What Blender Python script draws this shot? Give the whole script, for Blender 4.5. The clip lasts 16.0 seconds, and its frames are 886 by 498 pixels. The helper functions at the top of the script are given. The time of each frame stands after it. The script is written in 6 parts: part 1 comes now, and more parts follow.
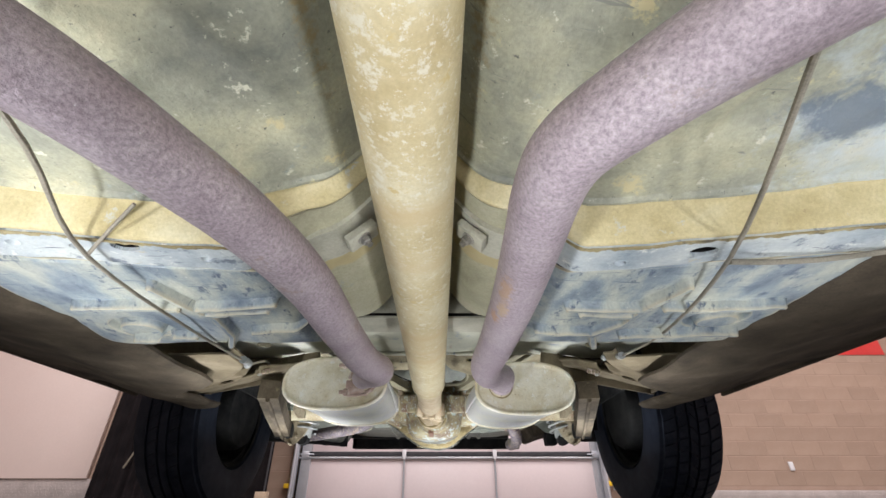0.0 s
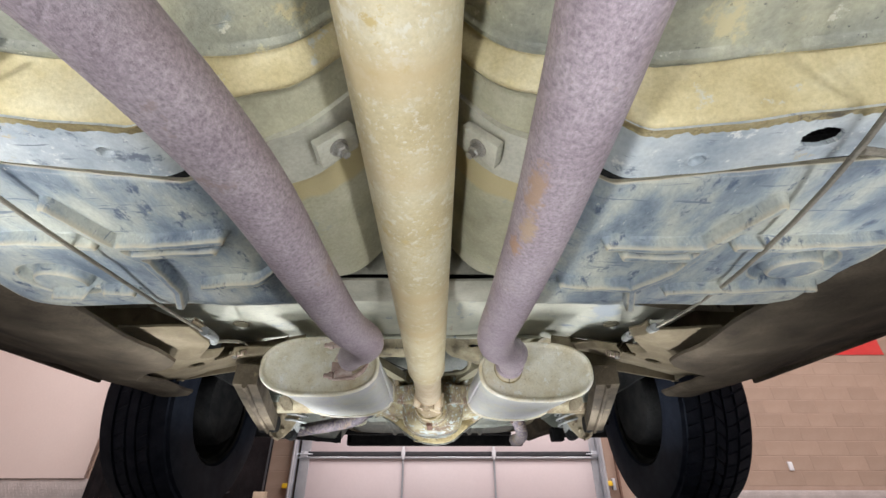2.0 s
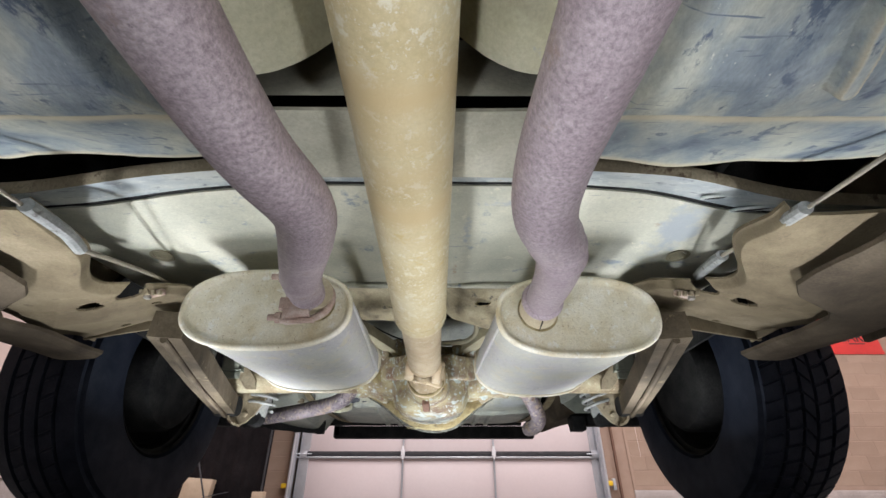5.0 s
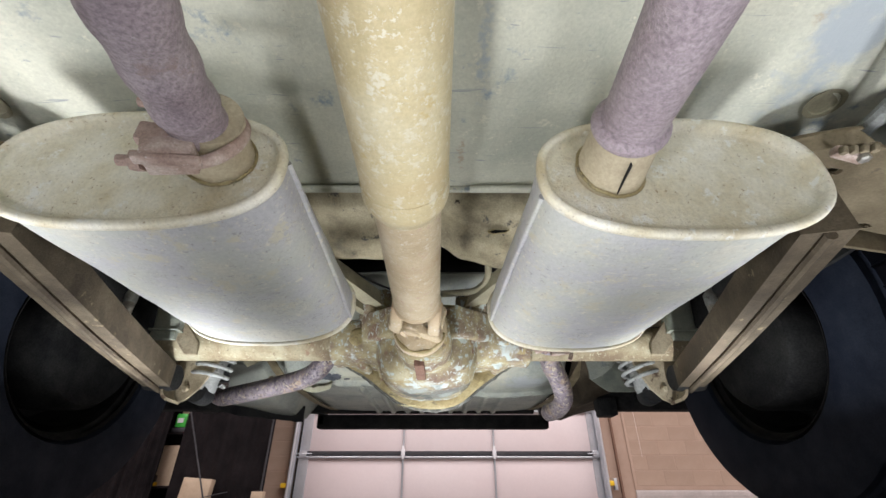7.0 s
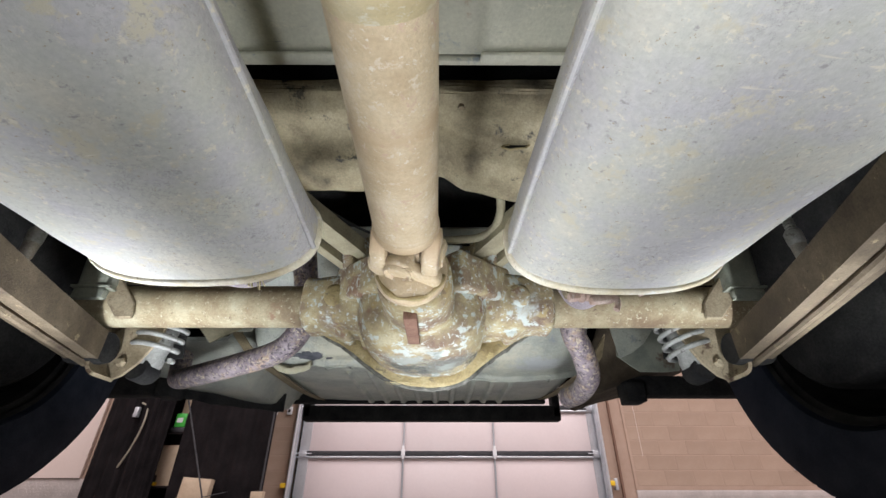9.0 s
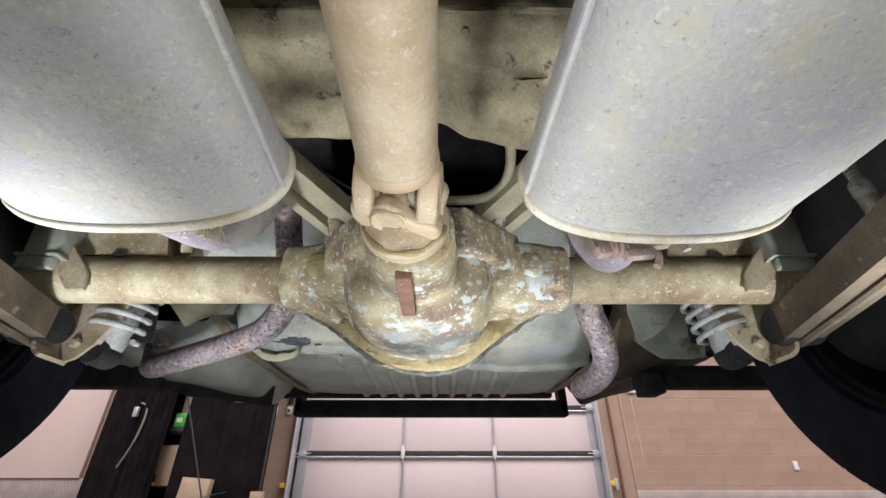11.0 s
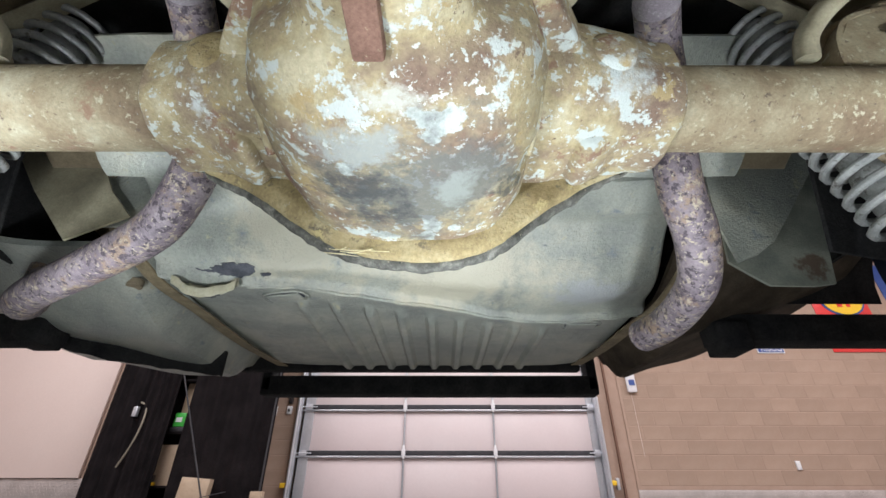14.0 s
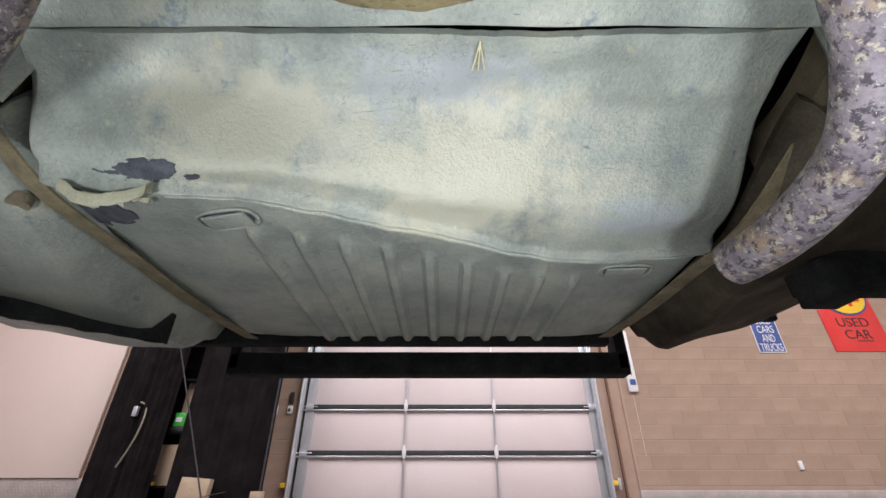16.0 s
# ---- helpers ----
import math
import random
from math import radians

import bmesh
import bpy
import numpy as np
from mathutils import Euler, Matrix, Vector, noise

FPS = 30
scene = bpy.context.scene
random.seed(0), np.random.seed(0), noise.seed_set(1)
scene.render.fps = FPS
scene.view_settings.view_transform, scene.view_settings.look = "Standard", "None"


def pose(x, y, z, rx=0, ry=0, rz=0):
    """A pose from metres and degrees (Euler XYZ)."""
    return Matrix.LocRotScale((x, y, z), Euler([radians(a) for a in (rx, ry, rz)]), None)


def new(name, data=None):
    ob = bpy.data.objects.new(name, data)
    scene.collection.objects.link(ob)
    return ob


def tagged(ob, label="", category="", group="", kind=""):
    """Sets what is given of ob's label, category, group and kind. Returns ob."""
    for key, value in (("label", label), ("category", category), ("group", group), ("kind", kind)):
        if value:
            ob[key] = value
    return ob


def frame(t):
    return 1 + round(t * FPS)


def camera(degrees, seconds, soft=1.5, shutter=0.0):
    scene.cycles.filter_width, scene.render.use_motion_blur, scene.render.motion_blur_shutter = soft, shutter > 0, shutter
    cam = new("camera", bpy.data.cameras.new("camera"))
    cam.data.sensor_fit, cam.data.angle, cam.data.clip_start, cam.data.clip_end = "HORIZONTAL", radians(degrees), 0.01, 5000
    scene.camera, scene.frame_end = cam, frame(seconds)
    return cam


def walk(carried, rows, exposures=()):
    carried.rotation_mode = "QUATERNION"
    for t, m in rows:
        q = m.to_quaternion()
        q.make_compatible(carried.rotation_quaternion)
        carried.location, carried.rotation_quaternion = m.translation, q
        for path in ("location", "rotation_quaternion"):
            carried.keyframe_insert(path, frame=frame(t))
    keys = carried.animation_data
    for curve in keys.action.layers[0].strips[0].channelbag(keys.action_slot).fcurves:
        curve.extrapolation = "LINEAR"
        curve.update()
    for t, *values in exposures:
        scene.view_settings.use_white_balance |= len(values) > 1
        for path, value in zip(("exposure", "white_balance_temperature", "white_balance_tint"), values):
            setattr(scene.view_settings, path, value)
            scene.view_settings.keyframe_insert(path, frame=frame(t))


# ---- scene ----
# the camera slides along the floor under the car, towards its tail
cam = camera(2 * math.degrees(math.atan(784 / 755)), 16.0)
PATH = [
    (0.0, 0.0004, 0.0115, 0.0612, 120.44, 0, -0.10),
    (0.5, 0.0004, 0.0495, 0.0602, 120.44, 0, -0.12),
    (1.0, 0.0002, 0.0859, 0.0594, 120.44, 0, -0.16),
    (1.5, -0.0004, 0.1245, 0.0592, 120.44, 0, -0.19),
    (2.0, -0.0008, 0.1615, 0.0594, 120.44, 0, -0.22),
    (2.5, -0.0012, 0.2012, 0.0597, 120.44, 0, -0.24),
    (3.0, -0.0014, 0.2473, 0.0599, 120.44, 0, -0.25),
    (3.5, -0.0009, 0.2915, 0.0601, 120.44, 0, -0.27),
    (6.0, -0.0014, 0.6517, 0.0606, 120.44, 0, -0.23),
    (6.5, -0.0009, 0.7298, 0.0604, 120.44, 0, -0.22),
    (7.0, -0.0002, 0.8149, 0.0602, 120.44, 0, -0.21),
    (7.5, 0.0012, 0.8990, 0.0598, 120.44, 0, -0.17),
    (8.0, 0.0020, 0.9705, 0.0607, 120.44, 0, -0.17),
    (8.5, 0.0017, 1.0061, 0.0616, 120.44, 0, -0.18),
    (11.0, 0.0010, 1.1346, 0.0627, 120.44, 0, -0.21),
    (11.5, 0.0009, 1.1894, 0.0625, 120.44, 0, -0.21),
    (12.0, 0.0012, 1.2476, 0.0619, 120.44, 0, -0.21),
    (12.5, 0.0016, 1.3085, 0.0606, 120.44, 0, -0.16),
    (13.0, 0.0013, 1.3646, 0.0600, 120.44, 0, -0.14),
    (13.5, 0.0003, 1.4164, 0.0596, 120.44, 0, -0.14),
    (14.0, -0.0000, 1.4648, 0.0592, 120.44, 0, -0.13),
    (14.5, -0.0003, 1.5148, 0.0587, 120.44, 0, -0.09),
    (15.0, -0.0017, 1.5735, 0.0580, 120.44, 0, -0.06),
    (15.5, -0.0026, 1.6348, 0.0577, 120.44, 0, -0.03),
    (16.0, -0.0014, 1.6923, 0.0589, 120.44, 0, -0.04),
]
walk(cam, [(t, pose(*p)) for t, *p in PATH], [(0.0, 0.0, 6450, 13), (4.0, 0.0, 6420, 13), (7.0, 0.0, 6450, 13), (11.0, 0.0, 6420, 14), (13.0, 0.0, 6250, 11), (16.0, 0.0, 6250, 11)])

# ---- world and light ----
FLOOR = 0.02
CX = -0.035  # the car's middle line
world = bpy.data.worlds.new("world")
scene.world = world
world.use_nodes = True
world.node_tree.nodes["Background"].inputs[0].default_value = (0.8, 0.85, 1.0, 1)
world.node_tree.nodes["Background"].inputs[1].default_value = 0.01


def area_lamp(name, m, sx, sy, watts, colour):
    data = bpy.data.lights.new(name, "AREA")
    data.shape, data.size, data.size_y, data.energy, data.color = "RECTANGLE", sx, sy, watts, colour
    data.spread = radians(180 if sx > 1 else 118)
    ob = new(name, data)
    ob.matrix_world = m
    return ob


# rows of small unseen fill lamps, added on the floor under the car, either side of its middle
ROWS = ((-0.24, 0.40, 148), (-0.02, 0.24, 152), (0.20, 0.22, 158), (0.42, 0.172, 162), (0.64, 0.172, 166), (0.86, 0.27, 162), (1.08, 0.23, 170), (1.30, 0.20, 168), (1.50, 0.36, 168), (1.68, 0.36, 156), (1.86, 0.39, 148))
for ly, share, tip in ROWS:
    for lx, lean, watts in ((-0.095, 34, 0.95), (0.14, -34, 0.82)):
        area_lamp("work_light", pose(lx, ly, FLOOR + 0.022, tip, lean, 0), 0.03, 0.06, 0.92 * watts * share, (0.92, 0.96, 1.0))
# further unseen lamps added to brighten the car's sides
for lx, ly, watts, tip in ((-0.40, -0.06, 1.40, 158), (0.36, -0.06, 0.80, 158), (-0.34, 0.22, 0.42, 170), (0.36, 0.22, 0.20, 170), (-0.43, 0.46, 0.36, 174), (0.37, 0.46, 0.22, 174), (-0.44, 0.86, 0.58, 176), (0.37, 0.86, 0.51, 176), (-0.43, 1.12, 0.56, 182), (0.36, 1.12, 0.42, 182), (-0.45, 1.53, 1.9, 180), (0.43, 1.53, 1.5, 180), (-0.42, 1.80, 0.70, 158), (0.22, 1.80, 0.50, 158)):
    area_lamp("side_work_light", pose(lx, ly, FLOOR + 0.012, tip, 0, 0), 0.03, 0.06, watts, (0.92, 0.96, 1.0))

# ---- the hall is scaled up ten times and set far off, so it barely shifts in the camera's view ----
HALL, HALL_Y, HALL_Z = 10.0, 0.85, 0.06


def hall(x, y, z):
    return Vector((HALL * x, HALL_Y + HALL * y, HALL_Z + HALL * z))


# broad unseen lamps added overhead to light the hall
for hx in (-4.5, 1.0, 6.0):
    for hy in (2.6,):
        area_lamp("ceiling_lamp", Matrix.Translation(hall(hx, hy, 4.3)), 30, 40, 29500, (1.0, 0.95, 0.945))

# ---- geometry helpers: each gives a pair of vertices and faces ----


def join(*geos):
    V, F = [], []
    for v, f in geos:
        n = len(V)
        V.extend(v)
        F.extend([tuple(i + n for i in q) for q in f])
    return V, F


def moved(geo, m):
    return [tuple(m @ Vector(v)) for v in geo[0]], geo[1]


def from_bm(bm):
    bm.verts.ensure_lookup_table()
    V = [tuple(v.co) for v in bm.verts]
    F = [tuple(v.index for v in f.verts) for f in bm.faces]
    bm.free()
    return V, F


def box(c, s, bevel=0.0, rot=(0, 0, 0), segs=2):
    bm = bmesh.new()
    bmesh.ops.create_cube(bm, size=1)
    bmesh.ops.scale(bm, vec=s, verts=bm.verts)
    if bevel:
        bmesh.ops.bevel(bm, geom=bm.edges[:], offset=bevel, segments=segs, affect="EDGES", profile=0.5)
    bm.verts.index_update()
    return moved(from_bm(bm), pose(*c, *rot))


def spline(pts, n):
    """A smooth line through the points, n steps from each to the next."""
    P = [Vector(p) for p in pts]
    out = []
    for i in range(len(P) - 1):
        a, b, c, e = P[max(i - 1, 0)], P[i], P[i + 1], P[min(i + 2, len(P) - 1)]
        for k in range(n):
            t = k / n
            out.append(0.5 * ((2 * b) + (c - a) * t + (2 * a - 5 * b + 4 * c - e) * t * t + (3 * b - a - 3 * c + e) * t ** 3))
    out.append(P[-1])
    return out


def sweep(pts, r, seg=16, n=6, flat=None, closed=False):
    """A tube along the points. r: metres, or a function of 0..1. flat: (width, thickness) of a strip in place of a round."""
    P = spline(pts, n) if n > 1 else [Vector(p) for p in pts]
    N = len(P)
    up = Vector((0, 0, 1))
    V, F = [], []
    side = None
    for i, p in enumerate(P):
        if closed:
            d = (P[(i + 1) % N] - P[i - 1]).normalized()
        else:
            d = (P[min(i + 1, N - 1)] - P[max(i - 1, 0)]).normalized()
        if side is None:
            side = d.cross(up if abs(d.z) < 0.95 else Vector((1, 0, 0))).normalized()
        side = (side - d * side.dot(d)).normalized()
        nor = side.cross(d).normalized()
        rr = r(i / (N - 1)) if callable(r) else r
        if flat:
            w, h = flat
            for a, b in ((-w, -h), (w, -h), (w, h), (-w, h)):
                V.append(tuple(p + side * a / 2 + nor * b / 2))
        else:
            for k in range(seg):
                a = 2 * math.pi * k / seg
                V.append(tuple(p + (side * math.cos(a) + nor * math.sin(a)) * rr))
    m = 4 if flat else seg
    for i in range(N if closed else N - 1):
        j = (i + 1) % N
        for k in range(m):
            F.append((i * m + k, i * m + (k + 1) % m, j * m + (k + 1) % m, j * m + k))
    if not closed:
        F.append(tuple(range(m - 1, -1, -1)))
        F.append(tuple((N - 1) * m + k for k in range(m)))
    return V, F


def lathe(profile, seg, m, closed=True):
    """Turns (radius, height) pairs round the z axis, then lays them by m."""
    V, F = [], []
    for r, h in profile:
        for k in range(seg):
            a = 2 * math.pi * k / seg
            V.append(tuple(m @ Vector((r * math.cos(a), r * math.sin(a), h))))
    for i in range(len(profile) - 1):
        for k in range(seg):
            F.append((i * seg + k, i * seg + (k + 1) % seg, (i + 1) * seg + (k + 1) % seg, (i + 1) * seg + k))
    if closed:
        F.append(tuple(range(seg - 1, -1, -1)))
        F.append(tuple((len(profile) - 1) * seg + k for k in range(seg)))
    return V, F


def sheet(fn, us, vs, thick=0.004, keep=None):
    """A pressed sheet: fn(u, v) is its lower face; the upper one lies thick above it."""
    nu, nv = len(us), len(vs)
    V = [tuple(fn(u, v)) for v in vs for u in us]
    V += [(x, y, z + thick) for x, y, z in V]
    o = nu * nv
    F = []
    live = {}
    for j in range(nv - 1):
        for i in range(nu - 1):
            if keep and not keep((us[i] + us[i + 1]) / 2, (vs[j] + vs[j + 1]) / 2):
                continue
            live[i, j] = 1
    for i, j in live:
        a, b, c, e = j * nu + i, j * nu + i + 1, (j + 1) * nu + i + 1, (j + 1) * nu + i
        F.append((a, e, c, b))
        F.append((a + o, b + o, c + o, e + o))
        for (di, dj), (p, q) in (((0, -1), (a, b)), ((1, 0), (b, c)), ((0, 1), (c, e)), ((-1, 0), (e, a))):
            if (i + di, j + dj) not in live:
                F.append((p, q, q + o, p + o))
    return V, F


def prism(poly, m, depth):
    """A flat outline (x, y), depth thick along z, laid by m."""
    n = len(poly)
    V = [tuple(m @ Vector((x, y, h))) for h in (0, depth) for x, y in poly]
    F = [tuple(range(n - 1, -1, -1)), tuple(range(n, 2 * n))]
    F += [(k, (k + 1) % n, n + (k + 1) % n, n + k) for k in range(n)]
    return V, F


def bevelled(geo, width, segs=2):
    """Rounds the hard edges of a closed shape."""
    me = bpy.data.meshes.new("rough_shape")
    me.from_pydata(geo[0], [], geo[1])
    bm = bmesh.new()
    bm.from_mesh(me)
    bpy.data.meshes.remove(me)
    bmesh.ops.recalc_face_normals(bm, faces=bm.faces)
    sharp = [e for e in bm.edges if len(e.link_faces) == 2 and e.calc_face_angle() > 0.6]
    bmesh.ops.bevel(bm, geom=sharp, offset=width, segments=segs, affect="EDGES", profile=0.5, clamp_overlap=True)
    bm.verts.index_update()
    return from_bm(bm)


def ramp(a, b, n):
    return [a + (b - a) * i / n for i in range(n + 1)]


def ease(t):
    t = min(max(t, 0), 1)
    return t * t * (3 - 2 * t)


def lump(p, size, amount):
    return noise.noise(Vector(p) / size) * amount


def make_mesh(name, geo, material, angle=35):
    me = bpy.data.meshes.new(name)
    me.from_pydata(geo[0], [], geo[1])
    bm = bmesh.new()
    bm.from_mesh(me)
    bmesh.ops.remove_doubles(bm, verts=bm.verts, dist=1e-6)
    loose = [v for v in bm.verts if not v.link_faces]
    bmesh.ops.delete(bm, geom=loose, context="VERTS")
    bmesh.ops.recalc_face_normals(bm, faces=bm.faces)
    bm.to_mesh(me)
    bm.free()
    me.materials.append(material)
    me.polygons.foreach_set("use_smooth", [True] * len(me.polygons))
    me.set_sharp_from_angle(angle=radians(angle))
    return me


def part(name, geo, material, parent, label="", angle=35):
    ob = new(name, make_mesh(name, geo, material, angle))
    ob.parent = parent
    root = parent
    while root.parent:
        root = root.parent
    ob.matrix_parent_inverse = Matrix.Translation(-root.location) if parent is root else Matrix.Identity(4)
    return tagged(ob, label)


def thing(name, at, label, category, group="", kind=""):
    ob = new(name)
    ob.location = at
    ob.empty_display_size = 0.1
    return tagged(ob, label, category, group, kind)


def solid(name, geo, material, label, category, group="", kind="", angle=35):
    return tagged(new(name, make_mesh(name, geo, material, angle)), label, category, group, kind)


# ---- materials ----


def material(name, stops, size=0.05, rough=0.6, metal=0.0, bump=0.3, grain=0.003, fine=0.35, fleck=None, stain=None, random_tint=0.0, streak=None, spills=(), scratch=None, more=(), bands=None, fringe=None, crest=None, veins=None, spec=0.5):
    """Two scales of colour: a ramp (stops) over soft patches of the given size in metres, and a fine grain over it.
    fleck: (colour, size, share) of small hard-edged specks; stain: (colour, size, share) of large ones; streak: stretch of the patches; spills: ragged patches at given places; bands: rings across the car; fringe: a strip of dust."""
    mt = bpy.data.materials.new(name)
    mt.use_nodes = True
    nt = mt.node_tree
    N, L = nt.nodes, nt.links
    b = N["Principled BSDF"]
    tc = N.new("ShaderNodeTexCoord")
    mp = N.new("ShaderNodeMapping")
    L.new(tc.outputs["Object"], mp.inputs[0])
    if streak:
        mp.inputs["Scale"].default_value = streak

    def tex(scale, detail=4, rough_=0.6):
        t = N.new("ShaderNodeTexNoise")
        t.inputs["Scale"].default_value = scale
        t.inputs["Detail"].default_value = detail
        t.inputs["Roughness"].default_value = rough_
        L.new(mp.outputs[0], t.inputs["Vector"])
        return t.outputs["Fac"]

    def cut(socket, share, soft=0.03):
        r = N.new("ShaderNodeValToRGB")
        r.color_ramp.elements[0].position = max(0, 1 - share - soft)
        r.color_ramp.elements[1].position = min(1, 1 - share + soft)
        L.new(socket, r.inputs[0])
        return r.outputs[0]

    def mix(fac, a, c, mode="MIX"):
        m = N.new("ShaderNodeMix")
        m.data_type, m.blend_type = "RGBA", mode
        for sock, val in ((m.inputs[0], fac), (m.inputs[6], a), (m.inputs[7], c)):
            if isinstance(val, bpy.types.NodeSocket):
                L.new(val, sock)
            else:
                sock.default_value = (*val, 1) if isinstance(val, tuple) else val
        return m.outputs[2]

    patch = tex(1 / size)
    r = N.new("ShaderNodeValToRGB")
    els = r.color_ramp.elements
    for i, (p, c) in enumerate(stops):
        e = els[i] if i < 2 else els.new(p)
        e.position, e.color = p, (*c, 1)
    L.new(patch, r.inputs[0])
    col = r.outputs[0]
    g = tex(1 / grain, 3, 0.7)
    shade = N.new("ShaderNodeMapRange")
    shade.inputs[1].default_value, shade.inputs[2].default_value = 0.3, 0.7
    shade.inputs[3].default_value, shade.inputs[4].default_value = 1 - fine, 1 + fine
    L.new(g, shade.inputs[0])
    gray = N.new("ShaderNodeCombineColor")
    for i in range(3):
        L.new(shade.outputs[0], gray.inputs[i])
    col = mix(1.0, col, gray.outputs[0], "MULTIPLY")
    for k, (extra, soft) in enumerate([(stain, 0.035)] + [(m, 0.025) for m in more] + [(fleck, 0.02)]):
        if extra:
            colour, sz, share, *chunky = extra
            patchy = tex(1 / sz + 0.37 * k, 8, 0.63) if chunky else tex(1 / sz + 0.37 * k, 7, 0.72)
            col = mix(cut(patchy, share, 0.016 if chunky else soft), col, colour)
    if bands:
        colour, sz, share = bands
        bm_ = N.new("ShaderNodeMapping")
        bm_.inputs["Scale"].default_value = (0.12, 1, 0.12)
        L.new(tc.outputs["Object"], bm_.inputs[0])
        bt = N.new("ShaderNodeTexNoise")
        bt.inputs["Scale"].default_value, bt.inputs["Detail"].default_value = 1 / sz, 3
        L.new(bm_.outputs[0], bt.inputs["Vector"])
        col = mix(cut(bt.outputs["Fac"], share, 0.10), col, colour)
    if fringe:
        # dust with a ragged edge that lies across the car between two places
        colour, y0, y1, rag_ = fringe
        sp = N.new("ShaderNodeSeparateXYZ")
        L.new(tc.outputs["Object"], sp.inputs[0])
        ad = N.new("ShaderNodeMath")
        ad.operation = "MULTIPLY_ADD"
        ad.inputs[1].default_value = rag_
        L.new(tex(45, 6, 0.7), ad.inputs[0])
        L.new(sp.outputs["Y"], ad.inputs[2])
        lo, hi = N.new("ShaderNodeMapRange"), N.new("ShaderNodeMapRange")
        for q, e0, e1, v0, v1 in ((lo, y0, y0 + 0.004, 0.0, 0.9), (hi, y1, y1 + 0.006, 1.0, 0.0)):
            q.inputs[1].default_value, q.inputs[2].default_value = e0 + rag_ * 0.5, e1 + rag_ * 0.5
            q.inputs[3].default_value, q.inputs[4].default_value = v0, v1
            L.new(ad.outputs[0], q.inputs[0])
        pr = N.new("ShaderNodeMath")
        pr.operation = "MULTIPLY"
        L.new(lo.outputs[0], pr.inputs[0])
        L.new(hi.outputs[0], pr.inputs[1])
        col = mix(pr.outputs[0], col, colour)
    if scratch:
        colour, turn, share = scratch
        sm = N.new("ShaderNodeMapping")
        sm.inputs["Rotation"].default_value = (0, 0, radians(turn))
        sm.inputs["Scale"].default_value = (25, 260, 60)
        L.new(tc.outputs["Object"], sm.inputs[0])
        st = N.new("ShaderNodeTexNoise")
        st.inputs["Scale"].default_value, st.inputs["Detail"].default_value, st.inputs["Roughness"].default_value = 1.0, 2, 0.5
        st.inputs["Distortion"].default_value = 0.6
        L.new(sm.outputs[0], st.inputs["Vector"])
        col = mix(cut(st.outputs["Fac"], share, 0.03), col, colour)
    for colour, where, radius, stretch in spills:
        vm = N.new("ShaderNodeMapping")
        vm.inputs["Scale"].default_value = stretch
        L.new(tc.outputs["Object"], vm.inputs[0])
        dist = N.new("ShaderNodeVectorMath")
        dist.operation = "DISTANCE"
        dist.inputs[1].default_value = tuple(p * q for p, q in zip(where, stretch))
        L.new(vm.outputs[0], dist.inputs[0])
        rag = N.new("ShaderNodeMath")
        rag.operation = "MULTIPLY_ADD"
        rag.inputs[1].default_value = radius * 3.0
        L.new(tex(1.1 / radius, 6, 0.7), rag.inputs[0])
        L.new(dist.outputs["Value"], rag.inputs[2])
        edge = N.new("ShaderNodeMapRange")
        edge.inputs[1].default_value, edge.inputs[2].default_value = radius * 2.05, radius * 2.55
        edge.inputs[3].default_value, edge.inputs[4].default_value = 0.85, 0.0
        L.new(rag.outputs[0], edge.inputs[0])
        col = mix(edge.outputs[0], col, colour)
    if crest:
        # wear along the crests of pressed ribs, tinted stronger to paint in missing relief
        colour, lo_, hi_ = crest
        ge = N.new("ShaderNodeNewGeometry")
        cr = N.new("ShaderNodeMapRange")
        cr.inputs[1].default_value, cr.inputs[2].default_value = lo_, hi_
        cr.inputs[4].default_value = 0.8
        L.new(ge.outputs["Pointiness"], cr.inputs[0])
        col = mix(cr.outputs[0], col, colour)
    if veins:
        # curled edges of flaking paint, thin wandering lines in patches
        colour, sz, width = veins
        off = N.new("ShaderNodeMath")
        off.operation = "SUBTRACT"
        off.inputs[1].default_value = 0.5
        L.new(tex(1 / sz, 7, 0.72), off.inputs[0])
        ab = N.new("ShaderNodeMath")
        ab.operation = "ABSOLUTE"
        L.new(off.outputs[0], ab.inputs[0])
        vr = N.new("ShaderNodeMapRange")
        vr.inputs[1].default_value, vr.inputs[2].default_value = width * 0.6, width
        vr.inputs[3].default_value, vr.inputs[4].default_value = 0.9, 0.0
        L.new(ab.outputs[0], vr.inputs[0])
        pv = N.new("ShaderNodeMath")
        pv.operation = "MULTIPLY"
        L.new(vr.outputs[0], pv.inputs[0])
        L.new(cut(tex(0.31 / sz, 4, 0.6), 0.46, 0.08), pv.inputs[1])
        col = mix(pv.outputs[0], col, colour)
    if random_tint:
        info = N.new("ShaderNodeObjectInfo")
        mr = N.new("ShaderNodeMapRange")
        mr.inputs[3].default_value, mr.inputs[4].default_value = 1 - random_tint, 1 + random_tint
        L.new(info.outputs["Random"], mr.inputs[0])
        cc = N.new("ShaderNodeCombineColor")
        for i in range(3):
            L.new(mr.outputs[0], cc.inputs[i])
        col = mix(1.0, col, cc.outputs[0], "MULTIPLY")
    L.new(col, b.inputs["Base Color"])
    b.inputs["Roughness"].default_value, b.inputs["Metallic"].default_value = rough, metal
    b.inputs["Specular IOR Level"].default_value = spec
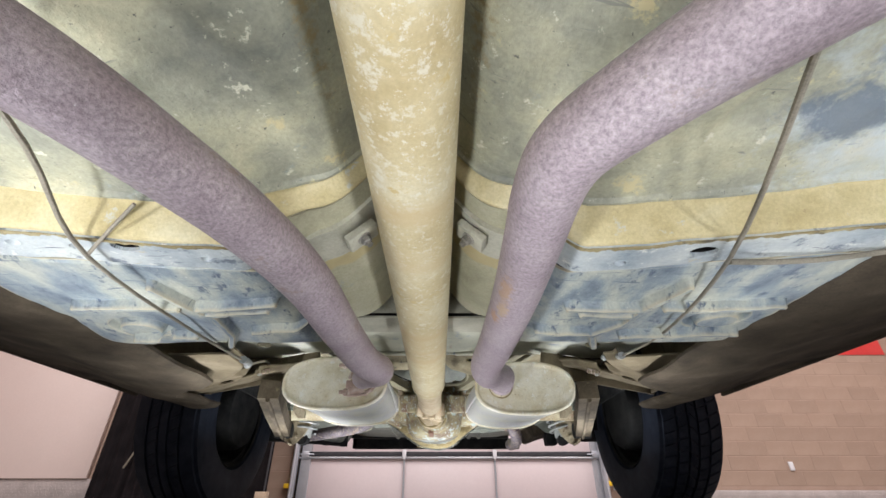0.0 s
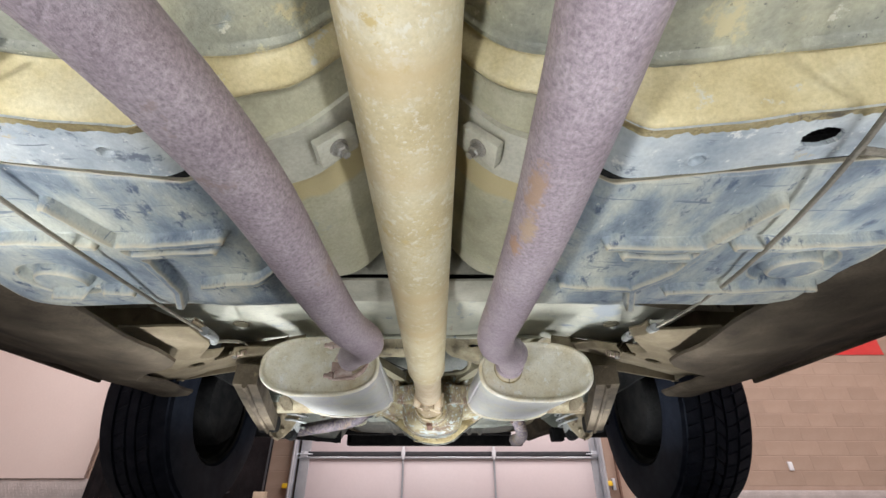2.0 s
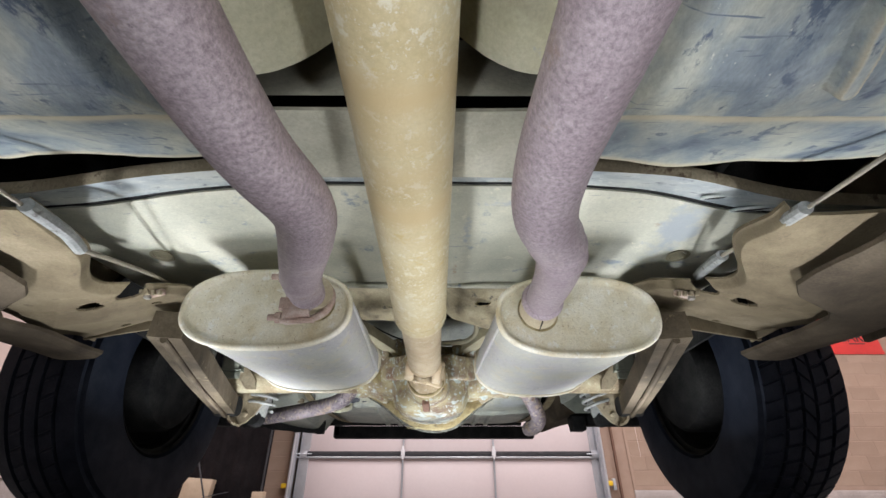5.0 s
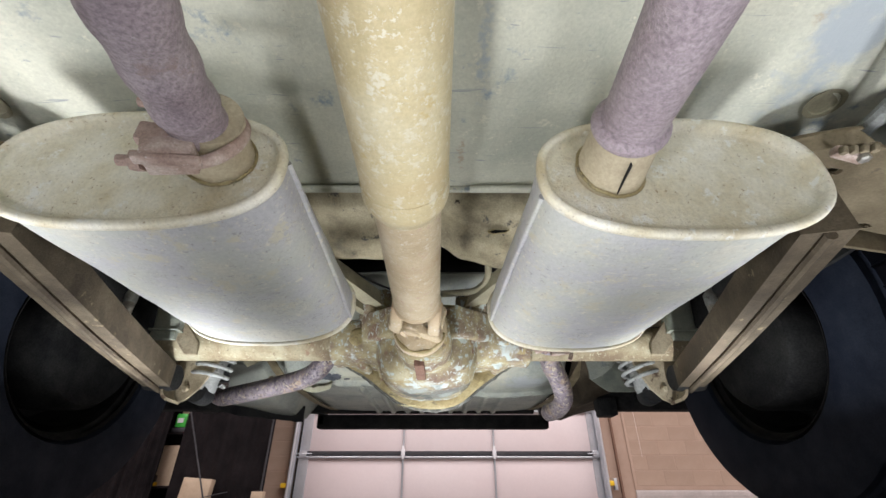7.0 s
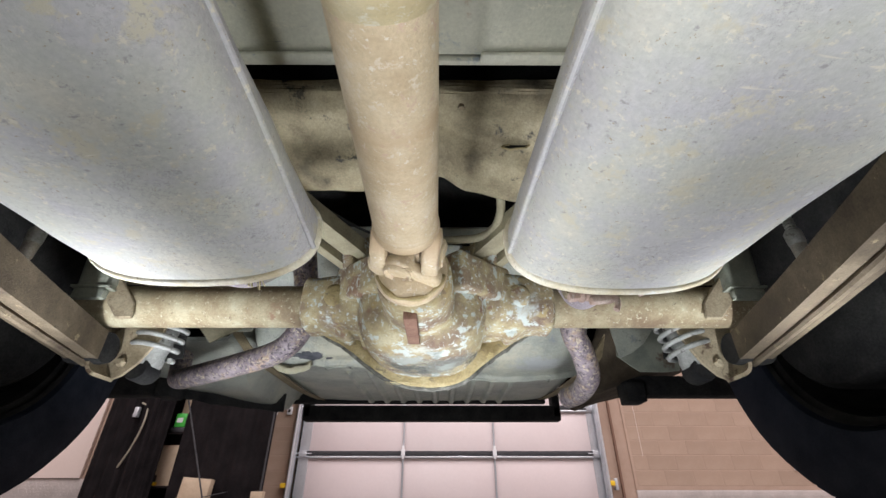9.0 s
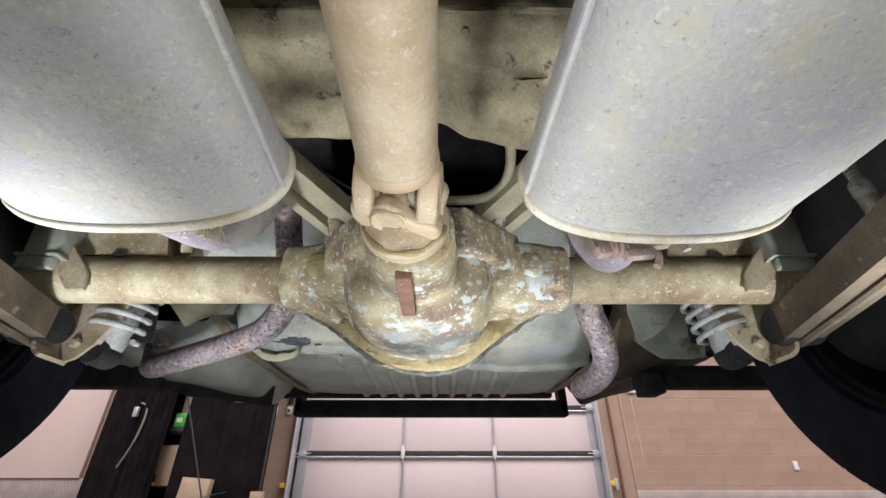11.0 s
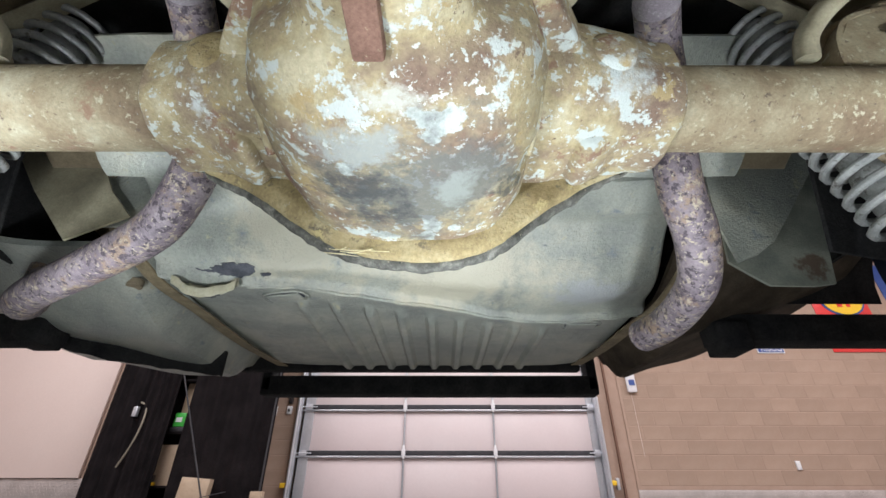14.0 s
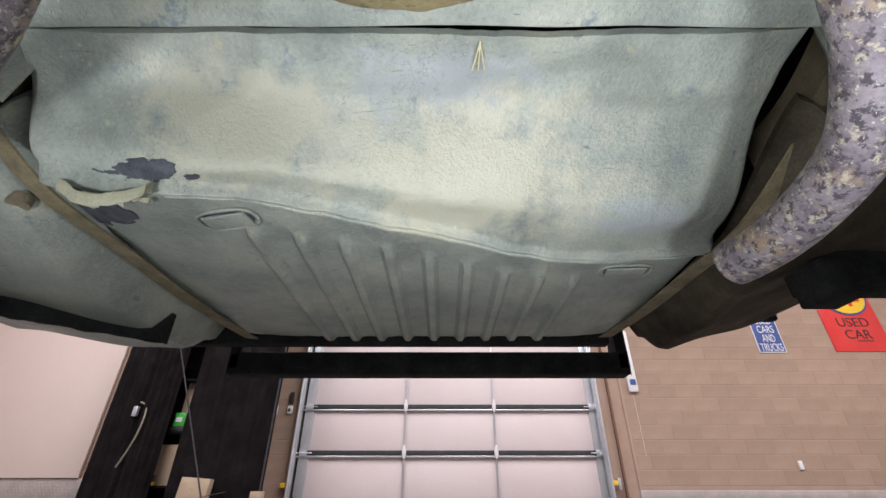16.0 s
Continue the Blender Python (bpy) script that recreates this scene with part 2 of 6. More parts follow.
    if bump:
        bp = N.new("ShaderNodeBump")
        bp.inputs["Strength"].default_value, bp.inputs["Distance"].default_value = bump, grain * 0.6
        L.new(g, bp.inputs["Height"])
        bp2 = N.new("ShaderNodeBump")
        bp2.inputs["Strength"].default_value, bp2.inputs["Distance"].default_value = bump * 0.8, size * 0.022
        L.new(patch, bp2.inputs["Height"])
        L.new(bp.outputs[0], bp2.inputs["Normal"])
        L.new(bp2.outputs[0], b.inputs["Normal"])
    return mt


PAN = material("floor_pan_paint", [(0.3, (0.16, 0.165, 0.135)), (0.45, (0.28, 0.28, 0.21)), (0.58, (0.40, 0.385, 0.265)), (0.72, (0.52, 0.48, 0.32))], 0.10, 0.5, 0, 0.4, 0.004, 0.14, stain=((0.27, 0.295, 0.26), 0.07, 0.35), more=(((0.50, 0.44, 0.25), 0.05, 0.38), ((0.15, 0.15, 0.125), 0.012, 0.33), ((0.56, 0.54, 0.42), 0.018, 0.36)), fleck=((0.075, 0.075, 0.065), 0.006, 0.345), scratch=((0.20, 0.20, 0.165), 50, 0.28), spills=(((0.42, 0.47, 0.48), (0.34, 0.14, 0.30), 0.10, (1.2, 0.6, 1)), ((0.22, 0.28, 0.37), (0.275, 0.150, 0.28), 0.022, (1, 0.7, 0.5)), ((0.10, 0.13, 0.165), (0.305, 0.225, 0.28), 0.034, (0.75, 0.8, 0.5)), ((0.17, 0.21, 0.25), (0.43, 0.17, 0.30), 0.05, (1.2, 0.6, 1)), ((0.25, 0.19, 0.09), (0.030, 0.12, 0.33), 0.010, (1, 0.06, 0.15)), ((0.25, 0.19, 0.09), (-0.100, 0.12, 0.33), 0.010, (1, 0.06, 0.15)), ((0.14, 0.16, 0.15), (-0.125, 0.13, 0.28), 0.018, (1, 1, 0.4)), ((0.40, 0.44, 0.45), (-0.40, 0.12, 0.30), 0.08, (1.4, 0.6, 1))))
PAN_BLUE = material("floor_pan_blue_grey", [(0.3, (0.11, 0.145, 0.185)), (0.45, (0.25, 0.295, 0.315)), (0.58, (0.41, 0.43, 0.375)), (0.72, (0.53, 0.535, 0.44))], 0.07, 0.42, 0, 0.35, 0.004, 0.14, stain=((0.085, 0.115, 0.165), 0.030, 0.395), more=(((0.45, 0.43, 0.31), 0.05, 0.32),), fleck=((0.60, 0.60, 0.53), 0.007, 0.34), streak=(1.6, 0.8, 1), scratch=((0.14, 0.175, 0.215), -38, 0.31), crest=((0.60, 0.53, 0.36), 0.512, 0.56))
LIP = material("pale_blue_lip_paint", [(0.3, (0.26, 0.31, 0.34)), (0.45, (0.42, 0.46, 0.465)), (0.6, (0.55, 0.575, 0.54))], 0.07, 0.42, 0, 0.25, 0.004, 0.10, stain=((0.15, 0.175, 0.21), 0.025, 0.385), more=(((0.66, 0.67, 0.62), 0.012, 0.38), ((0.46, 0.41, 0.28), 0.02, 0.33)), scratch=((0.14, 0.16, 0.18), 35, 0.30), fleck=((0.20, 0.20, 0.19), 0.006, 0.32))
TUNNEL = material("olive_cream_tunnel_paint", [(0.3, (0.27, 0.255, 0.17)), (0.5, (0.39, 0.37, 0.25)), (0.7, (0.47, 0.45, 0.33))], 0.08, 0.5, 0, 0.35, 0.004, 0.12, more=(((0.33, 0.34, 0.29), 0.05, 0.36),), fleck=((0.12, 0.115, 0.09), 0.005, 0.29), fringe=((0.47, 0.39, 0.20), 0.482, 0.520, 0.012))
BRACE = material("pale_cream_brace_paint", [(0.3, (0.33, 0.32, 0.25)), (0.5, (0.43, 0.415, 0.325)), (0.7, (0.49, 0.475, 0.385))], 0.06, 0.5, 0, 0.3, 0.004, 0.12, fleck=((0.15, 0.14, 0.11), 0.005, 0.29))
LOW_ARM = material("brown_dusty_arm", [(0.3, (0.048, 0.037, 0.026)), (0.55, (0.088, 0.070, 0.047)), (0.75, (0.14, 0.115, 0.078))], 0.07, 0.85, 0, 0.4, 0.003, 0.2, more=(((0.20, 0.165, 0.10), 0.03, 0.36),), fleck=((0.045, 0.038, 0.03), 0.012, 0.34), spec=0.15)
BRACKET = material("dusty_bracket_steel", [(0.3, (0.17, 0.138, 0.09)), (0.5, (0.27, 0.225, 0.15)), (0.7, (0.37, 0.32, 0.22))], 0.06, 0.8, 0, 0.45, 0.003, 0.2, stain=((0.085, 0.058, 0.04), 0.04, 0.39), more=(((0.24, 0.20, 0.13), 0.02, 0.36),), fleck=((0.28, 0.30, 0.27), 0.010, 0.29), spec=0.2)
SLOPE = material("yellow_tan_caked_dust", [(0.3, (0.42, 0.345, 0.175)), (0.55, (0.53, 0.455, 0.26)), (0.75, (0.61, 0.555, 0.37))], 0.06, 0.85, 0, 0.3, 0.003, 0.12, fleck=((0.30, 0.23, 0.13), 0.010, 0.30), more=(((0.47, 0.475, 0.40), 0.05, 0.37),), spec=0.2)
SILL = material("dark_dusty_brown", [(0.3, (0.036, 0.029, 0.021)), (0.55, (0.078, 0.062, 0.043)), (0.75, (0.122, 0.10, 0.07))], 0.09, 0.85, 0, 0.35, 0.003, 0.2, spec=0.12)
DUST = material("tan_road_dust", [(0.3, (0.32, 0.265, 0.18)), (0.6, (0.44, 0.38, 0.265)), (0.8, (0.51, 0.465, 0.35))], 0.08, 0.9, 0, 0.3, 0.003, 0.15, spec=0.2)
SEAT = material("pale_grey_primer", [(0.3, (0.40, 0.41, 0.335)), (0.55, (0.55, 0.545, 0.44)), (0.75, (0.63, 0.61, 0.485))], 0.13, 0.6, 0, 0.3, 0.004, 0.10, stain=((0.26, 0.30, 0.33), 0.08, 0.37), more=(((0.62, 0.60, 0.48), 0.022, 0.38), ((0.30, 0.33, 0.33), 0.009, 0.33)), fleck=((0.30, 0.25, 0.18), 0.005, 0.31), scratch=((0.33, 0.34, 0.32), 70, 0.28), spills=(((0.36, 0.40, 0.43), (0.36, 1.04, 0.43), 0.045, (1.5, 0.4, 1)), ((0.36, 0.40, 0.42), (0.040, 1.06, 0.44), 0.012, (1.4, 0.16, 1)), ((0.40, 0.43, 0.44), (0.12, 0.985, 0.43), 0.010, (0.15, 1.2, 1)), ((0.38, 0.29, 0.20), (0.025, 1.22, 0.45), 0.008, (1.4, 0.25, 1)), ((0.40, 0.33, 0.23), (0.33, 1.03, 0.43), 0.010, (1, 1, 1))))
RAIL = material("brown_dusty_frame", [(0.3, (0.11, 0.087, 0.055)), (0.55, (0.185, 0.150, 0.094)), (0.75, (0.26, 0.218, 0.145))], 0.09, 0.85, 0, 0.35, 0.003, 0.15, more=(((0.12, 0.095, 0.065), 0.05, 0.36),), fleck=((0.10, 0.085, 0.068), 0.012, 0.31), spec=0.2)
MEMBER = material("dust_over_dark_paint", [(0.3, (0.085, 0.075, 0.055)), (0.42, (0.24, 0.205, 0.135)), (0.55, (0.38, 0.33, 0.215)), (0.7, (0.47, 0.415, 0.285))], 0.08, 0.85, 0, 0.4, 0.003, 0.2, more=(((0.10, 0.095, 0.08), 0.05, 0.37),), spec=0.2)
STRAP = material("brown_strap_steel", [(0.3, (0.13, 0.105, 0.063)), (0.55, (0.215, 0.175, 0.105)), (0.75, (0.30, 0.255, 0.16))], 0.03, 0.7, 0, 0.4, 0.003, 0.2, spec=0.25)
CRUST_AND_SHADE = material("grit_crust_and_seam_shade", [(0.3, (0.05, 0.052, 0.045)), (0.5, (0.11, 0.11, 0.095)), (0.7, (0.22, 0.22, 0.19))], 0.012, 0.9, 0, 0.6, 0.002, 0.25, fleck=((0.33, 0.30, 0.22), 0.005, 0.36), spec=0.15)
SHAFT = material("ochre_stained_steel", [(0.3, (0.44, 0.355, 0.19)), (0.5, (0.52, 0.44, 0.26)), (0.7, (0.585, 0.525, 0.355))], 0.07, 0.44, 0.12, 0.2, 0.0035, 0.09, bands=((0.51, 0.40, 0.22), 0.07, 0.36), stain=((0.61, 0.57, 0.44), 0.016, 0.41), more=(((0.62, 0.59, 0.475), 0.007, 0.40), ((0.50, 0.39, 0.18), 0.035, 0.38), ((0.62, 0.58, 0.46), 0.004, 0.36)), fleck=((0.40, 0.28, 0.14), 0.005, 0.31))
SLIM = material("cream_stained_steel", [(0.3, (0.42, 0.325, 0.20)), (0.5, (0.50, 0.405, 0.262)), (0.7, (0.57, 0.485, 0.345))], 0.05, 0.5, 0.10, 0.45, 0.0035, 0.10, bands=((0.43, 0.31, 0.185), 0.04, 0.38), stain=((0.56, 0.49, 0.37), 0.010, 0.40), more=(((0.47, 0.345, 0.25), 0.018, 0.38), ((0.60, 0.56, 0.46), 0.008, 0.37)), fleck=((0.33, 0.21, 0.12), 0.005, 0.31))
def pipe_paint(name, **more):
    return material(name, [(0.3, (0.268, 0.212, 0.230)), (0.5, (0.325, 0.266, 0.284)), (0.7, (0.385, 0.328, 0.339))], 0.06, 0.45, 0.10, 0.6, 0.0030, 0.36, fleck=((0.50, 0.46, 0.455), 0.0036, 0.33), stain=((0.30, 0.225, 0.205), 0.06, 0.37), more=(((0.215, 0.175, 0.19), 0.0050, 0.345), ((0.45, 0.36, 0.28), 0.007, 0.29)), **more)


PIPE = pipe_paint("purple_grey_scaled_steel")
PIPE_RUST = pipe_paint("purple_grey_steel_with_rust", spills=(((0.37, 0.24, 0.15), (0.061, 0.380, 0.234), 0.010, (1.3, 0.40, 1)), ((0.41, 0.29, 0.18), (0.063, 0.425, 0.232), 0.009, (1.2, 0.5, 1)), ((0.38, 0.22, 0.12), (0.058, 0.458, 0.236), 0.008, (1.2, 0.6, 1))))
CAKED = material("caked_dirt", [(0.3, (0.20, 0.155, 0.075)), (0.5, (0.315, 0.255, 0.13)), (0.7, (0.43, 0.375, 0.225))], 0.045, 0.9, 0, 0.7, 0.003, 0.2, stain=((0.12, 0.105, 0.075), 0.03, 0.39), more=(((0.19, 0.155, 0.09), 0.008, 0.38), ((0.44, 0.37, 0.18), 0.02, 0.37)), fleck=((0.47, 0.48, 0.41), 0.010, 0.33), spec=0.2)
TAIL = material("mottled_flaking_exhaust", [(0.35, (0.125, 0.10, 0.118)), (0.5, (0.19, 0.158, 0.175)), (0.65, (0.26, 0.222, 0.235))], 0.03, 0.6, 0.1, 0.6, 0.003, 0.18, stain=((0.27, 0.195, 0.135), 0.035, 0.43), more=(((0.42, 0.36, 0.26), 0.010, 0.425), ((0.06, 0.048, 0.058), 0.008, 0.45)), fleck=((0.50, 0.45, 0.35), 0.0045, 0.38))
LILAC = material("pale_lilac_dusty_exhaust", [(0.3, (0.24, 0.205, 0.228)), (0.5, (0.315, 0.278, 0.302)), (0.7, (0.39, 0.358, 0.375))], 0.045, 0.55, 0.08, 0.6, 0.0026, 0.24, stain=((0.26, 0.185, 0.185), 0.05, 0.36), more=(((0.20, 0.165, 0.20), 0.006, 0.36), ((0.46, 0.44, 0.45), 0.005, 0.39)), fleck=((0.58, 0.56, 0.50), 0.0055, 0.36), spills=(((0.43, 0.43, 0.36), (-0.240, 1.580, 0.352), 0.026, (1, 1, 0.8)), ((0.40, 0.40, 0.36), (-0.236, 1.600, 0.400), 0.022, (1, 1, 0.8)), ((0.42, 0.40, 0.35), (0.180, 1.572, 0.345), 0.020, (1, 1, 0.7)), ((0.40, 0.38, 0.35), (0.192, 1.600, 0.390), 0.018, (1, 1, 0.8)), ((0.62, 0.60, 0.56), (0.208, 1.532, 0.275), 0.014, (1, 0.8, 1))))
GALV = material("weathered_galvanised_steel", [(0.3, (0.40, 0.393, 0.398)), (0.43, (0.445, 0.440, 0.435)), (0.55, (0.455, 0.46, 0.41)), (0.68, (0.52, 0.50, 0.42))], 0.09, 0.58, 0.06, 0.28, 0.004, 0.09, stain=((0.50, 0.47, 0.36), 0.03, 0.40), more=(((0.585, 0.555, 0.455), 0.0085, 0.395), ((0.30, 0.285, 0.28), 0.010, 0.36), ((0.38, 0.28, 0.16), 0.008, 0.275)), scratch=((0.59, 0.56, 0.47), 25, 0.27), fleck=((0.29, 0.225, 0.14), 0.0045, 0.355), veins=((0.31, 0.30, 0.285), 0.05, 0.006))
ENDCAP = material("chalky_muffler_end", [(0.3, (0.54, 0.46, 0.29)), (0.45, (0.64, 0.59, 0.44)), (0.65, (0.73, 0.70, 0.59))], 0.05, 0.6, 0.05, 0.6, 0.003, 0.10, stain=((0.55, 0.46, 0.29), 0.03, 0.33), more=(((0.74, 0.73, 0.66), 0.02, 0.40), ((0.34, 0.26, 0.16), 0.0040, 0.37)), fleck=((0.24, 0.19, 0.13), 0.006, 0.28))
RUST = material("rusty_clamp_steel", [(0.3, (0.27, 0.18, 0.145)), (0.5, (0.40, 0.295, 0.245)), (0.7, (0.55, 0.47, 0.41))], 0.03, 0.8, 0.2, 0.5, 0.002, 0.2, fleck=((0.62, 0.57, 0.50), 0.008, 0.36))
AXLE = material("rusted_axle_steel", [(0.32, (0.185, 0.135, 0.085)), (0.45, (0.26, 0.212, 0.132)), (0.57, (0.325, 0.282, 0.183)), (0.68, (0.41, 0.378, 0.265))], 0.06, 0.75, 0.05, 0.45, 0.003, 0.15, stain=((0.24, 0.155, 0.10), 0.05, 0.36), more=(((0.44, 0.41, 0.29), 0.008, 0.395), ((0.15, 0.115, 0.08), 0.007, 0.37)), fleck=((0.48, 0.53, 0.51), 0.010, 0.315), spills=(((0.46, 0.53, 0.53), (0.158, 1.695, 0.345), 0.016, (1, 1, 0.6)), ((0.42, 0.48, 0.47), (0.135, 1.700, 0.325), 0.010, (0.8, 1, 1))), spec=0.25)
DIFF = material("flaking_painted_casting", [(0.32, (0.185, 0.130, 0.092)), (0.44, (0.265, 0.212, 0.138)), (0.55, (0.365, 0.308, 0.175)), (0.66, (0.45, 0.41, 0.27))], 0.045, 0.72, 0.05, 0.6, 0.003, 0.16, stain=((0.235, 0.15, 0.10), 0.05, 0.40, 1), more=(((0.36, 0.285, 0.145), 0.03, 0.39, 1), ((0.47, 0.525, 0.49), 0.024, 0.415, 1), ((0.52, 0.56, 0.51), 0.007, 0.40, 1), ((0.15, 0.11, 0.075), 0.010, 0.35)), fleck=((0.62, 0.61, 0.53), 0.006, 0.36), spills=(((0.52, 0.57, 0.55), (-0.182, 1.69, 0.335), 0.018, (2.0, 1, 0.5)), ((0.50, 0.55, 0.53), (0.13, 1.69, 0.345), 0.030, (0.8, 1, 1)), ((0.47, 0.49, 0.43), (-0.03, 1.625, 0.250), 0.013, (0.5, 1, 1.5)), ((0.13, 0.14, 0.13), (-0.010, 1.70, 0.245), 0.050, (0.7, 0.9, 1)), ((0.055, 0.06, 0.06), (-0.050, 1.695, 0.250), 0.030, (0.8, 0.7, 1)), ((0.06, 0.065, 0.06), (0.045, 1.71, 0.262), 0.016, (0.7, 1, 1)), ((0.27, 0.30, 0.27), (0.010, 1.69, 0.245), 0.020, (1.2, 0.8, 1)), ((0.30, 0.33, 0.31), (-0.05, 1.65, 0.245), 0.016, (0.5, 1, 1))), spec=0.3)
TANK = material("green_grey_tank_coating", [(0.3, (0.21, 0.23, 0.205)), (0.5, (0.325, 0.345, 0.295)), (0.7, (0.44, 0.445, 0.36))], 0.11, 0.32, 0.05, 0.75, 0.0045, 0.13, stain=((0.20, 0.235, 0.245), 0.05, 0.355), more=(((0.43, 0.41, 0.285), 0.04, 0.36), ((0.13, 0.145, 0.13), 0.007, 0.31)), fleck=((0.53, 0.54, 0.46), 0.005, 0.32), scratch=((0.15, 0.17, 0.17), 15, 0.27), veins=((0.19, 0.20, 0.18), 0.08, 0.005), spills=(((0.51, 0.485, 0.365), (0.05, 2.085, 0.37), 0.080, (0.45, 1, 0.3)), ((0.47, 0.455, 0.345), (-0.22, 2.02, 0.40), 0.055, (0.5, 1, 0.3)), ((0.36, 0.375, 0.375), (0.0, 1.995, 0.42), 0.035, (0.3, 1, 0.3)), ((0.38, 0.40, 0.40), (0.26, 2.14, 0.36), 0.03, (0.4, 1, 0.3))))
# also colours the black sheets that paint shade into gaps and holes
BLACK = material("black_underseal_and_gap_shade", [(0.3, (0.012, 0.012, 0.013)), (0.7, (0.03, 0.03, 0.028))], 0.05, 0.8, 0, 0.4, 0.004, 0.3, spec=0.08)
RIB_RUST = material("bare_rust_brown_iron", [(0.3, (0.15, 0.085, 0.062)), (0.7, (0.25, 0.15, 0.11))], 0.02, 0.8, 0.1, 0.5, 0.002, 0.2, fleck=((0.34, 0.27, 0.18), 0.006, 0.36), spec=0.2)
DARK_STEEL = material("dark_wheel_steel", [(0.3, (0.012, 0.012, 0.012)), (0.7, (0.035, 0.033, 0.030))], 0.04, 0.6, 0.3, 0.3, 0.003, 0.25, spec=0.1)
SHIELD = material("stained_green_shield", [(0.3, (0.15, 0.165, 0.14)), (0.5, (0.22, 0.235, 0.19)), (0.7, (0.29, 0.30, 0.24))], 0.06, 0.5, 0.05, 0.4, 0.003, 0.15, spills=(((0.10, 0.06, 0.04), (0.515, 1.99, 0.335), 0.018, (0.8, 1, 0.7)),), spec=0.3)
BARE = material("bare_steel_and_gap_shade", [(0.3, (0.05, 0.055, 0.065)), (0.7, (0.11, 0.115, 0.13))], 0.02, 0.6, 0.2, 0.3, 0.003, 0.2, spec=0.25)
RUBBER = material("tyre_rubber", [(0.3, (0.009, 0.012, 0.020)), (0.7, (0.023, 0.028, 0.040))], 0.05, 0.6, 0, 0.3, 0.003, 0.2, spec=0.12)
STEEL = material("bare_bolt_steel", [(0.3, (0.25, 0.24, 0.22)), (0.7, (0.45, 0.43, 0.38))], 0.02, 0.45, 0.7, 0.4, 0.002, 0.2)
CABLE = material("dull_steel_cable", [(0.3, (0.20, 0.18, 0.14)), (0.7, (0.36, 0.32, 0.25))], 0.05, 0.6, 0.3, 0.3, 0.002, 0.2)
STRAW = material("dry_straw", [(0.3, (0.55, 0.48, 0.25)), (0.7, (0.70, 0.64, 0.42))], 0.02, 0.8, 0, 0.1, 0.002, 0.1)
ARM = material("grey_brown_arm_paint", [(0.3, (0.20, 0.18, 0.12)), (0.55, (0.33, 0.30, 0.20)), (0.75, (0.40, 0.37, 0.26))], 0.06, 0.7, 0.05, 0.3, 0.003, 0.15)
SPRING = material("pale_coil_steel", [(0.3, (0.20, 0.21, 0.20)), (0.7, (0.35, 0.36, 0.34))], 0.03, 0.55, 0.1, 0.3, 0.003, 0.2, stain=((0.10, 0.09, 0.08), 0.02, 0.40))

FLOORMAT = material("hall_floor_concrete", [(0.3, (0.10, 0.095, 0.09)), (0.7, (0.16, 0.15, 0.14))], 0.6, 0.5, 0, 0.2, 0.02, 0.1)
DOORMAT = material("pale_door_panel", [(0.3, (0.70, 0.60, 0.60)), (0.7, (0.76, 0.68, 0.68))], 14, 0.5, 0, 0.05, 0.3, 0.02)
WHITE = material("white_wall_paint", [(0.3, (0.76, 0.625, 0.57)), (0.7, (0.80, 0.675, 0.62))], 12, 0.6, 0, 0.05, 0.3, 0.02)
BLOCK = material("buff_concrete_block", [(0.3, (0.345, 0.245, 0.182)), (0.7, (0.405, 0.297, 0.228))], 3.0, 0.85, 0, 0.2, 0.12, 0.05, random_tint=0.06)
MORTAR = material("mortar", [(0.3, (0.38, 0.268, 0.205)), (0.7, (0.43, 0.312, 0.245))], 2.0, 0.9, 0, 0.2, 0.1, 0.06)
ALU = material("aluminium_extrusion", [(0.3, (0.55, 0.58, 0.62)), (0.7, (0.70, 0.73, 0.78))], 4.0, 0.35, 0.6, 0.1, 0.3, 0.05)
DARKBAR = material("dark_rubber_seal", [(0.3, (0.022, 0.022, 0.026)), (0.7, (0.045, 0.045, 0.05))], 1.0, 0.6, 0, 0.1, 0.2, 0.1)
CURTAIN = material("black_drape_cloth", [(0.3, (0.008, 0.007, 0.0075)), (0.7, (0.018, 0.015, 0.016))], 2.0, 0.9, 0, 0.3, 0.2, 0.2, spec=0.05)
CARD = material("brown_cardboard", [(0.3, (0.42, 0.32, 0.22)), (0.7, (0.52, 0.41, 0.30))], 2.0, 0.85, 0, 0.1, 0.2, 0.06)
RED = material("red_enamel", [(0.3, (0.62, 0.03, 0.03)), (0.7, (0.72, 0.05, 0.045))], 4.0, 0.3, 0, 0.05, 0.3, 0.04)
BLUE = material("blue_enamel", [(0.3, (0.03, 0.07, 0.26)), (0.7, (0.05, 0.10, 0.32))], 4.0, 0.35, 0, 0.05, 0.3, 0.05)
YELLOW = material("yellow_enamel", [(0.3, (0.80, 0.50, 0.02)), (0.7, (0.85, 0.58, 0.04))], 4.0, 0.35, 0, 0.05, 0.3, 0.05)
PLAIN_WHITE = material("white_enamel", [(0.3, (0.74, 0.74, 0.76)), (0.7, (0.82, 0.82, 0.84))], 4.0, 0.4, 0, 0.05, 0.3, 0.03)
GREEN = material("green_plastic", [(0.3, (0.04, 0.42, 0.05)), (0.7, (0.08, 0.55, 0.08))], 2.0, 0.4, 0, 0.05, 0.3, 0.05)
PLATE = material("bright_chequer_plate", [(0.3, (0.46, 0.42, 0.40)), (0.7, (0.60, 0.55, 0.53))], 2.0, 0.4, 0.25, 0.1, 0.2, 0.08)
INK = material("black_ink", [(0.3, (0.02, 0.02, 0.02)), (0.7, (0.04, 0.03, 0.03))], 2.0, 0.5, 0, 0.05, 0.3, 0.05)

